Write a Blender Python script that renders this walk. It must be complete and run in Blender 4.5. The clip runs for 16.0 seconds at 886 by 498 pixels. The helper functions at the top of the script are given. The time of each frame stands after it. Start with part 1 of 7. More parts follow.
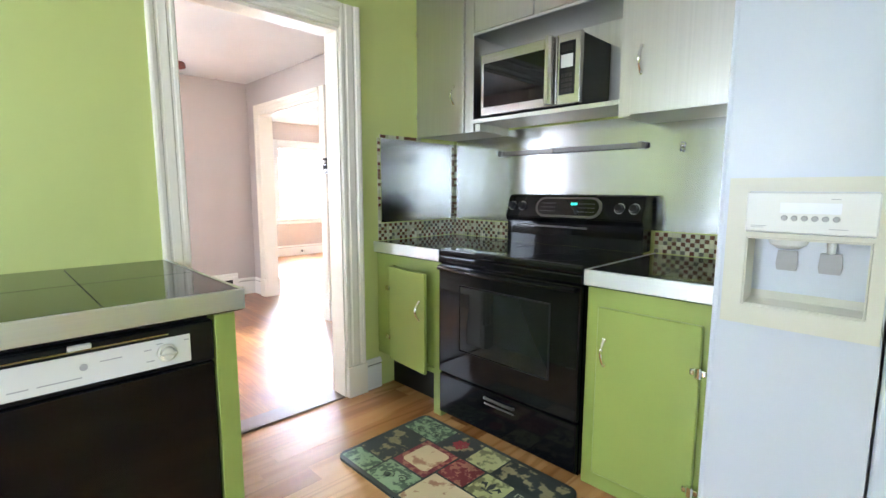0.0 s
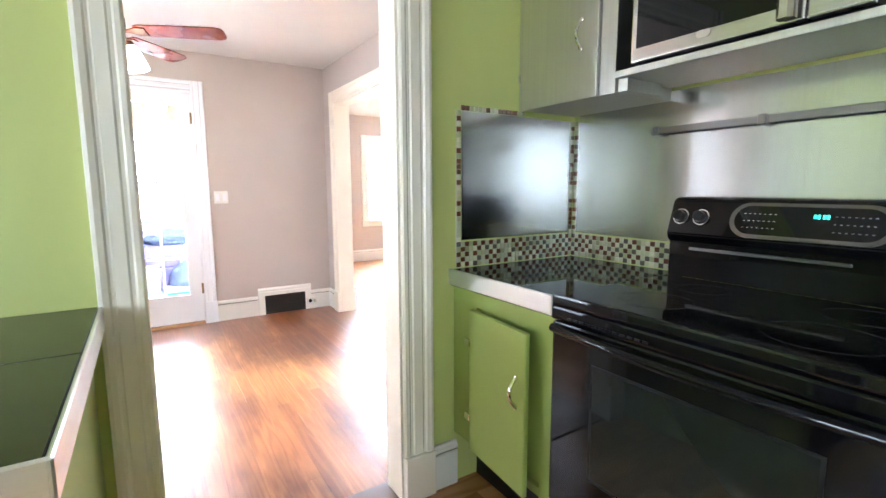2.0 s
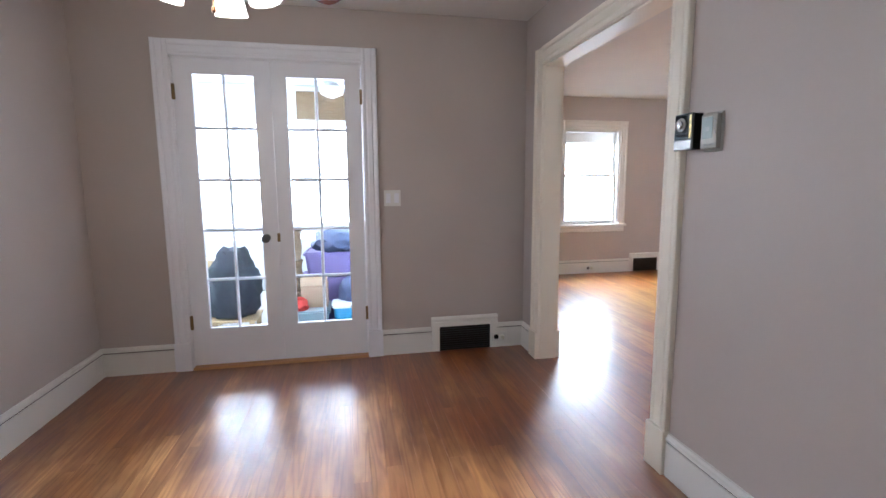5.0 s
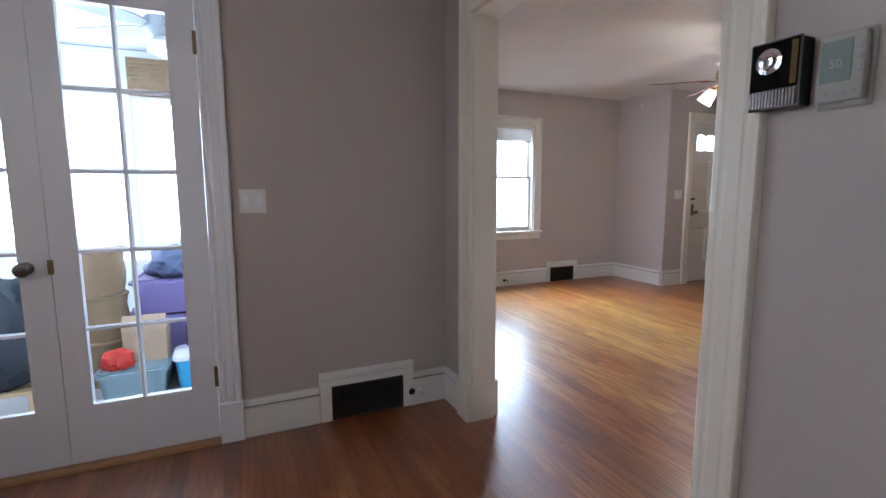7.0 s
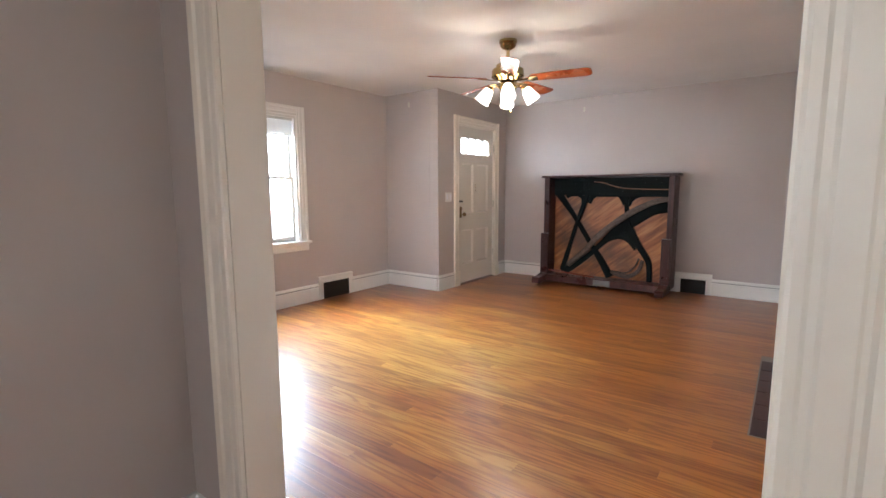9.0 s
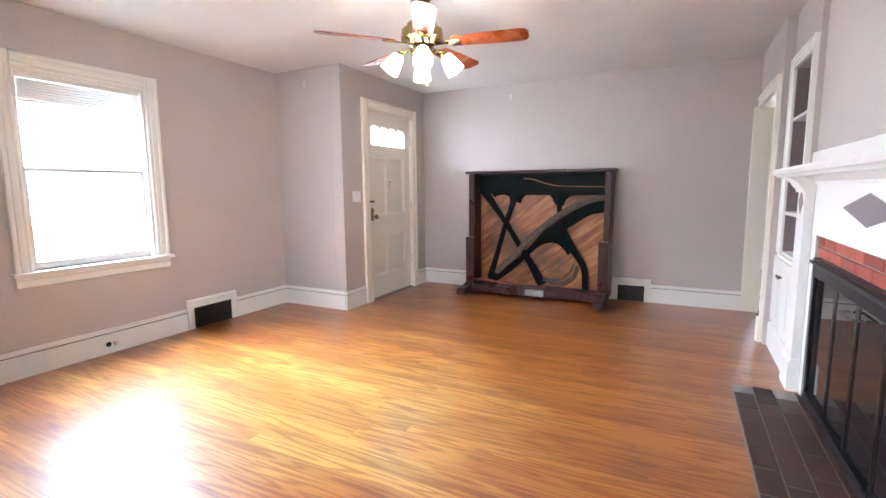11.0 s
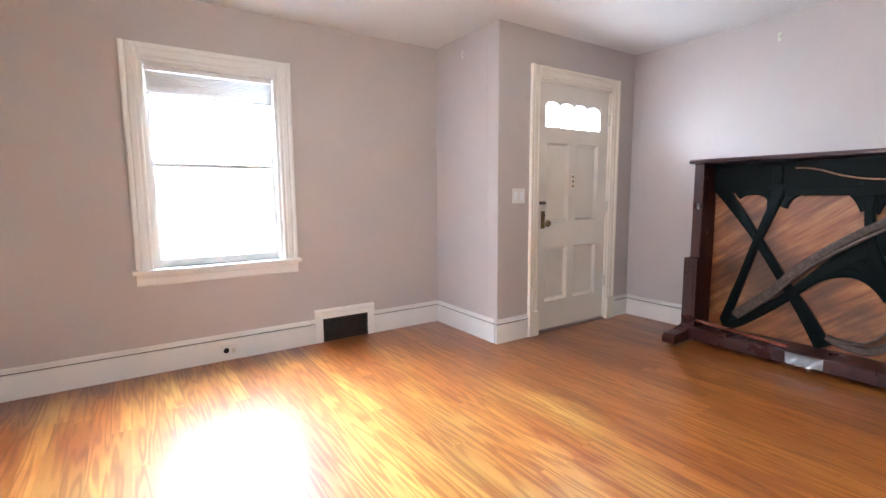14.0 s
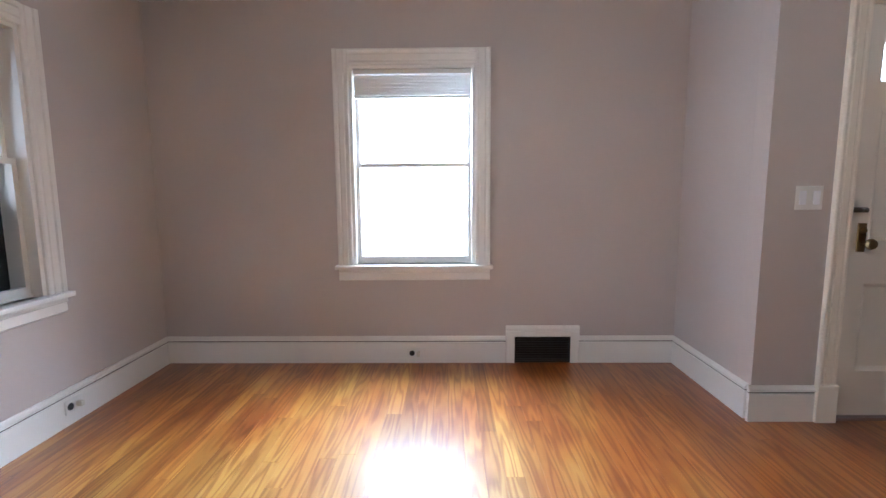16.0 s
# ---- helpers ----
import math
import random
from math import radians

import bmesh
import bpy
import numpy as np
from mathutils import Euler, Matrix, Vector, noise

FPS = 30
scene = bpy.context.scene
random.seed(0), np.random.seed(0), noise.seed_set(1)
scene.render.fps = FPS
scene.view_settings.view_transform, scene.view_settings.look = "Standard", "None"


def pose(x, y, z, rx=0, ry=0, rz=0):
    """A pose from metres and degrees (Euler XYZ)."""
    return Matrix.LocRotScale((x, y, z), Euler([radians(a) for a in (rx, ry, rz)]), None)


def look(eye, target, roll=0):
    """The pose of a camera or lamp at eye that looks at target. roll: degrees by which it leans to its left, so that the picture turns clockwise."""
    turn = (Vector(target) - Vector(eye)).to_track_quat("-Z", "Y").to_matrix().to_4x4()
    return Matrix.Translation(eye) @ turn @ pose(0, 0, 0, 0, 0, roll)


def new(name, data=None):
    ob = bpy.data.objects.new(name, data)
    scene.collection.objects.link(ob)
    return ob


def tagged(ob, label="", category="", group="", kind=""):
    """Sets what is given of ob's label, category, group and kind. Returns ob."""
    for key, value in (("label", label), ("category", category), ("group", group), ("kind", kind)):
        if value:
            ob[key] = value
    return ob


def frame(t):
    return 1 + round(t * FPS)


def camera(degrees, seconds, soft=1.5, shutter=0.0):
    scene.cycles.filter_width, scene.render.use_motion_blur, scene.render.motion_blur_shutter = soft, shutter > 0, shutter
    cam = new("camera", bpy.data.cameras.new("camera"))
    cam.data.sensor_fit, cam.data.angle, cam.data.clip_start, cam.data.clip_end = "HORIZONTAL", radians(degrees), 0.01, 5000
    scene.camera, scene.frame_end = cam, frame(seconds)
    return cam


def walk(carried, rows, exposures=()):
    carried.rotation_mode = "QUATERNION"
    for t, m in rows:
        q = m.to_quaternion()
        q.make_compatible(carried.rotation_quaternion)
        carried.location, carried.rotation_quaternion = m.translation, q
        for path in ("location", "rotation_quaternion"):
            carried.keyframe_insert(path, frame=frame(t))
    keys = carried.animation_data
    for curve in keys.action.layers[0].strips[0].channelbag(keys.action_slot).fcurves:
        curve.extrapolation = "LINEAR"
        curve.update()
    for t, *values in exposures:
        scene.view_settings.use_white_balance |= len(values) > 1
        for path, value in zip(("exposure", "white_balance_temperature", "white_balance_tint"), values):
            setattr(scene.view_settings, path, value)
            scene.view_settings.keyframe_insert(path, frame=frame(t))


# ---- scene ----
cam = camera(86.9, 16.0)
PATH = [
    (0, (-0.301, 1.336, 1.244), (-1.714, 2.729, 0.991), 0.1),
    (0.5, (-0.464, 1.521, 1.254), (-1.874, 2.914, 0.984), -0.2),
    (1, (-0.629, 1.7, 1.261), (-2.054, 3.076, 0.988), -0.3),
    (1.5, (-0.846, 1.874, 1.26), (-2.382, 3.127, 0.992), -0.3),
    (2, (-1.067, 2.011, 1.253), (-2.739, 3.077, 0.992), -0.2),
    (2.5, (-1.309, 2.14, 1.255), (-3.105, 2.979, 0.991), -0.3),
    (3, (-1.57, 2.198, 1.254), (-3.446, 2.84, 0.99), -0.4),
    (3.5, (-1.826, 2.27, 1.249), (-3.758, 2.715, 0.984), -0.5),
    (3.7, (-1.888, 2.24, 1.272), (-3.83, 2.634, 0.996), -0.5),
    (6, (-3.002, 2.421, 1.225), (-4.944, 2.829, 0.972), -0.3),
    (6.5, (-3.234, 2.486, 1.212), (-5.128, 3.081, 0.964), -0.3),
    (7, (-3.453, 2.545, 1.217), (-5.267, 3.35, 0.969), -0.2),
    (7.5, (-3.672, 2.602, 1.233), (-5.366, 3.635, 0.985), -0.4),
    (8, (-3.884, 2.675, 1.233), (-5.425, 3.925, 0.984), -0.3),
    (8.5, (-4.071, 2.8, 1.271), (-5.444, 4.231, 1.009), -0.0),
    (9, (-4.249, 2.923, 1.242), (-5.431, 4.517, 0.993), -0.3),
    (9.5, (-4.434, 3.098, 1.251), (-5.451, 4.802, 0.996), -0.4),
    (10, (-4.55, 3.293, 1.254), (-5.449, 5.06, 0.995), -0.5),
    (12.3, (-4.755, 4.349, 1.182), (-5.693, 6.099, 0.944), -0.7),
    (12.5, (-4.767, 4.441, 1.191), (-5.781, 6.148, 0.949), -0.7),
    (13, (-4.778, 4.681, 1.185), (-6.028, 6.223, 0.945), -0.5),
    (13.5, (-4.858, 4.889, 1.169), (-6.322, 6.231, 0.931), -0.5),
    (14, (-4.958, 5.118, 1.179), (-6.604, 6.23, 0.944), -0.4),
    (14.5, (-5.027, 5.34, 1.155), (-6.825, 6.185, 0.933), -0.5),
    (15, (-5.116, 5.535, 1.145), (-7.027, 6.087, 0.931), -0.5),
    (15.5, (-5.249, 5.744, 1.16), (-7.222, 5.979, 0.935), -0.4),
    (16, (-5.343, 5.912, 1.205), (-7.327, 5.882, 0.958), -0.4),
]
walk(cam, [(t, look(eye, target, roll)) for t, eye, target, roll in PATH],
     exposures=[(0.0, 1.5, 5600, 10), (2.0, 1.55, 5600, 10), (3.0, 1.1, 5650, 10), (3.7, 0.75, 5700, 10), (6.0, -0.78, 5250, 10), (7.5, -0.85, 5350, 10), (8.2, -0.5, 5650, 10), (9.0, -0.2, 5750, 10), (10.0, 0.2, 5500, 10), (12.5, 0.45, 5400, 10), (14.5, 0.2, 5300, 10), (16.0, -0.5, 5200, 10)])

# ---- world, sun and window light ----
world = bpy.data.worlds.new("world")
scene.world = world
world.use_nodes = True
wn = world.node_tree
sky = wn.nodes.new("ShaderNodeTexSky")
sky.sky_type, sky.sun_disc, sky.sun_elevation, sky.sun_rotation = "NISHITA", False, radians(42), radians(200)
wn.links.new(sky.outputs[0], wn.nodes["Background"].inputs[0])
wn.nodes["Background"].inputs[1].default_value = 0.15
sun = new("sun", bpy.data.lights.new("sun", "SUN"))
sun.data.energy, sun.data.angle, sun.data.color = 1.2, radians(12), (1, 0.95, 0.88)
sun.matrix_world = look((-9, -12, 14), (-5, 4, 0))


def window_light(name, loc, rz, w, h, watts, color=(0.93, 0.97, 1.0), tilt=0):
    """Sky light entering through a window opening; rz as for a wall seen from its room."""
    ob = new(name, bpy.data.lights.new(name, "AREA"))
    ob.data.shape, ob.data.size, ob.data.size_y, ob.data.energy, ob.data.color = "RECTANGLE", w, h, watts, color
    ob.matrix_world = pose(*loc, 0, 0, rz) @ pose(0, 0, 0, -90 + tilt, 0, 0)
    return ob


window_light("light_west_window", (-9.55, 6.0, 1.85), 90, 3.2, 2.6, 1350, tilt=42).data.spread = radians(115)
window_light("light_south_window", (-7.207, 3.757, 1.34), 180, 0.70, 1.20, 13, tilt=10).data.spread = radians(88)
window_light("light_sunroom_south", (-7.3, 0.03, 1.35), 180, 2.0, 1.35, 120)
window_light("light_dining_window", (-4.3, 0.42, 1.4), 180, 0.95, 1.35, 4)
window_light("light_entry", (-7.86, 8.33, 1.80), 90, 0.80, 0.36, 22, tilt=-8)
window_light("light_sunroom_west", (-8.62, 1.9, 1.4), 90, 3.3, 1.4, 340, tilt=12)
window_light("light_kitchen_window", (-1.42, -1.36, 1.4), 180, 0.84, 1.56, 16, (0.9, 0.95, 1.0))
# added fill lamp for the kitchen, behind an invented east window
window_light("fill_kitchen_east", (1.66, -0.3, 1.5), -90, 1.5, 1.25, 18, (0.88, 0.94, 1.0))
window_light("light_hall_window", (-3.18, 12.16, 1.35), 0, 0.8, 1.2, 28)

# ---- materials ----


class Mat:
    """A small builder for procedural materials on the surface's own place in the world."""

    def __init__(self, name, color, rough=0.5, metal=0.0, spec=0.5):
        self.m = bpy.data.materials.new(name)
        self.m.use_nodes = True
        self.t = self.m.node_tree
        self.b = self.t.nodes["Principled BSDF"]
        self.b.inputs["Base Color"].default_value = (*color, 1)
        self.b.inputs["Roughness"].default_value = rough
        self.b.inputs["Metallic"].default_value = metal
        self.b.inputs["Specular IOR Level"].default_value = spec
        self.color = color
        self.m.diffuse_color = (*color, 1)

    def n(self, kind, **inputs):
        node = self.t.nodes.new(kind)
        for k, v in inputs.items():
            node.inputs[k.replace("_", " ")].default_value = v
        return node

    def link(self, a, b):
        self.t.links.new(a, b)

    def place(self, scale=(1, 1, 1), offset=False, rot=(0, 0, 0)):
        geo = self.n("ShaderNodeNewGeometry")
        mp = self.n("ShaderNodeMapping")
        mp.inputs["Scale"].default_value = scale
        mp.inputs["Rotation"].default_value = rot
        src = geo.outputs["Position"]
        if offset:
            info = self.n("ShaderNodeObjectInfo")
            mul = self.n("ShaderNodeMath")
            mul.operation = "MULTIPLY"
            mul.inputs[1].default_value = 53.0
            self.link(info.outputs["Random"], mul.inputs[0])
            add = self.n("ShaderNodeVectorMath")
            self.link(geo.outputs["Position"], add.inputs[0])
            self.link(mul.outputs[0], add.inputs[1])
            src = add.outputs[0]
        self.link(src, mp.inputs[0])
        return mp.outputs[0]

    def along(self, scale, rot):
        """Place turned first and then stretched: grain at a slant."""
        mp = self.n("ShaderNodeMapping")
        mp.inputs["Scale"].default_value = scale
        self.link(self.place(rot=rot), mp.inputs[0])
        return mp.outputs[0]

    def noise(self, scale, detail=4, vec=None, rough=0.55):
        nd = self.n("ShaderNodeTexNoise", Scale=scale, Detail=detail, Roughness=rough)
        self.link(vec if vec else self.place(), nd.inputs["Vector"])
        return nd.outputs["Fac"]

    def ramp(self, fac, stops):
        r = self.n("ShaderNodeValToRGB")
        while len(r.color_ramp.elements) < len(stops):
            r.color_ramp.elements.new(0.5)
        for e, (p, c) in zip(r.color_ramp.elements, stops):
            e.position, e.color = p, (*c, 1)
        self.link(fac, r.inputs[0])
        return r.outputs[0]

    def value(self, fac, lo, hi, a=0.3, b=0.7):
        r = self.n("ShaderNodeMapRange")
        for k, v in zip(range(1, 5), (a, b, lo, hi)):
            r.inputs[k].default_value = v
        self.link(fac, r.inputs[0])
        return r.outputs[0]

    def mix(self, fac, a, b, mode="MIX"):
        x = self.n("ShaderNodeMix")
        x.data_type, x.blend_type = "RGBA", mode
        for sock, v in ((x.inputs[0], fac), (x.inputs[6], a), (x.inputs[7], b)):
            if isinstance(v, (int, float)):
                sock.default_value = v
            elif isinstance(v, tuple):
                sock.default_value = (*v, 1)
            else:
                self.link(v, sock)
        return x.outputs[2]

    def base(self, c):
        self.link(c, self.b.inputs["Base Color"])
        return self

    def rough(self, c):
        self.link(c, self.b.inputs["Roughness"])
        return self

    def bump(self, fac, strength, dist=0.002):
        bn = self.n("ShaderNodeBump", Strength=strength, Distance=dist)
        self.link(fac, bn.inputs["Height"])
        self.link(bn.outputs[0], self.b.inputs["Normal"])
        return self

    def emit(self, c, s):
        self.b.inputs["Emission Color"].default_value = (*c, 1)
        self.b.inputs["Emission Strength"].default_value = s
        return self


def painted(name, color, rough=0.45, grain=220, var=0.05, bump=0.12, blotch=1.6):
    """Rolled or brushed paint: faint broad blotches and, on walls, a fine stipple."""
    k = Mat(name, color, rough)
    lo, hi = tuple(c * (1 - var) for c in color), tuple(min(1, c * (1 + var)) for c in color)
    k.base(k.ramp(k.noise(blotch, 2), [(0.3, lo), (0.7, hi)]))
    if bump >= 0.1:
        k.bump(k.noise(grain, 2), bump, 0.0006)
    return k.m


def glossy(name, color, rough=0.15, metal=0.0, scale=40, spec=0.5):
    k = Mat(name, color, rough, metal, spec)
    return k.m


def brushed(name, color, rough, scale, var=0.1, warp=0.0):
    """Metal brushed along one direction (the small number in scale), a thin sheet slightly warped."""
    k = Mat(name, color, rough, 1.0)
    f = k.noise(1.0, 3, k.place(scale))
    lo, hi = tuple(c * (1 - var) for c in color), tuple(min(1, c * (1 + var)) for c in color)
    k.base(k.ramp(f, [(0.3, lo), (0.7, hi)]))
    if warp:
        k.bump(k.noise(1.0, 1, k.place((4.5, 4.5, 0.9))), warp, 0.02)
    return k.m


def planks(name, dark, mid, light, along=(3.0, 26, 26), rough=0.24, random_by="object", coat=0.9, worn=None, figure=0.35):
    """Varnished boards: each its own tone, arched growth rings and fine fibre along the board."""
    k = Mat(name, mid, rough)
    if random_by == "object":
        rnd = k.n("ShaderNodeObjectInfo").outputs["Random"]
    else:
        rnd = k.n("ShaderNodeNewGeometry").outputs["Random Per Island"]
    field = k.noise(0.42, 1, k.place(along, offset=True), 0.4)
    rings = k.n("ShaderNodeMath")
    rings.operation = "MULTIPLY"
    rings.inputs[1].default_value = 11.0
    k.link(field, rings.inputs[0])
    fold = k.n("ShaderNodeMath")
    fold.operation = "PINGPONG"
    fold.inputs[1].default_value = 1.0
    k.link(rings.outputs[0], fold.inputs[0])
    fibre = k.noise(2.2, 4, k.place((along[0] * 0.6, along[1] * 1.5, along[2]), offset=True), 0.6)
    col = k.ramp(fibre, [(0.25, tuple(a * 0.2 + b * 0.8 for a, b in zip(dark, mid))), (0.5, mid), (0.75, tuple(a * 0.25 + b * 0.75 for a, b in zip(light, mid)))])
    col = k.mix(figure, col, k.ramp(fold.outputs[0], [(0.0, tuple(c * 0.8 for c in dark)), (0.16, dark), (0.36, mid), (0.65, light)]))
    tint = k.ramp(rnd, [(0.0, (0.70, 0.60, 0.50)), (0.25, (0.90, 0.86, 0.8)), (0.7, (1.05, 1.05, 1.02)), (1.0, (1.22, 1.28, 1.3))])
    col = k.mix(1.0, col, tint, "MULTIPLY")
    stain = k.ramp(k.noise(0.55, 3, k.place((0.6, 1, 1))), [(0.32, (0.72, 0.52, 0.40)), (0.5, (1, 1, 1)), (0.68, (1.12, 1.22, 1.3))])
    col = k.mix(1.0, col, stain, "MULTIPLY")
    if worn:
        # finish rubbed pale where feet pass, with daylight and glare painted in; dark red-brown round about
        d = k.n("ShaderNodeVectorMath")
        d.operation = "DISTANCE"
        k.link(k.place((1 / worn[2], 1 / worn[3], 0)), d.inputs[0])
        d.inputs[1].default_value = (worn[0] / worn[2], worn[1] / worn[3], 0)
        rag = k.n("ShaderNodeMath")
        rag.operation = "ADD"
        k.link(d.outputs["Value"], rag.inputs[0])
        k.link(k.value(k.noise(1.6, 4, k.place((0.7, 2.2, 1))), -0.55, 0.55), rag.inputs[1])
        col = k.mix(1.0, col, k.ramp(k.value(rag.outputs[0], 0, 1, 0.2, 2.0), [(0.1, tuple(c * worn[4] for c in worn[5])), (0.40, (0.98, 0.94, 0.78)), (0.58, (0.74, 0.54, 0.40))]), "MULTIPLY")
    k.base(col)
    k.b.inputs["Coat Weight"].default_value = coat
    k.b.inputs["Coat Roughness"].default_value = 0.25
    return k.m


GREEN_WALL = painted("green_wall_paint", (0.54, 0.585, 0.19), 0.5, var=0.03)
GREEN_CAB = painted("green_cabinet_paint", (0.315, 0.385, 0.09), 0.33, var=0.06, bump=0.08)
MAUVE = painted("mauve_wall_paint", (0.512, 0.453, 0.418), 0.5, var=0.03, bump=0.18)
CEIL = painted("ceiling_paint", (0.74, 0.72, 0.69), 0.7, var=0.03, bump=0.2)
WHITE = painted("white_trim_paint", (0.80, 0.78, 0.73), 0.3, var=0.01, bump=0.05)
CREAM = painted("cream_trim_paint", (0.85, 0.79, 0.67), 0.32, var=0.015, bump=0.06)
DOORWHITE = painted("white_door_paint", (0.85, 0.86, 0.90), 0.3, var=0.01, bump=0.05)
FRONTDOOR = painted("old_door_paint", (0.76, 0.715, 0.62), 0.38, var=0.03, bump=0.06)
SUNWALL = painted("sunroom_paint", (0.75, 0.78, 0.80), 0.6)
# pale pool mixes rubbed finish with window light painted into the boards
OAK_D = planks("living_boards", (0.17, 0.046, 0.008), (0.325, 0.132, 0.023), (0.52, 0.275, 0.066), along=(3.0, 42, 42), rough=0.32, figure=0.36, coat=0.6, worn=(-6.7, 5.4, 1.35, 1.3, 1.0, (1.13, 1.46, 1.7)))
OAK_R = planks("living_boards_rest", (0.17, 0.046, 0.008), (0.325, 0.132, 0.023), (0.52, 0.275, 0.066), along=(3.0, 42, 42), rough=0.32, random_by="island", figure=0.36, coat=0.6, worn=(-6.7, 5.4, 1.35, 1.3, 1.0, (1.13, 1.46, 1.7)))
# pale pool by the kitchen door is floor glare painted into the colour
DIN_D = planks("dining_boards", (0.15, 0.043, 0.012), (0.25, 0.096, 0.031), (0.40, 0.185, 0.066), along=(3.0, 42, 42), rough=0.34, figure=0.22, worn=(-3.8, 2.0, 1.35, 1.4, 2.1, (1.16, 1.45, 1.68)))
KIT_D = planks("kitchen_laminate", (0.33, 0.16, 0.055), (0.50, 0.27, 0.10), (0.62, 0.36, 0.16), along=(22, 2.0, 22), rough=0.25)
# dark colour for the baseboard groove: the gap's shade and dirt together
DARKJOINT = painted("gap_shade_and_dirt", (0.15, 0.13, 0.115), 0.8)
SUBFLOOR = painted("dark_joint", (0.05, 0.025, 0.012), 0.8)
BLACKGLASS = glossy("black_glass", (0.004, 0.004, 0.005), 0.04, spec=0.4)
BLACK = glossy("black_enamel", (0.003, 0.003, 0.004), 0.06, spec=0.3)
BLACKTILE = glossy("black_counter_tile", (0.010, 0.010, 0.011), 0.06)
BLACKPL = glossy("black_plastic", (0.008, 0.008, 0.009), 0.3, spec=0.3)
IRON = glossy("black_iron_enamel", (0.003, 0.006, 0.006), 0.45, spec=0.08)
SCREEN = glossy("dark_grille", (0.012, 0.010, 0.008), 0.5)
ALU = brushed("aluminium_edge", (0.80, 0.80, 0.80), 0.35, (3, 3, 160), 0.02)
STEEL_H = brushed("brushed_sheet", (0.50, 0.50, 0.495), 0.19, (120, 120, 2.0), 0.05, warp=0.10)
STEEL_CAB = brushed("cabinet_sheet", (0.62, 0.60, 0.56), 0.36, (120, 120, 2.0), 0.04)
STEEL = brushed("stainless", (0.62, 0.60, 0.57), 0.22, (2.5, 2.5, 260), 0.05)
CHROME = glossy("chrome", (0.78, 0.77, 0.75), 0.1, 1.0)
NICKEL = glossy("dark_nickel", (0.16, 0.15, 0.14), 0.3, 1.0)
BRASS = glossy("polished_brass", (0.44, 0.34, 0.16), 0.16, 1.0)
AGED = glossy("aged_brass", (0.25, 0.18, 0.09), 0.35, 1.0)
COPPER = glossy("bronze_metal", (0.22, 0.10, 0.05), 0.3, 1.0)
FRIDGE = painted("fridge_enamel", (0.62, 0.65, 0.71), 0.28, grain=420, var=0.015, bump=0.10)
FRIDGE_CREAM = painted("cream_plastic", (0.66, 0.64, 0.53), 0.35, var=0.02, bump=0.03)
GREYPL = painted("grey_plastic", (0.42, 0.41, 0.41), 0.4)
OFFWHITE = painted("white_plastic", (0.78, 0.77, 0.73), 0.35, var=0.02, bump=0.02)


def glass(name, rough=0.0):
    k = Mat(name, (1, 1, 1), rough)
    k.b.inputs["Transmission Weight"].default_value = 1.0
    k.b.inputs["IOR"].default_value = 1.12
    return k.m


GLASS = glass("window_glass")
LAMPGLASS = Mat("lit_frosted_glass", (0.95, 0.92, 0.86), 0.5).emit((1.0, 0.90, 0.76), 5.0).m
LED = Mat("clock_digits", (0.02, 0.1, 0.06), 0.4).emit((0.1, 1.0, 0.65), 1.1).m

# ---- mesh helpers ----


def face_to(x, y, z, rz):
    """Frame of a wall seen from its room: x to the right, y into the wall, z up."""
    return pose(x, y, z, 0, 0, rz)


NORTH, WEST, EAST, SOUTH = 0, 90, -90, 180


def box(bm, x0, x1, y0, y1, z0, z1, bevel=0.0, seg=1):
    vs = [bm.verts.new((x, y, z)) for x in (x0, x1) for y in (y0, y1) for z in (z0, z1)]
    fs = [bm.faces.new([vs[i] for i in f]) for f in ((0, 1, 3, 2), (4, 6, 7, 5), (0, 4, 5, 1), (2, 3, 7, 6), (0, 2, 6, 4), (1, 5, 7, 3))]
    if bevel:
        es = list({e for f in fs for e in f.edges})
        bmesh.ops.bevel(bm, geom=es, offset=bevel, segments=seg, affect="EDGES", profile=0.6)
    return bm


def bx(*a, **k):
    return box(bmesh.new(), *a, **k)


def prism(bm, pts, a, b, axis="z"):
    """Extrude a 2D outline along an axis from a to b."""
    def put(u, v, w):
        return {"z": (u, v, w), "x": (w, u, v), "y": (u, w, v)}[axis]
    lo = [bm.verts.new(put(u, v, a)) for u, v in pts]
    hi = [bm.verts.new(put(u, v, b)) for u, v in pts]
    n = len(pts)
    for i in range(n):
        bm.faces.new((lo[i], lo[(i + 1) % n], hi[(i + 1) % n], hi[i]))
    bm.faces.new(lo[::-1]), bm.faces.new(hi)
    bmesh.ops.recalc_face_normals(bm, faces=bm.faces)
    return bm


def lathe(bm, prof, center=(0, 0, 0), n=24, m=None):
    """Turn (radius, height) pairs about the vertical axis."""
    m = (m or Matrix()) @ Matrix.Translation(center)
    rings = [[bm.verts.new(m @ Vector((r * math.cos(i * math.tau / n), r * math.sin(i * math.tau / n), z))) for i in range(n)] for r, z in prof]
    for p, q in zip(rings, rings[1:]):
        for i in range(n):
            bm.faces.new((p[i], p[(i + 1) % n], q[(i + 1) % n], q[i]))
    bm.faces.new(rings[0][::-1]), bm.faces.new(rings[-1])
    bmesh.ops.recalc_face_normals(bm, faces=bm.faces)
    return bm


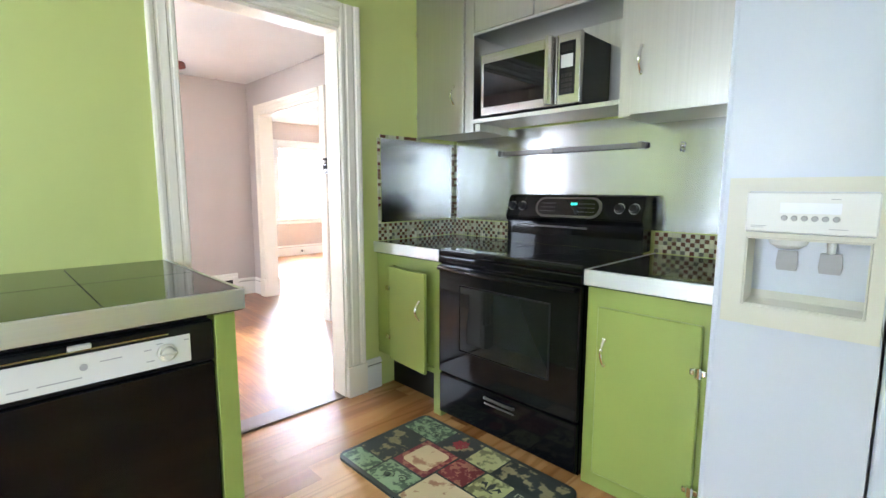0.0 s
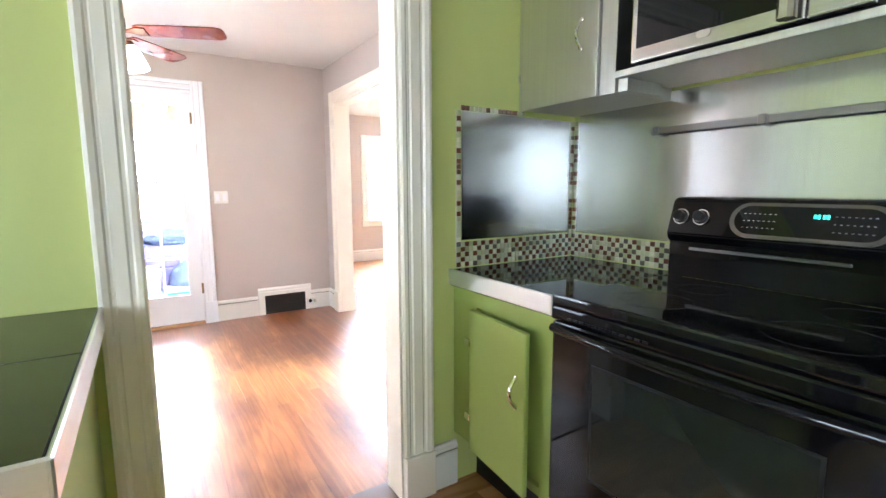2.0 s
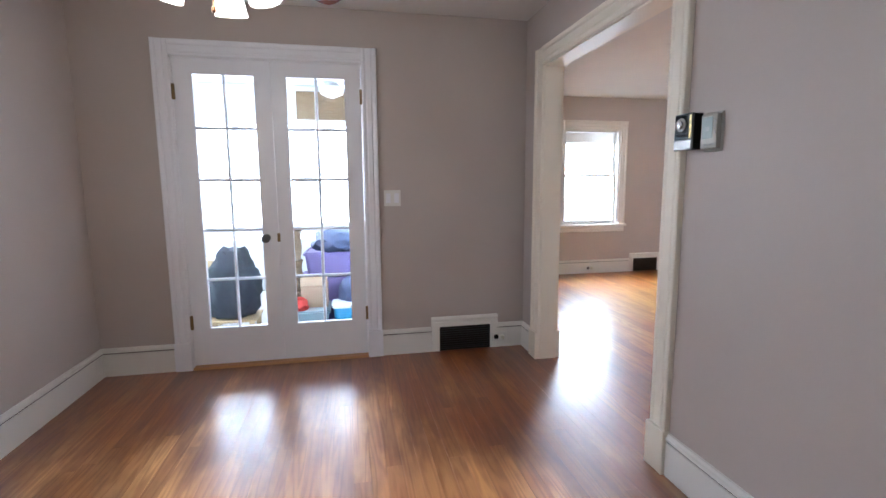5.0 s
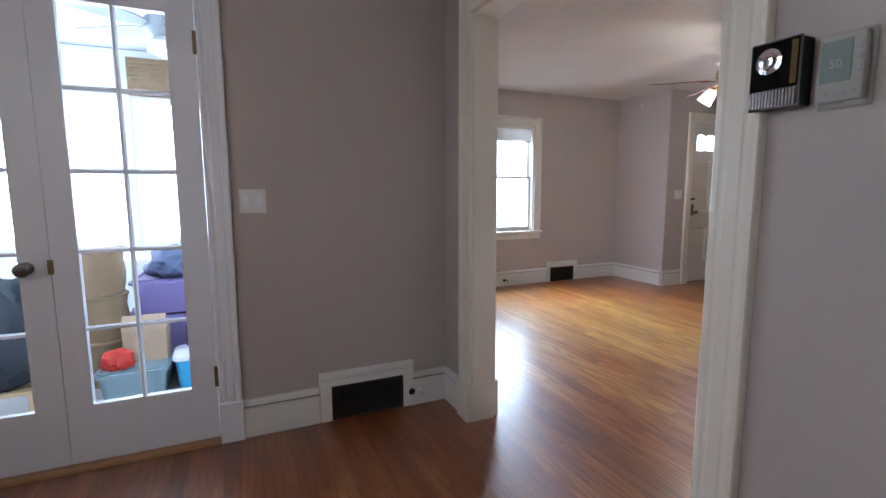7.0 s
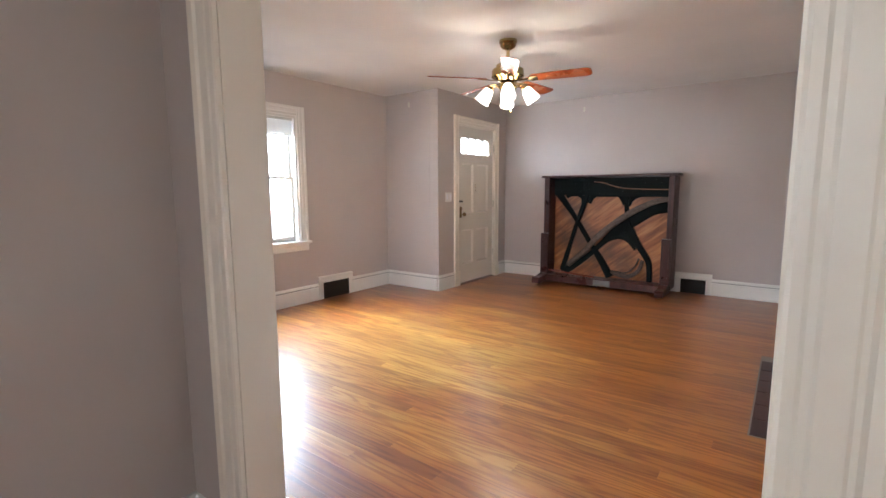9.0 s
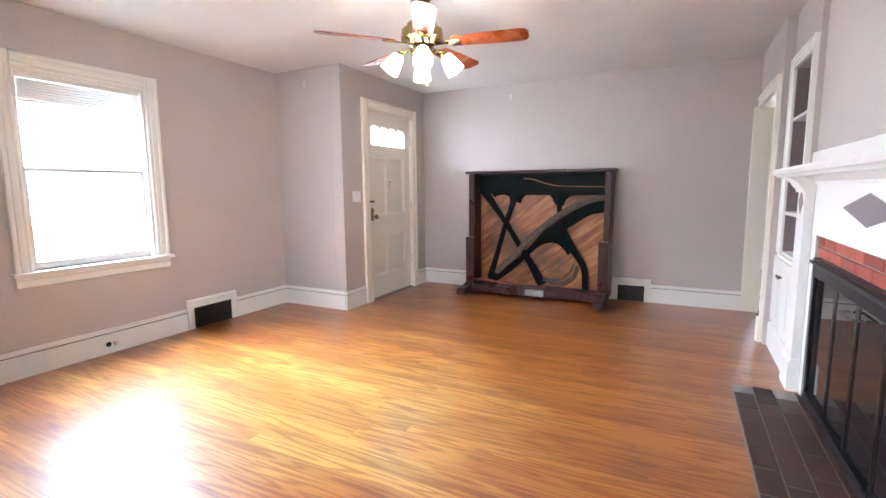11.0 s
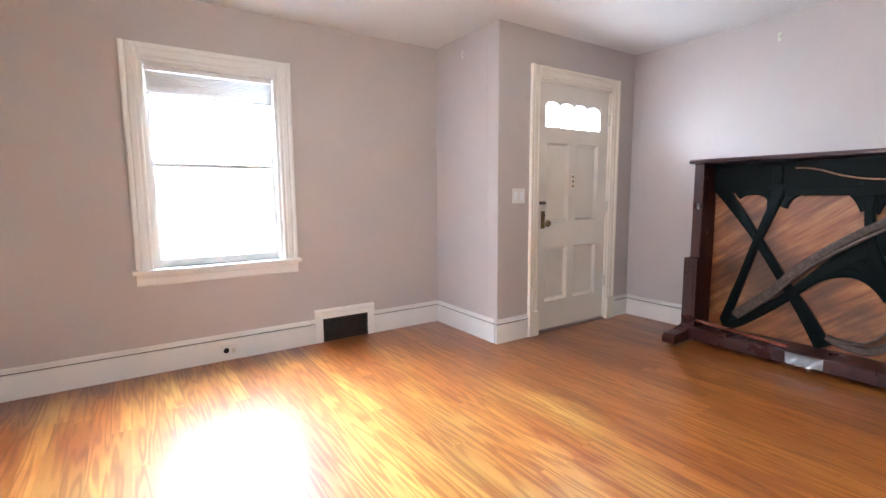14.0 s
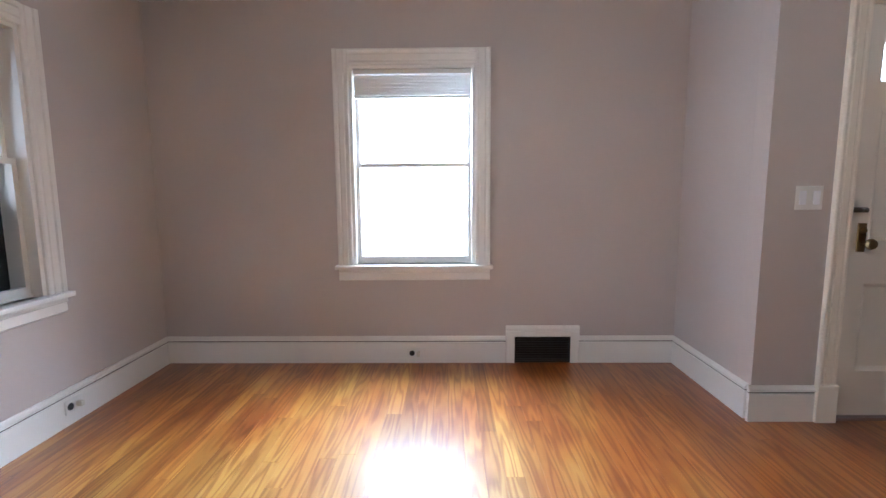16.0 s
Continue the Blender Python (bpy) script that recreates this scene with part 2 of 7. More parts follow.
def tube(bm, pts, r, n=10, caps=True):
    """A round bar along a line of points."""
    pts = [Vector(p) for p in pts]
    rings, up = [], Vector((0.13, 0.21, 0.97))
    for i, p in enumerate(pts):
        d = (pts[min(i + 1, len(pts) - 1)] - pts[max(i - 1, 0)]).normalized()
        a = d.cross(up)
        a = (a if a.length > 1e-3 else d.cross(Vector((1, 0, 0)))).normalized()
        b = d.cross(a)
        rings.append([bm.verts.new(p + r * (math.cos(k * math.tau / n) * a + math.sin(k * math.tau / n) * b)) for k in range(n)])
    for p, q in zip(rings, rings[1:]):
        for i in range(n):
            bm.faces.new((p[i], p[(i + 1) % n], q[(i + 1) % n], q[i]))
    if caps:
        bm.faces.new(rings[0][::-1]), bm.faces.new(rings[-1])
    bmesh.ops.recalc_face_normals(bm, faces=bm.faces)
    return bm


def part(name, bm, material, parent=None, label="", m=None, smooth=False):
    """Link a bmesh as one mesh object, under a thing or a part."""
    me = bpy.data.meshes.new(name)
    if m is not None:
        bm.transform(m)
    bm.to_mesh(me)
    bm.free()
    me.materials.append(material)
    if smooth:
        me.shade_smooth()
        me.set_sharp_from_angle(angle=radians(35))
    ob = new(name, me)
    if parent is not None:
        ob.parent = parent
        if parent.type == "EMPTY":
            ob.matrix_parent_inverse = parent.matrix_basis.inverted()
    if label:
        ob["label"] = label
    return ob


def thing(name, loc, label, category, group="", kind=""):
    ob = new(name)
    ob.matrix_basis = Matrix.Translation(loc)
    ob.empty_display_size = 0.1
    return tagged(ob, label, category, group, kind)


def setting(name, bm, material, label="", category="", m=None):
    return tagged(part(name, bm, material, None, "", m), label, category, "", "structure")


def wall(name, length, height, thick, openings, front, back, m, label, low=0.0):
    """A wall in its own frame (x right, y into the wall) with openings (x0, x1, z0, z1) through it."""
    us = sorted({0.0, length, *[v for o in openings for v in o[:2]]})
    zs = sorted({low, height, *[v for o in openings for v in o[2:]]})
    def solid(i, j):
        if not (0 <= i < len(us) - 1 and 0 <= j < len(zs) - 1):
            return False
        u, z = (us[i] + us[i + 1]) / 2, (zs[j] + zs[j + 1]) / 2
        return not any(o[0] < u < o[1] and o[2] < z < o[3] for o in openings)
    bm, memo = bmesh.new(), {}
    def v(u, y, z):
        key = (round(u, 5), y, round(z, 5))
        if key not in memo:
            memo[key] = bm.verts.new((u, y, z))
        return memo[key]
    for i in range(len(us) - 1):
        for j in range(len(zs) - 1):
            if not solid(i, j):
                continue
            a, b, c, d = us[i], us[i + 1], zs[j], zs[j + 1]
            bm.faces.new((v(a, 0, c), v(b, 0, c), v(b, 0, d), v(a, 0, d)))
            bm.faces.new((v(b, thick, c), v(a, thick, c), v(a, thick, d), v(b, thick, d))).material_index = 1
            if not solid(i - 1, j):
                bm.faces.new((v(a, thick, c), v(a, 0, c), v(a, 0, d), v(a, thick, d)))
            if not solid(i + 1, j):
                bm.faces.new((v(b, 0, c), v(b, thick, c), v(b, thick, d), v(b, 0, d)))
            if not solid(i, j - 1):
                bm.faces.new((v(a, thick, c), v(b, thick, c), v(b, 0, c), v(a, 0, c)))
            if not solid(i, j + 1):
                bm.faces.new((v(a, 0, d), v(b, 0, d), v(b, thick, d), v(a, thick, d)))
    ob = setting(name, bm, front, label, "wall", m)
    ob.data.materials.append(back)
    return ob


CASING = [(0, 0), (0, -0.013), (0.005, -0.018), (0.016, -0.018), (0.021, -0.015), (0.029, -0.015), (0.034, -0.019), (0.062, -0.019),
          (0.066, -0.016), (0.072, -0.016), (0.077, -0.024), (0.090, -0.028), (0.098, -0.026), (0.10, -0.02), (0.10, 0)]


def casing(x0, x1, z1, parent, mat, m, z0=0.0, plinth=0.2, w=0.10, name="casing", left=None):
    """Moulded casing round an opening x0..x1, up to z1, in a wall's frame; plinth blocks at the foot."""
    s, wl = w / 0.10, left or w
    prof = [(u * s, y) for u, y in CASING]
    part(name, prism(bmesh.new(), [(x0 - u * wl / 0.10, y) for u, y in CASING], z0 + plinth, z1 + w, "z"), mat, parent, m=m)
    part(name, prism(bmesh.new(), [(x1 + u, y) for u, y in prof], z0 + plinth, z1 + w, "z"), mat, parent, m=m)
    part("head_casing", prism(bmesh.new(), [(y - 0.0015, z1 + u) for u, y in prof], x0 + 0.0005, x1 - 0.0005, "x"), mat, parent, m=m)
    if plinth:
        for a, b in ((x0 - wl - 0.004, x0 + 0.003), (x1 - 0.003, x1 + w + 0.004)):
            part("plinth_block", bx(a, b, -0.034, 0, z0, z0 + plinth, bevel=0.003), mat, parent, m=m)


def lining(x0, x1, z1, depth, parent, mat, m, t=0.018):
    """Jambs and head that line an opening through a wall."""
    part("jamb", bx(x0 - 0.001, x0 + t, 0.001, depth - 0.001, 0, z1), mat, parent, m=m)
    part("jamb", bx(x1 - t, x1 + 0.001, 0.001, depth - 0.001, 0, z1), mat, parent, m=m)
    part("head", bx(x0 + t, x1 - t, 0.001, depth - 0.001, z1 - t, z1 + 0.001), mat, parent, m=m)


BASE = [(0, 0), (-0.018, 0), (-0.018, 0.148), (-0.014, 0.151), (-0.003, 0.152), (-0.003, 0.160), (-0.020, 0.161), (-0.021, 0.172), (-0.014, 0.180), (-0.010, 0.190), (0, 0.192)]


def baseboard(x0, x1, mat, m, name="baseboard"):
    ob = setting(name, prism(bmesh.new(), [(y, z) for y, z in BASE], x0, x1, "x"), mat, "white painted baseboard with a moulded cap", "baseboard", m)
    # solid dark strip fills the groove, its shade put in as colour
    part("joint", bx(x0 + 0.001, x1 - 0.001, -0.0155, -0.0035, 0.1540, 0.1575), DARKJOINT, ob, "dark strip painting the shade and dirt of the joint under the cap", m)
    return ob


def floor_vent(x0, x1, m, trim, z=0.19, name="wall_vent"):
    """A dark warm-air register in the baseboard with stepped trim over it."""
    c = m @ Vector(((x0 + x1) / 2, 0, 0))
    t = thing(name, c, "dark metal wall register framed by stepped white baseboard trim", "vent")
    part("recess", bx(x0, x1, -0.004, 0.03, 0.003, z), SCREEN, t, m=m)
    f = bmesh.new()
    for a, b, c0, d in ((x0, x0 + 0.012, 0.003, z), (x1 - 0.012, x1, 0.003, z), (x0 + 0.012, x1 - 0.012, 0.003, 0.016), (x0 + 0.012, x1 - 0.012, z - 0.014, z)):
        box(f, a, b, -0.016, -0.004, c0, d)
    part("frame", f, SCREEN, t, "dark bronze register frame", m)
    for i in range(9):
        zz = 0.026 + i * (z - 0.05) / 8
        part("slat", bx(x0 + 0.012, x1 - 0.012, -0.013, -0.004, zz - 0.003, zz + 0.003), SCREEN, t, m=m)
    w = 0.062
    tr = bmesh.new()
    pr = [(0, 0), (-0.020, 0), (-0.020, 0.035), (-0.012, 0.038), (-0.012, 0.044), (-0.024, 0.046), (-0.024, 0.060), (-0.010, 0.075), (0, 0.076)]
    prism(tr, [(y, z + u) for y, u in pr], x0 - w, x1 + w, "x")
    part("top_trim", tr, trim, t, m=m)
    part("side_trim", bx(x0 - w + 0.004, x0, -0.0195, 0, 0.0, z), trim, t, m=m)
    part("side_trim", bx(x1, x1 + w - 0.004, -0.0195, 0, 0.0, z), trim, t, m=m)
    return t


def switch_plate(x0, x1, z0, z1, m, gangs=2, name="light_switch"):
    t = thing(name, m @ Vector(((x0 + x1) / 2, 0, (z0 + z1) / 2)), "white plastic rocker switch plate on the wall", "light switch")
    part("plate", bx(x0, x1, -0.006, 0, z0, z1, bevel=0.003), OFFWHITE, t, m=m)
    w = (x1 - x0) / gangs
    for i in range(gangs):
        c = x0 + w * (i + 0.5)
        part("rocker", bx(c - 0.017, c + 0.017, -0.011, -0.006, (z0 + z1) / 2 - 0.034, (z0 + z1) / 2 + 0.034, bevel=0.002), DOORWHITE, t, m=m)
    return t


def outlet(x, z, m, y=-0.018, name="wall_outlet"):
    t = thing(name, m @ Vector((x, y, z)), "small white electrical outlet on the baseboard", "outlet")
    part("plate", bx(x - 0.057, x + 0.057, y - 0.008, y, z - 0.036, z + 0.036, bevel=0.003), OFFWHITE, t, m=m)
    for dx in (-0.025, 0.025):
        part("socket", lathe(bmesh.new(), [(0.019, 0), (0.019, 0.003), (0.017, 0.004)], n=18), OFFWHITE if dx > 0 else BLACKPL, t, m=m @ pose(x + dx, y - 0.008, z, 90))
    part("plug", bx(x + 0.008, x + 0.032, y - 0.042, y - 0.008, z - 0.016, z + 0.014, bevel=0.004), FRIDGE_CREAM, t, "cream plug", m)
    return t

# ---- the shell ----
H = 2.44
KW, KN = -2.62, 3.73          # kitchen west and north faces
DW, DN, DS, DE = -5.87, 3.635, 0.66, -2.75
LW, LN, LE, LS = -8.535, 9.13, -4.00, 3.90
JY, JX = 7.472, -7.69          # entry jog

M_KW = face_to(KW, -1.2, 0, WEST)          # x = y + 1.2
M_KN = face_to(KW, KN, 0, NORTH)        # x = X + 2.60
M_KDIN = face_to(DE, DN, 0, EAST)          # dining side of the kitchen wall, x = 3.635 - y
M_DW = face_to(DW, DS, 0, WEST)            # x = y - 0.66
M_DN = face_to(DW, DN, 0, NORTH)           # x = X + 5.87
M_DS = face_to(DE, DS, 0, SOUTH)
M_LW = face_to(LW, LS, 0, WEST)            # x = y - 3.88
M_JS = face_to(LW, JY, 0, NORTH)           # x = X + 8.61
M_JD = face_to(JX, JY, 0, WEST)            # x = y - 7.50
M_LN = face_to(JX, LN, 0, NORTH)           # x = X + 7.765
M_LE = face_to(LE, LN, 0, EAST)            # x = 9.16 - y
M_LC = face_to(LE - 0.06, LN, 0, EAST)     # the wall round the hall opening stands forward
M_FP = face_to(LE + 0.03, LN, 0, EAST)     # the fireplace wall lies a little further back

wall("wall_kitchen_west", 4.93, H, 0.13, [(3.185, 4.02, 0, 2.12)], GREEN_WALL, MAUVE, M_KW, "lime green painted plaster wall")
wall("wall_kitchen_north", 4.12, H, 0.15, [], GREEN_WALL, MAUVE, M_KN, "lime green kitchen wall behind the stove")
wall("wall_kitchen_south", 4.12, H, 0.12, [(2.52, 3.32, 0.62, 2.15)], GREEN_WALL, SUNWALL, face_to(1.5, -1.2, 0, SOUTH), "lime green kitchen wall with a window")
# opening in this unseen wall is made up to let fill light in
wall("wall_kitchen_east", 4.93, H, 0.12, [(3.33, 4.73, 0.9, 2.1)], GREEN_WALL, SUNWALL, face_to(1.5, KN, 0, EAST), "lime green kitchen wall with a window")
wall("wall_dining_west", 2.975, H, 0.15, [(0.56, 1.77, 0, 2.09)], MAUVE, SUNWALL, M_DW, "mauve painted plaster wall with a French door opening")
wall("wall_dining_north", 3.14, H, 0.13, [(0.319, 1.635, 0, 2.065)], MAUVE, MAUVE, M_DN, "mauve painted plaster wall with a wide cased opening")
wall("wall_dining_south", 3.14, H, 0.15, [(1.1, 2.0, 0.70, 2.03)], MAUVE, SUNWALL, M_DS, "mauve painted plaster wall with a window")
wall("wall_living_west", 3.572, H, 0.15, [(1.345, 2.185, 0.70, 2.028)], MAUVE, SUNWALL, M_LW, "mauve painted plaster wall with a sash window")
wall("wall_living_jog", 0.714, H, 0.12, [], MAUVE, SUNWALL, M_JS, "mauve painted plaster return wall of the entry")
wall("wall_living_entry", 1.66, H, 0.13, [(0.425, 1.325, 0, 2.075)], MAUVE, SUNWALL, M_JD, "mauve painted plaster wall round the front door")
wall("wall_living_north", 3.69, H, 0.14, [], MAUVE, SUNWALL, M_LN, "mauve painted plaster wall behind the piano")
wall("wall_living_bookcase", 0.738, H, 0.09, [(0.12, 0.64, 0.74, 2.04)], MAUVE, MAUVE, M_LE @ pose(1.11, 0, 0), "mauve painted plaster wall round the bookcase")
wall("wall_living_east", 3.48, H, 0.09, [(0.30, 1.77, 0, 0.955)], MAUVE, MAUVE, M_FP @ pose(1.85, 0, 0), "mauve painted plaster wall round the fireplace")
wall("wall_living_corner", 1.109, H, 0.10, [(0.02, 0.97, 0, 1.965)], MAUVE, MAUVE, M_LC, "mauve painted plaster wall round the hall opening")
wall("wall_living_south", 2.79, H, 0.16, [(0.94, 1.73, 0.70, 1.985)], MAUVE, SUNWALL, face_to(-5.872, LS, 0, SOUTH), "mauve painted plaster wall with a sash window")
wall("wall_hall_east", 6.2, H, 0.1, [], CREAM, CREAM, face_to(-2.6, 12.0, 0, EAST), "cream hall wall")
wall("wall_hall_north", 1.4, H, 0.12, [(0.44, 1.20, 0.70, 1.95)], SUNWALL, SUNWALL, face_to(-4.0, 12.0, 0, NORTH), "pale green wall with a window")
wall("wall_hall_west", 2.9, H, 0.1, [], CREAM, SUNWALL, face_to(-4.0, 9.272, 0, WEST), "cream hall wall")
wall("wall_hall_south", 1.405, H, 0.1, [], CREAM, CREAM, face_to(-2.5, 5.9, 0, SOUTH), "cream hall wall")
wall("wall_sunroom_west", 3.4, H, 0.12, [(0.15, 1.55, 0.75, 2.05), (1.7, 3.2, 0.75, 2.05)], SUNWALL, SUNWALL, face_to(-8.45, 0.2, 0, WEST), "pale sunroom wall with large windows")
wall("wall_sunroom_south", 2.55, H, 0.12, [(0.3, 2.25, 0.75, 2.05)], SUNWALL, SUNWALL, face_to(-6.02, 0.2, 0, SOUTH), "pale sunroom wall with large windows")

setting("ceiling_living", bx(LW - 0.1, LE + 0.1, DN + 0.045, LN + 0.1, H, H + 0.12), CEIL, "white painted plaster ceiling", "ceiling")
setting("ceiling_dining", bx(DW - 0.1, KW - 0.06, DS - 0.1, DN + 0.04, H + 0.002, H + 0.12), CEIL, "white painted plaster ceiling", "ceiling")
setting("ceiling_kitchen", bx(KW - 0.055, 1.62, -1.3, KN + 0.1, H + 0.004, H + 0.12), CEIL, "white painted kitchen ceiling", "ceiling")
setting("ceiling_hall", bx(LE + 0.11, -2.5, 5.8, 12.1, H + 0.004, H + 0.12), CEIL, "white hall ceiling", "ceiling")
setting("ceiling_sunroom", bx(-8.6, DW - 0.12, 0.05, 3.69, H + 0.006, H + 0.12), SUNWALL, "pale sunroom ceiling", "ceiling")
floor_living = setting("floor_living", bx(LW - 0.1, LE + 0.06, DN + 0.1, LN + 0.1, -0.12, -0.012), SUBFLOOR, "orange-brown varnished strip wood floor", "floor")
floor_dining = setting("floor_dining", bx(DW - 0.1, KW - 0.075, DS - 0.1, DN + 0.1, -0.12, -0.012), SUBFLOOR, "red-brown varnished strip wood floor", "floor")
floor_kitchen = setting("floor_kitchen", bx(KW - 0.075, 1.62, -1.3, KN + 0.1, -0.12, -0.012), SUBFLOOR, "honey-coloured laminate plank floor", "floor")
setting("floor_hall", bx(LE + 0.06, -2.5, 5.8, 12.1, -0.12, 0.0), KIT_D, "pale wood hall floor", "floor")
setting("floor_sunroom", bx(-8.57, DW - 0.10, 0.1, 3.7, -0.12, -0.04), GREYPL, "grey sunroom floor", "floor")
GROUND = painted("winter_lawn", (0.12, 0.13, 0.07), 0.9, grain=30, var=0.3, bump=0.5, blotch=0.4)
setting("ground", bx(-400, 400, -400, 400, -0.9, -0.6), GROUND, "lawn outside the house", "ground")

# added glowing sheets that whiten the window views in place of real distance
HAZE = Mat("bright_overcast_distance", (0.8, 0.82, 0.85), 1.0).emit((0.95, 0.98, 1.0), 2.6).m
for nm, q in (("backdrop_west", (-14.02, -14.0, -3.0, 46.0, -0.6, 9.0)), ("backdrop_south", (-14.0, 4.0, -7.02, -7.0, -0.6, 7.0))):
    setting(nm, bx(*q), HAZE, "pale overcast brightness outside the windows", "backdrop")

# doorway between kitchen and dining room
d1 = thing("door_frame_1", (KW - 0.065, 2.39, 0), "white painted cased doorway with fluted trim", "doorway", kind="structure")
casing(3.200, 4.012, 2.12, d1, CREAM, M_KW, w=0.128, plinth=0.19, left=0.112)
casing(DN - 2.822, DN - 1.984, 2.12, d1, CREAM, M_KDIN, w=0.10)
lining(3.185, 4.02, 2.12, 0.13, d1, CREAM, M_KW)
THRESH = glossy("worn_threshold", (0.16, 0.10, 0.08), 0.35)
part("threshold", bx(3.205, 4.0, 0.0, 0.14, -0.011, 0.008, bevel=0.004), THRESH, d1, "worn grey-brown wooden threshold", M_KW)

# wide opening between dining room and living room
d2 = thing("door_frame_2", (-4.89, DN + 0.12, 0), "white painted wide cased opening", "doorway", kind="structure")
casing(0.332, 1.622, 2.055, d2, CREAM, M_DN, w=0.115)
casing(0.0, 1.316, 2.065, d2, CREAM, face_to(-4.235, DN + 0.13, 0, SOUTH))
lining(0.319, 1.635, 2.065, 0.13, d2, CREAM, M_DN)

# opening in the living room's north-east corner
d3 = thing("door_frame_3", (LE + 0.07, 8.73, 0), "white painted cased hall opening", "doorway", kind="structure")
part("casing", prism(bmesh.new(), [(0.97 + u * 0.9, y) for u, y in CASING], 0.19, 2.055, "z"), CREAM, d3, m=M_LC)
part("head_casing", prism(bmesh.new(), [(y - 0.0015, 1.965 + u * 0.9) for u, y in CASING], 0.0, 0.9695, "x"), CREAM, d3, m=M_LC)
part("corner_board", bx(0.001, 0.024, -0.050, 0.099, 0, 1.964, bevel=0.003), CREAM, d3, "plain board closing the opening against the wall", M_LC)
part("plinth_block", bx(0.967, 1.063, -0.034, 0, 0, 0.19, bevel=0.003), CREAM, d3, m=M_LC)
part("jamb", bx(0.956, 0.969, 0.001, 0.099, 0, 1.964), CREAM, d3, m=M_LC)
part("head", bx(0.025, 0.955, 0.001, 0.099, 1.95, 1.966), CREAM, d3, m=M_LC)

for nm, a, b, m in (("baseboard", 0.0, 0.455, M_DW), ("baseboard", 1.875, 2.24, M_DW), ("baseboard", 2.75, 2.975, M_DW),
                    ("baseboard", 0.02, 0.212, M_DN), ("baseboard", 1.742, 3.14, M_DN), ("baseboard", 0.0, 3.14, M_DS),
                    ("baseboard", 0.0, 0.72, M_KDIN), ("baseboard", 1.765, 2.975, M_KDIN),
                    ("baseboard", 0.0, 2.399, M_LW), ("baseboard", 2.912, 3.572, M_LW), ("baseboard", 0.02, 0.825, M_JS),
                    ("baseboard", -0.018, 0.32, M_JD), ("baseboard", 1.43, 1.66, M_JD),
                    ("baseboard", 0.02, 2.37, M_LN), ("baseboard", 2.76, 3.58, M_LN),
                    ("baseboard", 3.96, 5.33, M_FP), ("baseboard", 0.02, 2.64, face_to(-5.872, LS, 0, SOUTH)),
                    ("baseboard", 4.146, 4.26, M_KW)):
    baseboard(a, b, WHITE, m, nm)
floor_vent(2.302, 2.702, M_DW, WHITE)
floor_vent(2.461, 2.85, M_LW, WHITE)
floor_vent(2.432, 2.70, M_LN, WHITE, z=0.17)
switch_plate(1.905, 2.025, 1.112, 1.227, M_DW, 2)
switch_plate(0.143, 0.278, 1.10, 1.217, M_JD, 2)
outlet(2.775, 0.085, M_DW)
outlet(1.767, 0.075, M_LW)
outlet(0.79, 0.1, face_to(-5.872, LS, 0, SOUTH) @ pose(1.0, 0, 0))


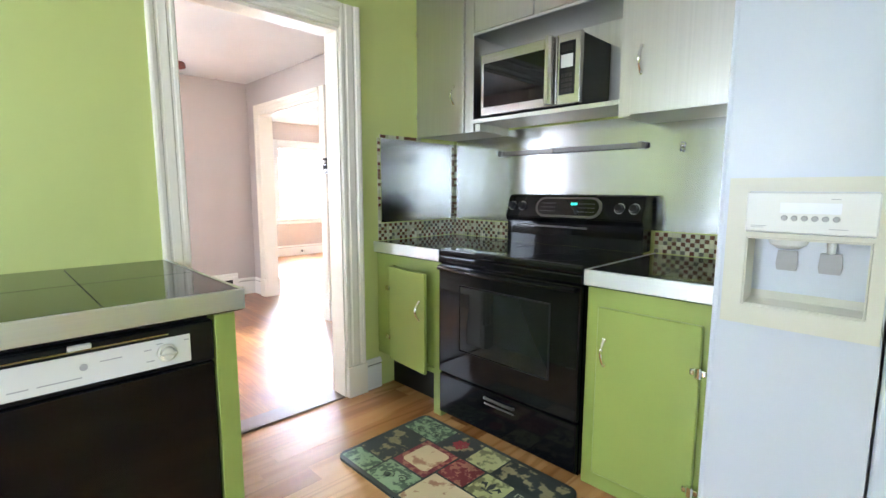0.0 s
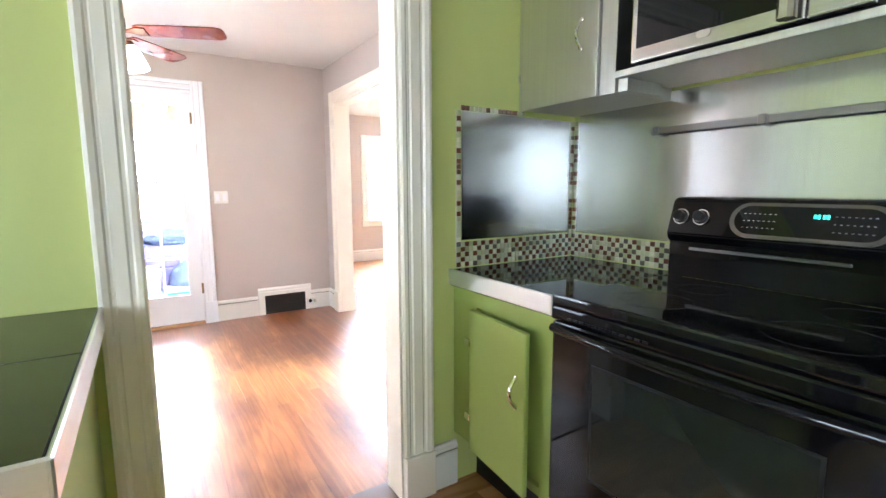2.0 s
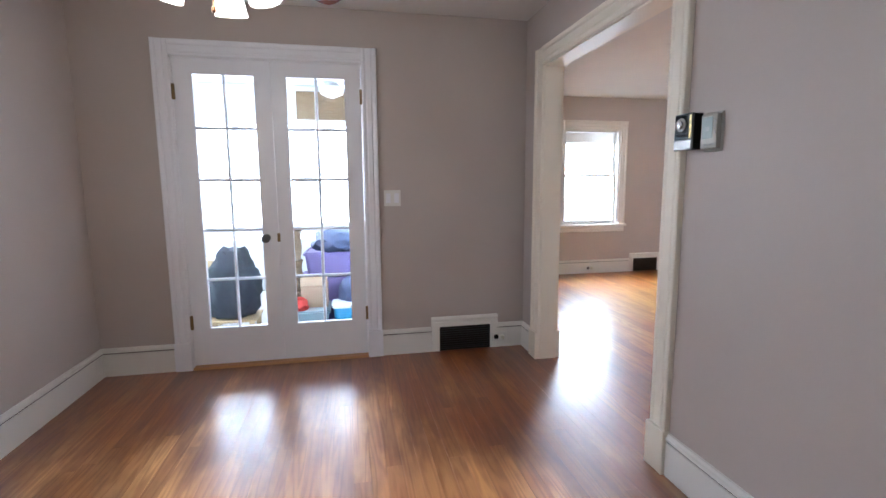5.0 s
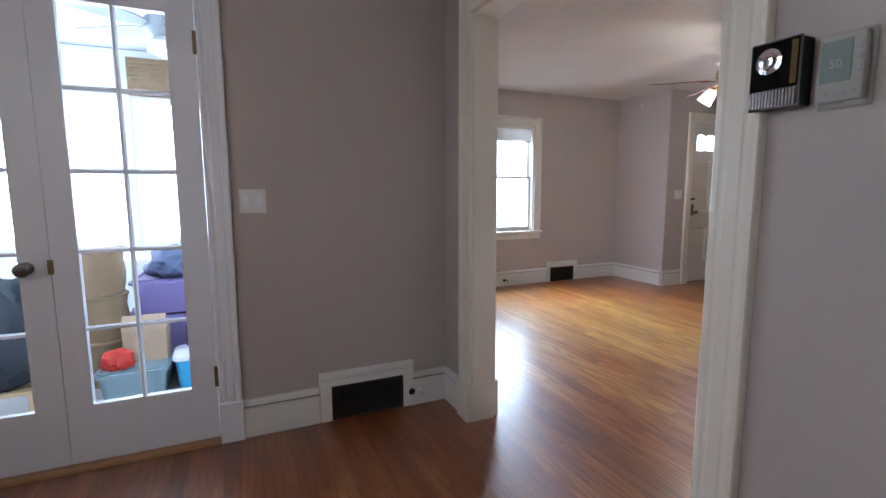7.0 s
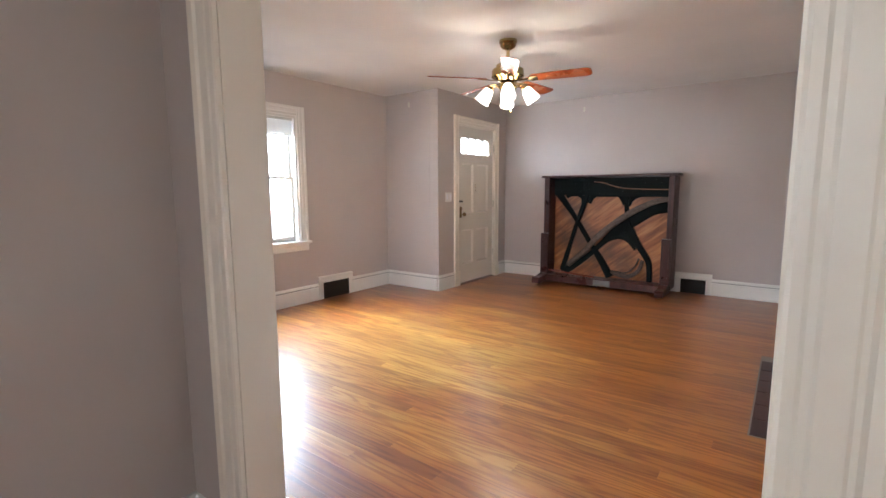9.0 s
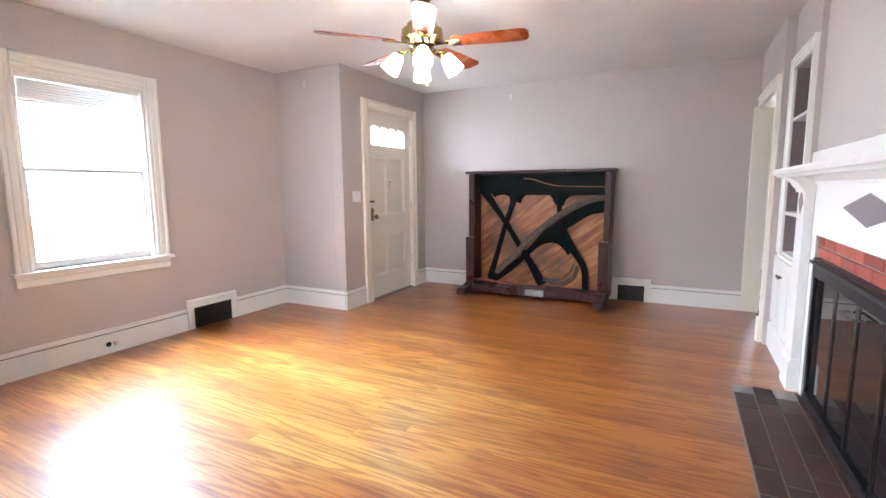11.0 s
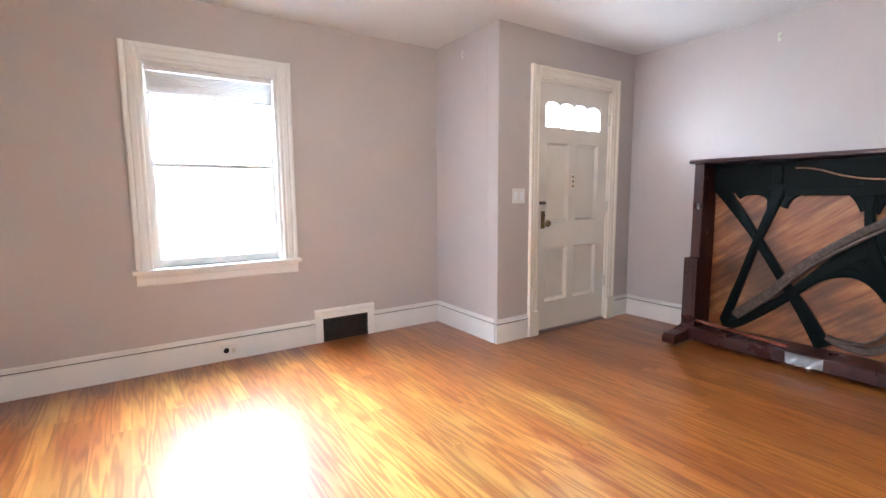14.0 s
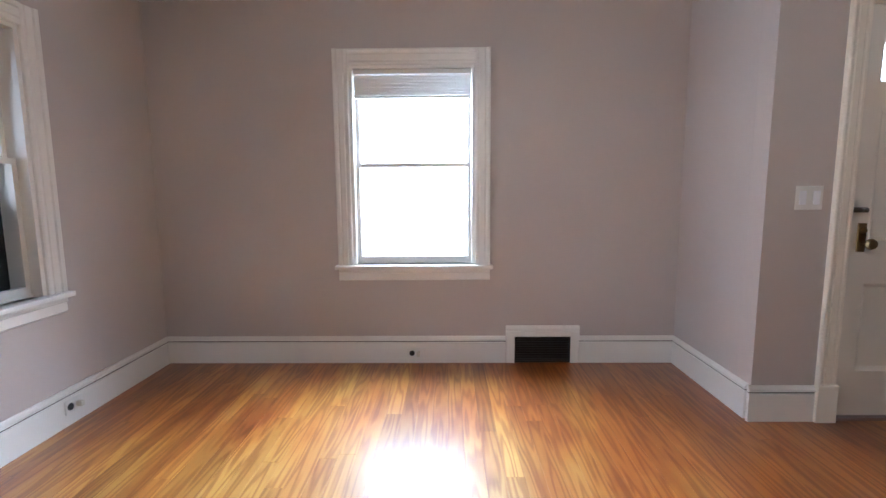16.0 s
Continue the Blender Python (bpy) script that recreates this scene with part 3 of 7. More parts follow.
def sash_window(name, w, z0, z1, depth, m, label, blind=True, apron=True, trim=WHITE, stool=0.12):
    """A double-hung window in an opening 0..w of a wall's frame."""
    t = thing(name, m @ Vector((w / 2, depth / 2, z0)), label, "window", kind="structure")
    casing(0, w, z1, t, trim, m, z0=z0, plinth=0, name="casing")
    part("window_sill", bx(-0.12, w + 0.12, -0.05, depth * 0.6, z0 - 0.028, z0, bevel=0.006, seg=2), trim, t, m=m)
    if apron:
        part("apron", prism(bmesh.new(), [(0, z0 - 0.028), (-0.02, z0 - 0.028), (-0.02, z0 - 0.05), (-0.012, z0 - 0.056), (-0.016, z0 - 0.1), (-0.008, z0 - 0.108), (0, z0 - 0.108)], -0.1, w + 0.1, "x"), trim, t, m=m)
    f = bmesh.new()
    box(f, 0, 0.022, 0.0, depth, z0, z1), box(f, w - 0.022, w, 0.0, depth, z0, z1), box(f, 0.022, w - 0.022, 0.0, depth, z1 - 0.022, z1), box(f, 0.022, w - 0.022, 0.05, depth, z0, z0 + 0.012)
    part("window_frame", f, trim, t, m=m)
    zm = (z0 + z1) / 2 + 0.015
    for nm, a, b, y in (("lower_sash", z0 + 0.012, zm + 0.014, 0.055), ("upper_sash", zm - 0.008, z1 - 0.022, 0.095)):
        s = bmesh.new()
        box(s, 0.024, 0.05, y, y + 0.034, a, b), box(s, w - 0.05, w - 0.024, y, y + 0.034, a, b)
        box(s, 0.05, w - 0.05, y, y + 0.034, a, a + (0.04 if nm[0] == "l" else 0.026)), box(s, 0.05, w - 0.05, y, y + 0.034, b - 0.026, b)
        so = part(nm, s, trim, t, m=m)
        g = part("pane", bx(0.048, w - 0.048, y + 0.015, y + 0.019, a + 0.022, b - 0.022), GLASS, so, m=m)
        g.visible_shadow = False
    part("sash_lock", bx(w / 2 - 0.02, w / 2 + 0.02, 0.04, 0.056, zm + 0.018, zm + 0.03, bevel=0.003), OFFWHITE, t, m=m)
    if blind:
        b = thing("window_blind", m @ Vector((w / 2, 0.03, z1 - 0.03)), "white slatted blind drawn up to the window head", "blind")
        part("headrail", bx(0.03, w - 0.03, 0.012, 0.046, z1 - 0.055, z1 - 0.024, bevel=0.003), OFFWHITE, b, m=m)
        for i in range(21):
            zz = z1 - 0.062 - i * 0.0062
            part("slat", bx(0.035, w - 0.035, 0.014 + 0.001 * (i % 2), 0.046, zz - 0.0043, zz + 0.0006), OFFWHITE, b, m=m @ Matrix.Rotation(0.004 * math.sin(i * 2.1), 4, "Y"))
        part("bottom_rail", bx(0.035, w - 0.035, 0.014, 0.046, z1 - 0.207, z1 - 0.193, bevel=0.002), OFFWHITE, b, m=m)
        for cx in (0.13, w - 0.13):
            part("cord", tube(bmesh.new(), [(cx, 0.012, z1 - 0.05), (cx, 0.012, z1 - 0.207)], 0.0015, 6), OFFWHITE, b, m=m)
    return t


sash_window("window_1", 0.84, 0.70, 2.028, 0.15, M_LW @ pose(1.345, 0, 0), "white painted sash window with a raised blind")
sash_window("window_2", 0.79, 0.70, 1.985, 0.16, face_to(-5.872 - 0.94, LS, 0, SOUTH), "white painted sash window that gives on the sunroom", blind=False)
# invented window, out of view, round the east fill lamp
sash_window("window_5", 1.4, 0.9, 2.1, 0.12, face_to(1.5, KN - 3.33, 0, EAST), "white kitchen window", blind=False)
sash_window("window_6", 0.90, 0.70, 2.03, 0.15, M_DS @ pose(1.1, 0, 0), "white painted dining room sash window", blind=False)
sash_window("window_3", 0.76, 0.70, 1.95, 0.12, face_to(-3.56, 12.0, 0, NORTH), "white hall window")
sash_window("window_4", 0.80, 0.62, 2.15, 0.12, face_to(-1.02, -1.2, 0, SOUTH), "white kitchen window", blind=False)
for i, (a, b, m) in enumerate(((0.15, 1.55, face_to(-8.45, 0.2, 0, WEST)), (1.7, 3.2, face_to(-8.45, 0.2, 0, WEST)), (0.3, 2.25, face_to(-6.02, 0.2, 0, SOUTH)))):
    t = thing(f"window_{7 + i}", m @ Vector(((a + b) / 2, 0.06, 0.75)), "wide white sunroom window", "window", kind="structure")
    f = bmesh.new()
    c = (a + b) / 2
    for x0, x1, z0, z1 in ((a, a + 0.05, 0.75, 2.05), (b - 0.05, b, 0.75, 2.05), (a + 0.05, b - 0.05, 0.75, 0.81), (a + 0.05, b - 0.05, 1.99, 2.05), (c - 0.04, c + 0.04, 0.81, 1.99), (a + 0.05, c - 0.04, 1.38, 1.42), (c + 0.04, b - 0.05, 1.38, 1.42)):
        box(f, x0, x1, -0.01, 0.07, z0, z1)
    part("window_frame", f, WHITE, t, m=m)
    for x0, x1 in ((a + 0.05, c - 0.04), (c + 0.04, b - 0.05)):
        g = part("pane", bx(x0, x1, 0.04, 0.044, 0.81, 1.99), GLASS, t, m=m)
        g.visible_shadow = False


# ---- French doors ----
def french_leaf(x0, x1, pa, pb, m, knob_side, hinge_x, name):
    t = thing(name, m @ Vector(((x0 + x1) / 2, 0.03, 0)), "white painted French door leaf with ten glass panes, closed", "door", "French doors", "structure")
    z0, z1, pz0, pz1, y0, y1 = 0.022, 2.083, 0.282, 1.985, 0.012, 0.050
    f = bmesh.new()
    box(f, x0, pa, y0, y1, z0, z1), box(f, pb, x1, y0, y1, z0, z1), box(f, pa, pb, y0, y1, z0, pz0), box(f, pa, pb, y0, y1, pz1, z1)
    part("leaf_frame", f, DOORWHITE, t, m=m)
    rows, c = 5, (pa + pb) / 2
    dz = (pz1 - pz0) / rows
    part("mullion", prism(bmesh.new(), [(c - 0.011, y0 + 0.02), (c - 0.005, y0 + 0.003), (c + 0.005, y0 + 0.003), (c + 0.011, y0 + 0.02), (c + 0.005, y1 - 0.003), (c - 0.005, y1 - 0.003)], pz0, pz1, "z"), DOORWHITE, t, m=m)
    for r in range(1, rows):
        z = pz0 + r * dz
        part("muntin", prism(bmesh.new(), [(y0 + 0.02, z - 0.011), (y0 + 0.004, z - 0.005), (y0 + 0.004, z + 0.005), (y0 + 0.02, z + 0.011), (y1 - 0.004, z + 0.005), (y1 - 0.004, z - 0.005)], pa, pb, "x"), DOORWHITE, t, m=m)
    for r in range(rows):
        for a, b in ((pa, c - 0.006), (c + 0.006, pb)):
            g = part("pane", bx(a, b, 0.030, 0.034, pz0 + r * dz + 0.005, pz0 + (r + 1) * dz - 0.005), GLASS, t, m=m)
            g.visible_shadow = False
    for hz in (0.33, 1.87):
        part("hinge", bx(hinge_x - 0.013, hinge_x + 0.013, 0.0, 0.012, hz - 0.05, hz + 0.05, bevel=0.003), AGED, t, "aged brass hinge", m)
    if knob_side:
        kx = knob_side
        part("knob", lathe(bmesh.new(), [(0.006, 0), (0.011, 0.012), (0.011, 0.03), (0.026, 0.042), (0.030, 0.056), (0.024, 0.068), (0.008, 0.074)], n=20), NICKEL, t, "dark nickel door knob", m @ pose(kx, y0, 0.905, 90), smooth=True)
        part("rosette", lathe(bmesh.new(), [(0.026, 0), (0.026, 0.004), (0.02, 0.008)], n=20), NICKEL, t, m=m @ pose(kx, y0, 0.905, 90), smooth=True)
        part("latch_plate", bx(kx + 0.07, kx + 0.09, 0.004, 0.012, 0.875, 0.935, bevel=0.002), AGED, t, m=m)
    return t


df = thing("door_frame_4", (DW, 1.83, 0), "white painted casing round the French doors", "doorway", kind="structure")
casing(0.56, 1.77, 2.09, df, DOORWHITE, M_DW)
part("jamb", bx(0.559, 0.564, 0.001, 0.149, 0, 2.085), DOORWHITE, df, m=M_DW)
part("jamb", bx(1.766, 1.771, 0.001, 0.149, 0, 2.085), DOORWHITE, df, m=M_DW)
part("head", bx(0.564, 1.766, 0.001, 0.149, 2.085, 2.091), DOORWHITE, df, m=M_DW)
WORNWOOD = glossy("bare_wood_sill", (0.42, 0.22, 0.09), 0.4)
part("sill", bx(0.565, 1.765, -0.03, 0.149, -0.011, 0.018, bevel=0.005), WORNWOOD, df, "worn orange wooden door sill", M_DW)
french_leaf(0.567, 1.1685, 0.685, 1.062, M_DW, 1.09, 0.566, "door_1")
french_leaf(1.1715, 1.763, 1.268, 1.652, M_DW, None, 1.766, "door_2")

# ---- front door ----
dfr = thing("door_frame_5", (JX, 8.375, 0), "cream painted casing round the front door", "doorway", kind="structure")
casing(0.425, 1.325, 2.075, dfr, CREAM, M_JD)
lining(0.425, 1.325, 2.075, 0.13, dfr, CREAM, M_JD, t=0.012)
part("sill", bx(0.44, 1.31, -0.01, 0.128, -0.011, 0.014, bevel=0.004), THRESH, dfr, "worn wooden door sill", M_JD)
fd = thing("door_3", (JX, 8.375, 0), "closed cream four-panel front door with a scalloped light", "door", kind="structure")
f = bmesh.new()
X0, X1, Y0, Y1 = 0.440, 1.310, 0.016, 0.06
pan = [(0.535, 0.805, 0.94, 1.59), (0.895, 1.185, 0.94, 1.59), (0.535, 0.805, 0.262, 0.722), (0.895, 1.185, 0.262, 0.722)]
us = sorted({X0, X1, 0.518, 1.203, *[v for p in pan for v in p[:2]]})
zs = sorted({0.02, 2.062, 1.716, 1.93, *[v for p in pan for v in p[2:]]})
for i in range(len(us) - 1):
    for j in range(len(zs) - 1):
        u, z = (us[i] + us[i + 1]) / 2, (zs[j] + zs[j + 1]) / 2
        if any(p[0] < u < p[1] and p[2] < z < p[3] for p in pan) or (0.518 < u < 1.203 and 1.716 < z < 1.93):
            continue
        box(f, us[i], us[i + 1], Y0, Y1, zs[j], zs[j + 1])
bmesh.ops.remove_doubles(f, verts=f.verts, dist=1e-5)
f.verts.index_update()
seen = {}
for fc in f.faces:
    seen.setdefault(tuple(sorted(v.index for v in fc.verts)), []).append(fc)
bmesh.ops.delete(f, geom=[fc for fs in seen.values() if len(fs) > 1 for fc in fs], context="FACES_ONLY")
part("leaf", f, FRONTDOOR, fd, m=M_JD)
for a, b, c, d in pan:
    q = bmesh.new()
    box(q, a, b, Y0 + 0.020, Y1 - 0.010, c, d)
    # bevelled moulding round the sunk field
    for s, e in ((a, a + 0.026), (b, b - 0.026)):
        prism(q, [(s, Y0 + 0.002), (e, Y0 + 0.0195), (s, Y0 + 0.0195)], c, d, "z")
    for s, e in ((c, c + 0.020), (d, d - 0.020)):
        prism(q, [(Y0 + 0.002, s), (Y0 + 0.0195, e), (Y0 + 0.0195, s)], a + 0.001, b - 0.001, "x")
    bmesh.ops.recalc_face_normals(q, faces=q.faces)
    part("panel", q, FRONTDOOR, fd, m=M_JD)
# scalloped head of the light: four arches
sc = bmesh.new()
n, w4 = 4, (1.203 - 0.518) / 4
pts = [(0.518, 1.932), (1.203, 1.932)]
for k in range(n - 1, -1, -1):
    x0 = 0.518 + k * w4
    for s in range(9):
        ang = math.pi * s / 8
        pts.append((x0 + w4 / 2 + (w4 / 2 - 0.004) * math.cos(ang), 1.875 + 0.045 * math.sin(ang)))
sc = prism(bmesh.new(), pts, Y0 + 0.004, Y1 - 0.008, "y")
part("scalloped_head", sc, FRONTDOOR, fd, m=M_JD)
for k in range(1, 4):
    part("glazing_bar", bx(0.518 + k * w4 - 0.006, 0.518 + k * w4 + 0.006, Y0 + 0.006, Y1 - 0.010, 1.716, 1.876, bevel=0.002), FRONTDOOR, fd, m=M_JD)
g = part("pane", bx(0.518, 1.203, 0.036, 0.040, 1.716, 1.93), GLASS, fd, m=M_JD)
g.visible_shadow = False
for z in (0.36, 1.05, 1.82):
    part("hinge", bx(1.308, 1.334, 0.0, 0.016, z - 0.05, z + 0.05, bevel=0.003), FRIDGE_CREAM, fd, "hinge painted over in cream", M_JD)
part("bolt", bx(0.40, 0.50, -0.012, 0.016, 1.085, 1.11, bevel=0.004), NICKEL, fd, "dark sliding bolt", M_JD)
part("bolt_knob", lathe(bmesh.new(), [(0.008, 0), (0.008, 0.02), (0.012, 0.028), (0.004, 0.034)], n=12), NICKEL, fd, m=M_JD @ pose(0.47, -0.01, 1.097, 90), smooth=True)
part("escutcheon", bx(0.475, 0.52, 0.008, 0.016, 0.885, 1.03, bevel=0.003), AGED, fd, m=M_JD)
part("knob", lathe(bmesh.new(), [(0.008, 0), (0.010, 0.03), (0.024, 0.04), (0.028, 0.053), (0.022, 0.066), (0.006, 0.07)], n=18), AGED, fd, "aged brass door knob", M_JD @ pose(0.50, 0.008, 0.93, 90), smooth=True)
part("thumb_turn", lathe(bmesh.new(), [(0.016, 0), (0.016, 0.01), (0.01, 0.016)], n=14), AGED, fd, m=M_JD @ pose(0.498, 0.008, 0.995, 90))
part("knocker_plate", bx(0.84, 0.868, 0.012, 0.016, 1.21, 1.345, bevel=0.002), CREAM, fd, m=M_JD)
for k in range(3):
    part("number_mark", bx(0.845, 0.863, 0.008, 0.012, 1.225 + 0.04 * k, 1.247 + 0.04 * k, bevel=0.002), BRASS, fd, m=M_JD)

# ---- kitchen ----
def bar_handle(x, z0, z1, y, parent, mat=CHROME, m=None, name="handle"):
    """An arched bar pull, upright."""
    pts = [(x, y - 0.026 * math.sin(math.pi * i / 10) - 0.003, z0 + (z1 - z0) * i / 10) for i in range(11)]
    b = tube(bmesh.new(), pts, 0.0065, 10)
    for z in (z0, z1):
        lathe(b, [(0.009, 0), (0.009, 0.004), (0.006, 0.006)], n=12, m=pose(x, y, z, 90))
    return part(name, b, mat, parent, "chrome bar pull", m, smooth=True)


def cabinet_hinge(x, z, y, parent):
    b = bmesh.new()
    box(b, x - 0.026, x + 0.026, y - 0.006, y, z - 0.011, z + 0.011, bevel=0.005, seg=2)
    lathe(b, [(0.013, -0.018), (0.013, 0.018)], (x, y - 0.003, z), 12)
    return part("hinge", b, CHROME, parent, "chrome surface hinge")


def countertop(name, x0, x1, y0, y1, z, edges, label, nx, ny):
    """Black tiles laid in a tray with a bright metal edge."""
    t = thing(name, ((x0 + x1) / 2, (y0 + y1) / 2, z - 0.07), label, "countertop")
    part("board", bx(x0 + 0.004, x1 - 0.004, y0 + 0.004, y1 - 0.004, z - 0.066, z - 0.008), BLACKPL, t)
    gx, gy = (x1 - x0 - 0.012) / nx, (y1 - y0 - 0.012) / ny
    for i in range(nx):
        for j in range(ny):
            a, b = x0 + 0.006 + i * gx, y0 + 0.006 + j * gy
            part("tile", bx(a + 0.0012, a + gx - 0.0012, b + 0.0012, b + gy - 0.0012, z - 0.008, z, bevel=0.0012), BLACKTILE, t)
    for e in edges:
        q = {"s": (x0 - 0.004, x1, y0 - 0.004, y0 + 0.005), "e": (x1 - 0.005, x1 + 0.004, y0 - 0.004, y1), "n": (x0, x1 + 0.004, y1 - 0.005, y1 + 0.004), "w": (x0 - 0.004, x0 + 0.005, y0, y1)}[e]
        part("metal_edge", bx(*q, z - 0.062, z + 0.0025, bevel=0.003), ALU, t, "bright aluminium counter edge")
    return t


CZ = 0.928
FY = 3.05    # face of the base cabinets

# base cabinet left of the stove
c = thing("base_cabinet", (-2.34, 3.4, 0), "green painted base cabinet with a door hanging slightly ajar", "cabinet")
part("body", bx(-2.615, -2.055, FY + 0.02, 3.728, 0.23, CZ - 0.07), GREEN_CAB, c)
fr = bmesh.new()
box(fr, -2.615, -2.46, FY, FY + 0.02, 0.23, CZ - 0.07), box(fr, -2.11, -2.055, FY, FY + 0.02, 0.0, CZ - 0.07), box(fr, -2.46, -2.11, FY, FY + 0.02, 0.80, CZ - 0.07), box(fr, -2.46, -2.11, FY, FY + 0.02, 0.23, 0.26)
part("face_frame", fr, GREEN_CAB, c)
part("side_panel", bx(-2.08, -2.055, FY + 0.02, 3.6, 0, 0.23), GREEN_CAB, c)
part("toe_recess", bx(-2.615, -2.082, FY + 0.12, FY + 0.14, 0, 0.23), BLACKPL, c, "dark toe recess")
dm = pose(-2.475, FY - 0.002, 0, 0, 0, -4.5)
dr = part("door", bx(0, 0.345, -0.022, -0.002, 0.225, 0.792, bevel=0.004), GREEN_CAB, c, m=dm)
bar_handle(0.30, 0.53, 0.63, -0.022, dr, m=dm)
for z in (0.36, 0.66):
    part("hinge", bx(-0.03, 0.012, -0.027, -0.020, z - 0.014, z + 0.014, bevel=0.005), CHROME, dr, "chrome surface hinge", dm)

# base cabinet right of the stove
c = thing("base_cabinet", (-0.95, 3.4, 0), "green painted base cabinet beside the refrigerator", "cabinet")
part("body", bx(-1.195, -0.70, FY + 0.02, 3.728, 0.02, CZ - 0.07), GREEN_CAB, c)
part("face_frame", bx(-1.205, -0.70, FY, FY + 0.02, 0.02, CZ - 0.066), GREEN_CAB, c)
dr = part("door", bx(-1.152, -0.775, FY - 0.02, FY, 0.09, 0.786, bevel=0.004), GREEN_CAB, c)
bar_handle(-1.118, 0.56, 0.66, FY - 0.02, dr)
for z in (0.19, 0.625):
    cabinet_hinge(-0.778, z, FY - 0.02, dr)
part("toe_board", bx(-1.19, -0.70, FY + 0.03, FY + 0.05, 0, 0.02), GREEN_CAB, c)

countertop("countertop", -2.617, -2.052, FY - 0.02, 3.728, CZ, "s", "glossy black tiled countertop with an aluminium edge", 2, 2)
countertop("countertop", -1.212, -0.690, FY - 0.02, 3.728, CZ, "sw", "glossy black tiled countertop with an aluminium edge", 2, 2)

# peninsula with the dishwasher
PX = -1.79
c = thing("peninsula_cabinet", (-2.2, 0.4, 0), "green painted cabinet run with a closed end panel", "cabinet")
part("end_panel", bx(-2.615, PX + 0.005, 1.835, 1.862, 0, CZ - 0.067), GREEN_CAB, c)
part("end_stile", bx(PX - 0.03, PX + 0.012, 1.815, 1.874, 0, CZ - 0.067), GREEN_CAB, c)
part("body", bx(-2.615, PX - 0.005, -0.9, 1.20, 0.02, CZ - 0.067), GREEN_CAB, c)
for y in (-0.85, -0.17, 0.51):
    part("door", bx(PX - 0.005, PX + 0.015, y, y + 0.62, 0.1, 0.79, bevel=0.004), GREEN_CAB, c)
countertop("peninsula_countertop", -2.617, -1.755, -0.9, 1.895, CZ + 0.008, "en", "glossy black tiled peninsula countertop with an aluminium edge", 2, 8)

dw = thing("dishwasher", (-2.1, 1.5, 0), "black dishwasher with a white control strip", "dishwasher")
part("body", bx(-2.40, PX - 0.04, 1.21, 1.81, 0.02, CZ - 0.068), BLACKPL, dw)
part("door", bx(PX - 0.04, PX, 1.212, 1.812, 0.12, 0.719, bevel=0.006), BLACK, dw)
cp = part("control_panel", bx(PX - 0.04, PX + 0.002, 1.212, 1.812, 0.722, 0.848, bevel=0.005), BLACKPL, dw)
part("white_strip", bx(PX + 0.002, PX + 0.005, 1.225, 1.745, 0.736, 0.819, bevel=0.001), OFFWHITE, cp, "white control strip")
kn = lathe(bmesh.new(), [(0.026, 0), (0.026, 0.006), (0.020, 0.008), (0.018, 0.02), (0.014, 0.023)], n=24)
part("dial", kn, FRIDGE_CREAM, cp, "cream control dial", pose(PX + 0.005, 1.682, 0.776, 0, 90, 0), smooth=True)
part("dial_pointer", bx(PX + 0.020, PX + 0.031, 1.659, 1.705, 0.773, 0.779, bevel=0.002), FRIDGE_CREAM, cp)
for y, z, w in ((1.55, 0.775, 0.05), (1.44, 0.742, 0.09), (1.36, 0.742, 0.04), (1.635, 0.778, 0.018), (1.64, 0.745, 0.02), (1.665, 0.79, 0.016), (1.735, 0.788, 0.014), (1.30, 0.745, 0.05)):
    part("print_mark", bx(PX + 0.005, PX + 0.0054, y - w / 2, y + w / 2, z + 0.014, z + 0.017), GREYPL, cp)
part("badge", lathe(bmesh.new(), [(0.009, 0), (0.009, 0.001)], n=16), GREYPL, cp, m=pose(PX + 0.005, 1.49, 0.784, 0, 90, 0))
part("handle_recess", bx(PX - 0.002, PX + 0.004, 1.30, 1.69, 0.826, 0.832, bevel=0.001), CHROME, cp, "thin bright handle lip")
part("latch", bx(PX - 0.002, PX + 0.012, 1.46, 1.51, 0.832, 0.846, bevel=0.003), OFFWHITE, cp)

# stove
SX0, SX1, SF, SB = -2.045, -1.219, 3.035, 3.70
st = thing("stove", ((SX0 + SX1) / 2, 3.36, 0), "glossy black electric range with a glass cooktop", "stove")
part("body", bx(SX0 + 0.002, SX1 - 0.002, SF + 0.02, SB, 0.03, 0.905), BLACK, st)
ct = part("cooktop", bx(SX0 - 0.001, SX1 + 0.001, SF - 0.012, 3.61, 0.905, 0.938, bevel=0.008, seg=2), BLACKGLASS, st, "black glass cooktop")
RING = glossy("burner_ring", (0.05, 0.05, 0.055), 0.2)
for x, y, r in ((-1.83, 3.20, 0.10), (-1.44, 3.20, 0.115), (-1.83, 3.45, 0.075), (-1.44, 3.46, 0.09)):
    part("burner_ring", tube(bmesh.new(), [(x + r * math.cos(i * math.tau / 40), y + r * math.sin(i * math.tau / 40), 0.9375) for i in range(41)], 0.0012, 4, caps=False), RING, ct)
part("front_trim", bx(SX0, SX1, SF - 0.016, SF + 0.02, 0.862, 0.904, bevel=0.008, seg=2), BLACK, st)
od = part("oven_door", bx(SX0 + 0.003, SX1 - 0.003, SF - 0.012, SF + 0.02, 0.275, 0.858, bevel=0.008, seg=2), BLACK, st, "glossy black oven door")
OVENGLASS = glossy("oven_window_glass", (0.010, 0.012, 0.011), 0.03, spec=0.35)
part("oven_window", bx(-1.885, -1.368, SF - 0.0145, SF - 0.012, 0.43, 0.757), OVENGLASS, od)
wf = bmesh.new()
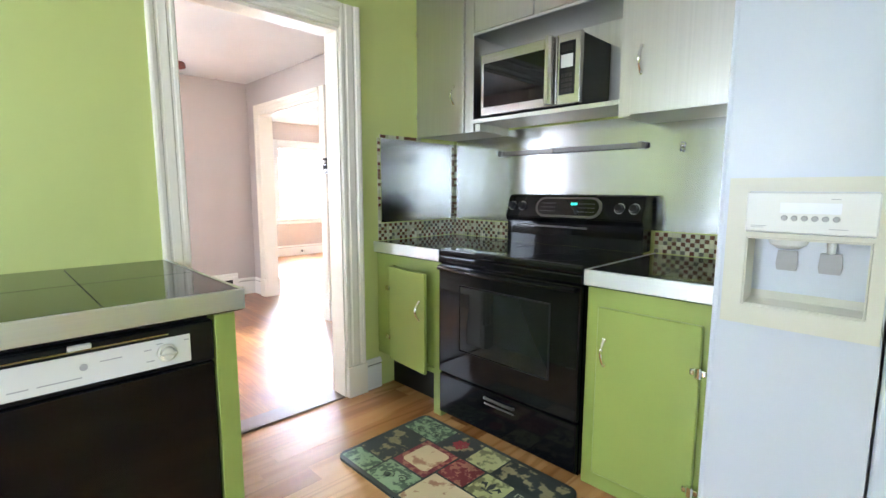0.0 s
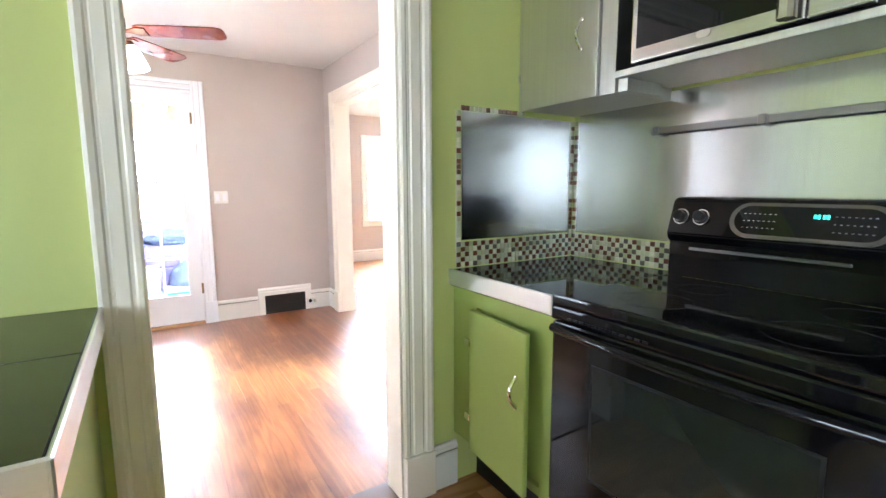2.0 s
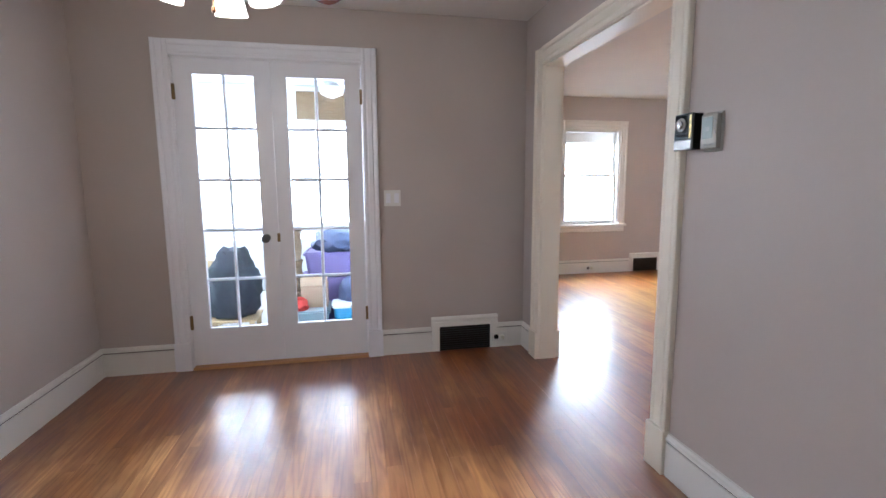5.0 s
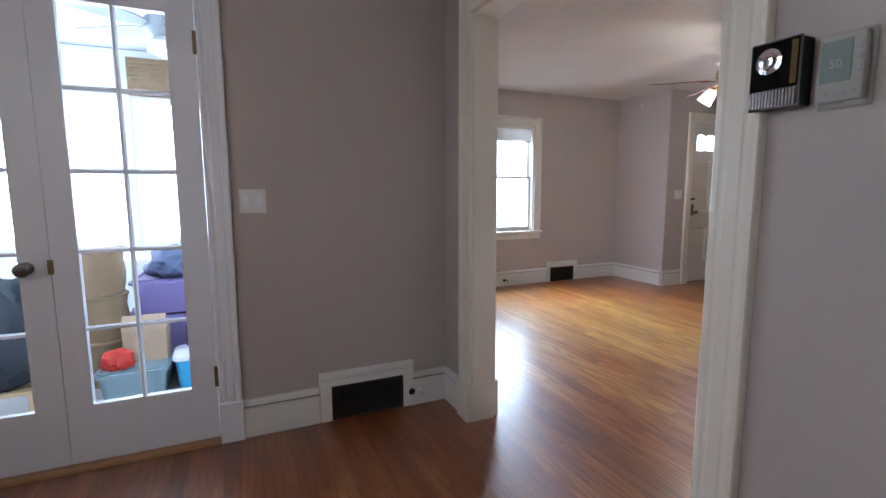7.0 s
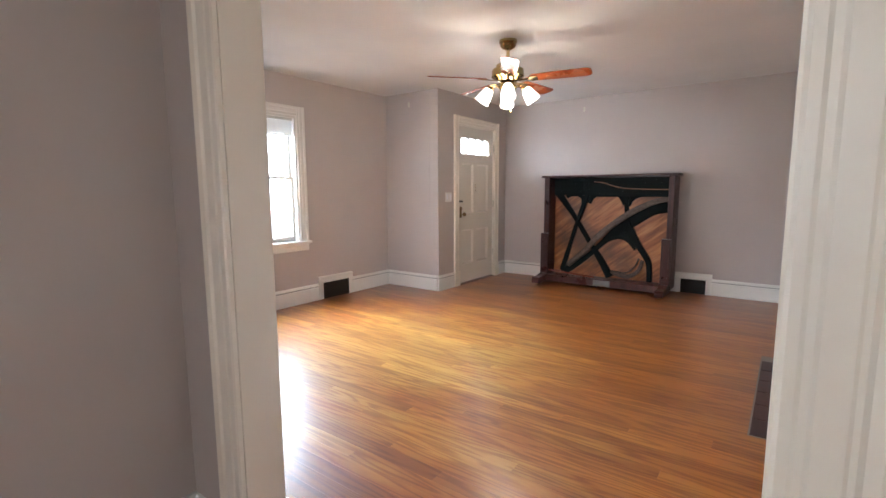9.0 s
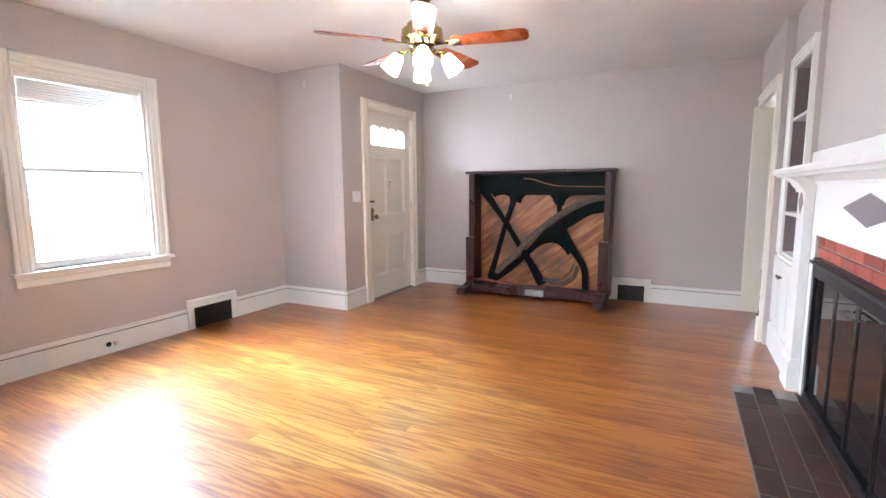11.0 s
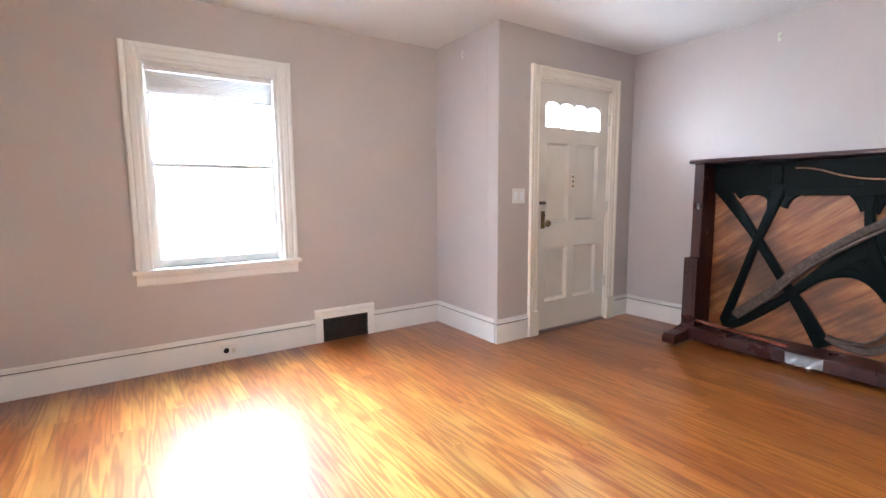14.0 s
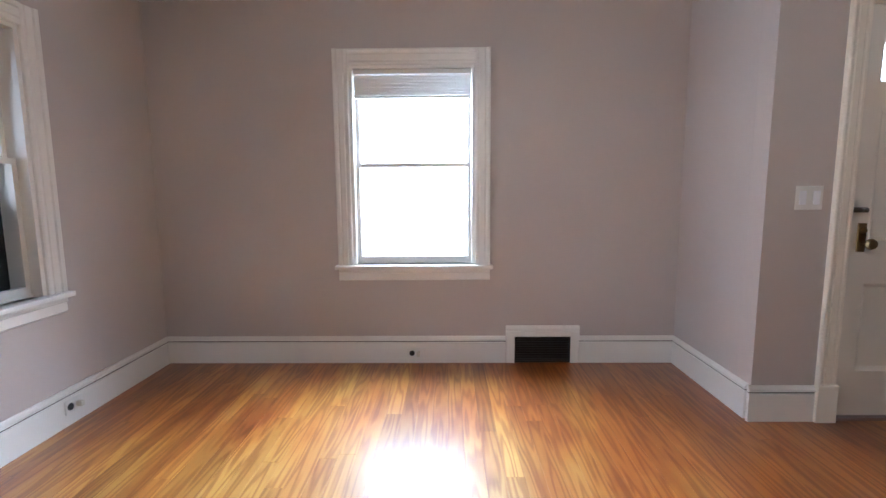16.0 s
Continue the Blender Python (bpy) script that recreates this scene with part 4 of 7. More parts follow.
for q in ((-1.893, -1.885, 0.422, 0.765), (-1.368, -1.360, 0.422, 0.765), (-1.885, -1.368, 0.422, 0.43), (-1.885, -1.368, 0.757, 0.765)):
    box(wf, q[0], q[1], SF - 0.0145, SF - 0.012, q[2], q[3])
part("window_border", wf, BLACKPL, od)
hp = [(SX0 + 0.02 + (SX1 - SX0 - 0.04) * i / 14, SF - 0.03 - 0.03 * math.sin(math.pi * i / 14), 0.842) for i in range(15)]
part("oven_handle", tube(bmesh.new(), hp, 0.013, 12), BLACK, od, "black oven door handle", smooth=True)
for x in (SX0 + 0.03, SX1 - 0.03):
    part("handle_post", bx(x - 0.012, x + 0.012, SF - 0.036, SF - 0.01, 0.83, 0.854, bevel=0.004), BLACK, od)
for i in range(12):
    part("vent_slot", bx(-1.98 + i * 0.022, -1.966 + i * 0.022, SF - 0.018, SF - 0.0155, 0.873, 0.879), BLACKPL, st)
dr = part("drawer", bx(SX0 + 0.003, SX1 - 0.003, SF - 0.008, SF + 0.02, 0.045, 0.266, bevel=0.008, seg=2), BLACK, st, "black storage drawer")
hh = tube(bmesh.new(), [(-1.72, SF - 0.010, 0.228), (-1.715, SF - 0.018, 0.228), (-1.60, SF - 0.02, 0.228), (-1.545, SF - 0.018, 0.228), (-1.54, SF - 0.010, 0.228)], 0.007, 8)
tube(hh, [(-1.72, SF - 0.010, 0.2), (-1.715, SF - 0.014, 0.2), (-1.545, SF - 0.014, 0.2), (-1.54, SF - 0.010, 0.2)], 0.004, 8)
part("drawer_handle", hh, NICKEL, dr, "dark metal drawer pull", smooth=True)
bg = prism(bmesh.new(), [(3.60, 0.938), (3.60, 1.06), (3.585, 1.07), (3.578, 1.09), (3.615, 1.205), (3.635, 1.216), (3.70, 1.216), (3.70, 0.938)], SX0 + 0.004, SX1 - 0.004, "x")
bmesh.ops.bevel(bg, geom=[e for e in bg.edges], offset=0.004, segments=2, affect="EDGES")
back = part("backguard", bg, BLACK, st, "black control backguard", smooth=True)
# control fascia, tilted
def on_panel(x, z):
    return pose(x, 3.595 + (z - 1.147) * 0.322, z, 90 - 17.8, 0, 0)
for x in (SX0 + 0.045, SX0 + 0.115, SX1 - 0.125, SX1 - 0.05):
    part("knob", lathe(bmesh.new(), [(0.024, 0), (0.024, 0.004), (0.019, 0.008), (0.017, 0.026), (0.012, 0.029)], n=22), BLACKPL, back, "black control knob", on_panel(x, 1.15), smooth=True)
    part("knob_ring", lathe(bmesh.new(), [(0.0275, 0), (0.0275, 0.002), (0.0245, 0.002)], n=26), CHROME, back, m=on_panel(x, 1.15))
def stadium(w, h, n=12):
    r = h / 2
    return [(w / 2 - r + r * math.cos(a), r * math.sin(a)) for a in [math.pi * (-0.5 + i / n) for i in range(n + 1)]] + [(-w / 2 + r + r * math.cos(a), r * math.sin(a)) for a in [math.pi * (0.5 + i / n) for i in range(n + 1)]]
part("bezel", prism(bmesh.new(), stadium(0.40, 0.112), 0.0, 0.006), NICKEL, back, "dark chrome oval bezel", on_panel(-1.635, 1.148))
part("touch_panel", prism(bmesh.new(), stadium(0.37, 0.09), 0.006, 0.008), BLACKGLASS, back, m=on_panel(-1.635, 1.148))
for i in range(4):
    dm = on_panel(-1.635, 1.148)
    part("clock_digit", bx(0.022 + i * 0.009 + (0.003 if i > 1 else 0), 0.0285 + i * 0.009 + (0.003 if i > 1 else 0), 0.012, 0.024, 0.008, 0.0085), LED, back, "glowing green clock digit", dm)
for i in range(7):
    for j in range(3):
        for s in (-1, 1):
            part("key_mark", bx(s * 0.115 + (i - 3) * 0.014 - 0.003, s * 0.115 + (i - 3) * 0.014 + 0.003, -0.025 + j * 0.022, -0.023 + j * 0.022, 0.008, 0.0083), GREYPL, back, m=on_panel(-1.635, 1.148))
part("vent_lip", bx(SX0 + 0.08, SX1 - 0.3, 3.592, 3.602, 1.035, 1.045, bevel=0.002), NICKEL, back)

# refrigerator
rf = thing("refrigerator", (-0.22, 3.2, 0), "white textured side-by-side refrigerator with an ice and water dispenser", "refrigerator")
part("body", bx(-0.685, 0.215, 2.865, 3.70, 0.03, 1.76, bevel=0.006), FRIDGE, rf)
FD0, FD1 = 2.80, 2.855
fz = bmesh.new()
dx0, dx1, dz0, dz1 = -0.618, -0.365, 0.938, 1.122      # dispenser recess
for a, b, z0, z1 in ((-0.688, dx0, 0.09, 1.765), (dx1, -0.332, 0.09, 1.765), (dx0, dx1, 0.09, dz0), (dx0, dx1, dz1, 1.765)):
    box(fz, a, b, FD0, FD1, z0, z1)
bmesh.ops.remove_doubles(fz, verts=fz.verts, dist=1e-5)
fzo = part("freezer_door", fz, FRIDGE, rf)
part("door_edge", tube(bmesh.new(), [(-0.683, FD0 + 0.006, 0.09), (-0.683, FD0 + 0.006, 1.765)], 0.0085, 12), FRIDGE, fzo, smooth=True)
part("fridge_door", bx(-0.326, 0.218, FD0, FD1, 0.09, 1.765, bevel=0.014, seg=3), FRIDGE, rf)
part("base_grille", bx(-0.68, 0.21, 2.84, 2.865, 0.03, 0.085), GREYPL, rf)
for x, s in ((-0.348, -1), (-0.31, 1)):
    part("door_handle", tube(bmesh.new(), [(x, FD0, 1.28), (x, FD0 - 0.04, 1.30), (x, FD0 - 0.045, 1.5), (x, FD0 - 0.04, 1.68), (x, FD0, 1.70)], 0.012, 10), FRIDGE_CREAM, rf, smooth=True)
fb = bmesh.new()
for a, b, z0, z1 in ((-0.665, dx0, 0.885, 1.275), (dx1, -0.336, 0.885, 1.275), (dx0, dx1, 0.885, dz0), (dx0, dx1, 1.24, 1.275), (dx0, dx1, dz1, dz1 + 0.012)):
    box(fb, a, b, FD0 - 0.016, FD0 - 0.0005, z0, z1, bevel=0.0)
bmesh.ops.remove_doubles(fb, verts=fb.verts, dist=1e-5)
ds = part("dispenser_frame", fb, FRIDGE_CREAM, fzo, "aged cream dispenser surround")
part("dispenser_panel", bx(-0.622, -0.36, FD0 - 0.019, FD0 - 0.005, dz1 + 0.014, 1.238, bevel=0.003), OFFWHITE, fzo, "white dispenser control panel")
part("panel_marking", bx(-0.548, -0.428, FD0 - 0.0196, FD0 - 0.019, 1.186, 1.212, bevel=0.0), DOORWHITE, fzo)
for i in range(6):
    part("button", lathe(bmesh.new(), [(0.0068, 0), (0.0068, 0.003), (0.005, 0.004)], n=14), GREYPL, fzo, "small grey button", pose(-0.538 + i * 0.0205, FD0 - 0.019, 1.174, 90))
for x, z, w in ((-0.592, 1.152, 0.034), (-0.595, 1.148, 0.026), (-0.43, 1.150, 0.036), (-0.44, 1.222, 0.018)):
    part("print_mark", bx(x - w / 2, x + w / 2, FD0 - 0.0195, FD0 - 0.019, z - 0.0008, z + 0.0008), GREYPL, fzo)
rc = bmesh.new()
box(rc, dx0, dx1, 2.895, 2.90, dz0, dz1), box(rc, dx0 + 0.001, dx0 + 0.005, FD0 - 0.014, 2.8945, dz0 + 0.001, dz1 - 0.005), box(rc, dx1 - 0.005, dx1 - 0.001, FD0 - 0.014, 2.8945, dz0 + 0.001, dz1 - 0.005), box(rc, dx0 + 0.001, dx1 - 0.001, FD0 - 0.014, 2.8945, dz1 - 0.005, dz1 - 0.001)
prism(rc, [(FD0 - 0.01, dz0), (FD0 - 0.01, dz0 + 0.004), (2.85, dz0 + 0.012), (2.88, dz0 + 0.05), (2.8945, dz0 + 0.10), (2.8945, dz0)], dx0 + 0.006, dx1 - 0.006, "x")
part("recess", rc, FRIDGE_CREAM, fzo, "cream dispenser recess")
for x in (-0.535, -0.445):
    part("paddle", prism(bmesh.new(), [(x - 0.021, 1.032), (x + 0.021, 1.032), (x + 0.024, 1.048), (x + 0.021, 1.084), (x - 0.021, 1.084), (x - 0.024, 1.048)], 2.848, 2.86, "y"), GREYPL, fzo, "grey dispenser paddle")
part("ice_chute", lathe(bmesh.new(), [(0.046, 1.118), (0.040, 1.102), (0.024, 1.092)], (-0.535, 2.845, 0), 20), OFFWHITE, fzo, smooth=True)
part("water_spout", lathe(bmesh.new(), [(0.010, 1.118), (0.008, 1.084)], (-0.445, 2.845, 0), 12), OFFWHITE, fzo)

# wall cabinets clad in brushed sheet
UY = 3.40
UZ = 1.575
c = thing("wall_cabinet", (-2.38, 3.56, UZ), "wall cabinet faced with brushed metal sheet", "cabinet", "metal wall cabinets")
part("body", bx(-2.617, -2.145, UY, 3.727, UZ, 2.435), STEEL_CAB, c)
part("stile", bx(-2.205, -2.145, UY - 0.004, UY, UZ - 0.003, 2.435), STEEL_CAB, c)
dr = part("door", bx(-2.614, -2.212, UY - 0.02, UY, UZ - 0.006, 2.425, bevel=0.002), STEEL_CAB, c)
bar_handle(-2.285, 1.745, 1.845, UY - 0.02, dr)
for z in (1.70, 2.2):
    part("hinge", lathe(bmesh.new(), [(0.006, -0.015), (0.006, 0.015)], (-2.606, UY - 0.026, z), 10), CHROME, dr)
c = thing("wall_cabinet", (-1.02, 3.56, UZ - 0.01), "wall cabinet faced with brushed metal sheet beside the refrigerator", "cabinet", "metal wall cabinets")
part("body", bx(-1.275, -0.80, UY, 3.727, UZ - 0.008, 2.435), STEEL_CAB, c)
part("stile", bx(-1.278, -1.225, UY - 0.006, UY, UZ - 0.012, 2.435), STEEL_CAB, c)
dr = part("door", bx(-1.222, -0.812, UY - 0.022, UY, UZ - 0.008, 2.425, bevel=0.002), STEEL_CAB, c)
bar_handle(-1.18, 1.735, 1.845, UY - 0.022, dr)
part("hinge", bx(-0.835, -0.80, UY - 0.03, UY - 0.02, 1.77, 1.80, bevel=0.003), CHROME, dr)
sh = thing("microwave_shelf", (-1.71, 3.56, UZ), "open brushed metal shelf niche between the wall cabinets", "shelf")
part("bottom_shelf", bx(-2.142, -1.279, UY - 0.01, 3.704, 1.618, 1.641, bevel=0.002), STEEL_CAB, sh)
part("valance", bx(-2.142, -2.105, UY + 0.01, 3.60, UZ, 1.616), STEEL_CAB, sh)
part("top_cabinet", bx(-2.142, -1.279, UY - 0.004, 3.727, 2.095, 2.435), STEEL_CAB, sh)
part("top_edge", bx(-2.142, -1.279, UY - 0.016, UY - 0.004, 2.095, 2.108), ALU, sh)
part("back_panel", bx(-2.142, -1.279, 3.705, 3.727, 1.645, 2.095), STEEL_CAB, sh)
for x in (-1.72, -1.40):
    part("top_door", bx(x - 0.40 if x < -1.5 else -1.70, x - 0.02 if x < -1.5 else -1.30, UY - 0.018, UY - 0.004, 2.112, 2.425, bevel=0.002), STEEL_CAB, sh)

# microwave
mw = thing("microwave", (-1.78, 3.52, 1.641), "stainless and black countertop microwave on the metal shelf", "microwave")
MX0, MX1, MY, MZ0, MZ1 = -2.09, -1.475, 3.395, 1.655, 1.985
part("body", bx(MX0 + 0.004, MX1 - 0.002, MY + 0.03, 3.70, MZ0, MZ1 - 0.004, bevel=0.004), BLACKPL, mw)
for x in (MX0 + 0.05, MX1 - 0.05):
    for y in (MY + 0.07, 3.57):
        part("foot", lathe(bmesh.new(), [(0.014, 1.641), (0.016, MZ0)], (x, y, 0), 12), BLACKPL, mw)
dr = part("door", bx(MX0, MX1 - 0.128, MY, MY + 0.03, MZ0, MZ1, bevel=0.005, seg=2), STEEL, mw, "stainless microwave door")
part("door_glass", bx(MX0 + 0.022, MX1 - 0.19, MY - 0.002, MY, MZ0 + 0.042, MZ1 - 0.052, bevel=0.0), BLACKGLASS, dr)
part("control_fascia", bx(MX1 - 0.126, MX1, MY, MY + 0.03, MZ0, MZ1, bevel=0.005, seg=2), STEEL, mw)
kp = part("keypad", bx(MX1 - 0.112, MX1 - 0.028, MY - 0.003, MY, MZ0 + 0.045, MZ1 - 0.04, bevel=0.001), BLACKPL, mw, "black keypad")
part("display", bx(MX1 - 0.10, MX1 - 0.042, MY - 0.0045, MY - 0.003, MZ1 - 0.085, MZ1 - 0.055), SCREEN, kp)
part("label_sticker", bx(MX1 - 0.102, MX1 - 0.038, MY - 0.0045, MY - 0.003, MZ1 - 0.16, MZ1 - 0.10), OFFWHITE, kp, "white paper sticker")
for i in range(3):
    for j in range(4):
        part("key", bx(MX1 - 0.10 + i * 0.021, MX1 - 0.084 + i * 0.021, MY - 0.0045, MY - 0.003, MZ0 + 0.055 + j * 0.024, MZ0 + 0.071 + j * 0.024), SCREEN, kp)
hb = bmesh.new()
prism(hb, [(MX1 - 0.178 + 0.0, MY - 0.012), (MX1 - 0.14, MY - 0.012), (MX1 - 0.14, MY - 0.034), (MX1 - 0.15, MY - 0.044), (MX1 - 0.168, MY - 0.044), (MX1 - 0.178, MY - 0.034)], MZ0 + 0.004, MZ1 - 0.004, "z")
box(hb, MX1 - 0.17, MX1 - 0.148, MY - 0.014, MY + 0.001, MZ0 + 0.01, MZ0 + 0.04), box(hb, MX1 - 0.17, MX1 - 0.148, MY - 0.014, MY + 0.001, MZ1 - 0.04, MZ1 - 0.01)
part("handle", hb, STEEL, dr, "vertical stainless handle")
part("badge", prism(bmesh.new(), stadium(0.042, 0.022), 0, 0.002), CHROME, dr, m=pose(MX0 + 0.24, MY, MZ0 + 0.032, 90))

# metal splash-backs, rail and hook
sp = thing("splashback", (-1.6, KN, 1.05), "brushed metal sheet splashback behind the stove", "splashback")
part("sheet", bx(-2.590, -0.66, KN - 0.004, KN - 0.0005, 1.041, 1.61), STEEL_H, sp)
for x in (-0.98, -0.75):
    for z in (1.30,):
        part("screw", lathe(bmesh.new(), [(0.004, 0), (0.003, 0.002)], n=8), CHROME, sp, m=pose(x, KN - 0.004, z, 90))
sp2 = thing("splashback", (KW, 3.4, 1.05), "brushed metal sheet splashback on the side wall", "splashback")
part("sheet", bx(KW + 0.0005, KW + 0.004, 3.088, 3.700, 1.041, 1.55), STEEL_H, sp2)
for y in (3.12, 3.66):
    part("screw", lathe(bmesh.new(), [(0.004, 0), (0.003, 0.002)], n=8), CHROME, sp2, m=pose(KW + 0.004, y, 1.53, 0, 90, 0))
RAIL = brushed("dark_steel_bar", (0.20, 0.19, 0.18), 0.3, (2.5, 2.5, 200), 0.05)
rl = thing("utensil_rail", (-1.74, KN - 0.03, 1.47), "flat steel utensil rail on the splashback", "rail")
part("rail_bar", bx(-2.203, -1.275, KN - 0.034, KN - 0.028, 1.452, 1.478, bevel=0.002), RAIL, rl)
for x in (-2.18, -1.81, -1.30):
    part("bracket", bx(x - 0.014, x + 0.014, KN - 0.042, KN - 0.004, 1.448, 1.482, bevel=0.003), RAIL, rl)
hk = thing("wall_hook", (-1.11, KN - 0.004, 1.45), "small chrome hook on the splashback", "hook")
part("plate", lathe(bmesh.new(), [(0.014, 0), (0.014, 0.004), (0.01, 0.006)], n=14), CHROME, hk, m=pose(-1.111, KN - 0.004, 1.455, 90))
part("prong", tube(bmesh.new(), [(-1.111, KN - 0.008, 1.455), (-1.111, KN - 0.03, 1.45), (-1.111, KN - 0.034, 1.435), (-1.111, KN - 0.026, 1.425), (-1.111, KN - 0.014, 1.43)], 0.004, 8), CHROME, hk, smooth=True)

# printed kitchen mat: patches, each its own colour
mt = thing("kitchen_mat", (-1.64, 2.71, 0), "printed cushioned kitchen mat with wine and Italian motifs", "mat")
MA, MB, MC, MD = -2.11, -1.17, 2.42, 2.99


def rounded(x0, x1, y0, y1, r, n=6):
    out = []
    for cx, cy, a0 in ((x1 - r, y1 - r, 0), (x0 + r, y1 - r, 90), (x0 + r, y0 + r, 180), (x1 - r, y0 + r, 270)):
        out += [(cx + r * math.cos(radians(a0 + 90 * i / n)), cy + r * math.sin(radians(a0 + 90 * i / n))) for i in range(n + 1)]
    return out


MAT_EDGE = painted("mat_dark_print", (0.035, 0.045, 0.038), 0.5, var=0.3)
mb = prism(bmesh.new(), rounded(MA, MB, MC, MD, 0.045), 0.0, 0.013)
part("pad", mb, MAT_EDGE, mt, "dark cushioned pad")


def motif(name, base, spots, scale=30, thr=0.55):
    k = Mat(name, base, 0.55)
    k.base(k.ramp(k.noise(scale, 5), [(thr - 0.06, base), (thr, spots), (0.9, tuple(c * 0.6 for c in spots))]))
    return k.bump(k.noise(300, 2), 0.1, 0.001).m


SAGE = motif("mat_sage_print", (0.27, 0.38, 0.21), (0.08, 0.13, 0.08), 34)
OLIVE = motif("mat_olive_print", (0.44, 0.44, 0.19), (0.20, 0.20, 0.09), 26)
GRAPE = motif("mat_dark_grape_print", (0.035, 0.045, 0.04), (0.30, 0.26, 0.13), 14, 0.58)
RED = motif("mat_red_print", (0.20, 0.03, 0.035), (0.38, 0.16, 0.10), 40, 0.56)
TANP = motif("mat_tan_print", (0.62, 0.50, 0.29), (0.38, 0.20, 0.11), 16, 0.63)
for x0, x1, y0, y1, mm in ((MA + 0.02, MA + 0.26, MD - 0.17, MD - 0.02, SAGE), (MA + 0.27, MA + 0.44, MD - 0.17, MD - 0.02, GRAPE), (MA + 0.45, MA + 0.60, MD - 0.17, MD - 0.02, OLIVE), (MA + 0.61, MB - 0.02, MD - 0.17, MD - 0.02, GRAPE),
                           (MA + 0.02, MA + 0.20, MC + 0.13, MD - 0.18, GRAPE), (MA + 0.21, MA + 0.42, MC + 0.17, MD - 0.18, RED), (MA + 0.43, MA + 0.58, MD - 0.33, MD - 0.18, RED), (MA + 0.59, MA + 0.74, MD - 0.33, MD - 0.18, OLIVE), (MA + 0.75, MB - 0.02, MD - 0.33, MD - 0.18, MAT_EDGE),
                           (MA + 0.02, MA + 0.20, MC + 0.02, MC + 0.12, SAGE), (MA + 0.21, MA + 0.42, MC + 0.02, MC + 0.16, SAGE), (MA + 0.43, MA + 0.72, MC + 0.02, MD - 0.34, TANP), (MA + 0.73, MB - 0.02, MC + 0.02, MD - 0.34, RED)):
    part("print_patch", prism(bmesh.new(), rounded(x0, x1, y0, y1, 0.006, 2), 0.013, 0.0136), mm, mt)
part("label_print", prism(bmesh.new(), rounded(MA + 0.235, MA + 0.395, MC + 0.20, MD - 0.205, 0.025, 4), 0.0136, 0.0141), TANP, mt)
REDDOT = painted("mat_grape_red", (0.28, 0.025, 0.03), 0.5)
for i in range(26):
    a, rr = i * 2.4, 0.0075 * math.sqrt(i)
    part("grape_dot", lathe(bmesh.new(), [(0.008, 0.0136), (0.008, 0.0140), (0.005, 0.0142)], (MA + 0.355 + rr * math.cos(a), MD - 0.095 + rr * math.sin(a), 0), 8), REDDOT, mt)
def spiral(cx, cy, r, turns=1.6, s=1):
    return [(cx + s * r * (1 - i / 24) * math.cos(i / 24 * turns * math.tau), cy + r * (1 - i / 24) * math.sin(i / 24 * turns * math.tau), 0.0136) for i in range(23)]
for cx, cy, r, s in ((MA + 0.07, MD - 0.07, 0.035, 1), (MA + 0.15, MD - 0.06, 0.03, -1), (MA + 0.20, MD - 0.12, 0.03, 1), (MA + 0.10, MD - 0.13, 0.026, -1), (MA + 0.29, MC + 0.08, 0.03, 1), (MA + 0.36, MC + 0.10, 0.025, -1)):
    part("scroll_print", tube(bmesh.new(), spiral(cx, cy, r, 1.6, s), 0.0022, 5), MAT_EDGE, mt)
# fleur-de-lis on the olive patch
fx, fy = MA + 0.665, MD - 0.255
for pts in ([(fx, fy + 0.05), (fx - 0.014, fy + 0.015), (fx, fy - 0.03), (fx + 0.014, fy + 0.015)], [(fx - 0.01, fy - 0.012), (fx - 0.03, fy + 0.03), (fx - 0.052, fy + 0.018), (fx - 0.045, fy), (fx - 0.036, fy + 0.012)], [(fx + 0.01, fy - 0.012), (fx + 0.036, fy + 0.012), (fx + 0.045, fy), (fx + 0.052, fy + 0.018), (fx + 0.03, fy + 0.03)], [(fx - 0.03, fy - 0.022), (fx - 0.03, fy - 0.014), (fx + 0.03, fy - 0.014), (fx + 0.03, fy - 0.022)]):
    part("lily_print", prism(bmesh.new(), pts, 0.0136, 0.0141), MAT_EDGE, mt)


def lettering(text, x, y, z, size, mat, parent, rx=0, rz=0, name="lettering"):
    cu = bpy.data.curves.new(name, "FONT")
    cu.body, cu.size, cu.extrude = text, size, 0.0003
    tmp = bpy.data.objects.new(name, cu)
    scene.collection.objects.link(tmp)
    me = bpy.data.meshes.new_from_object(tmp.evaluated_get(bpy.context.evaluated_depsgraph_get()))
    bpy.data.objects.remove(tmp)
    b = bmesh.new()
    b.from_mesh(me)
    return part(name, b, mat, parent, m=pose(x, y, z, rx, 0, rz))


CREAMPRINT = painted("mat_pale_lettering", (0.42, 0.42, 0.30), 0.5)
lettering("ITALIA", MA + 0.765, MD - 0.225, 0.0138, 0.042, CREAMPRINT, mt)
lettering("VINO", MA + 0.757, MD - 0.315, 0.0138, 0.075, CREAMPRINT, mt)

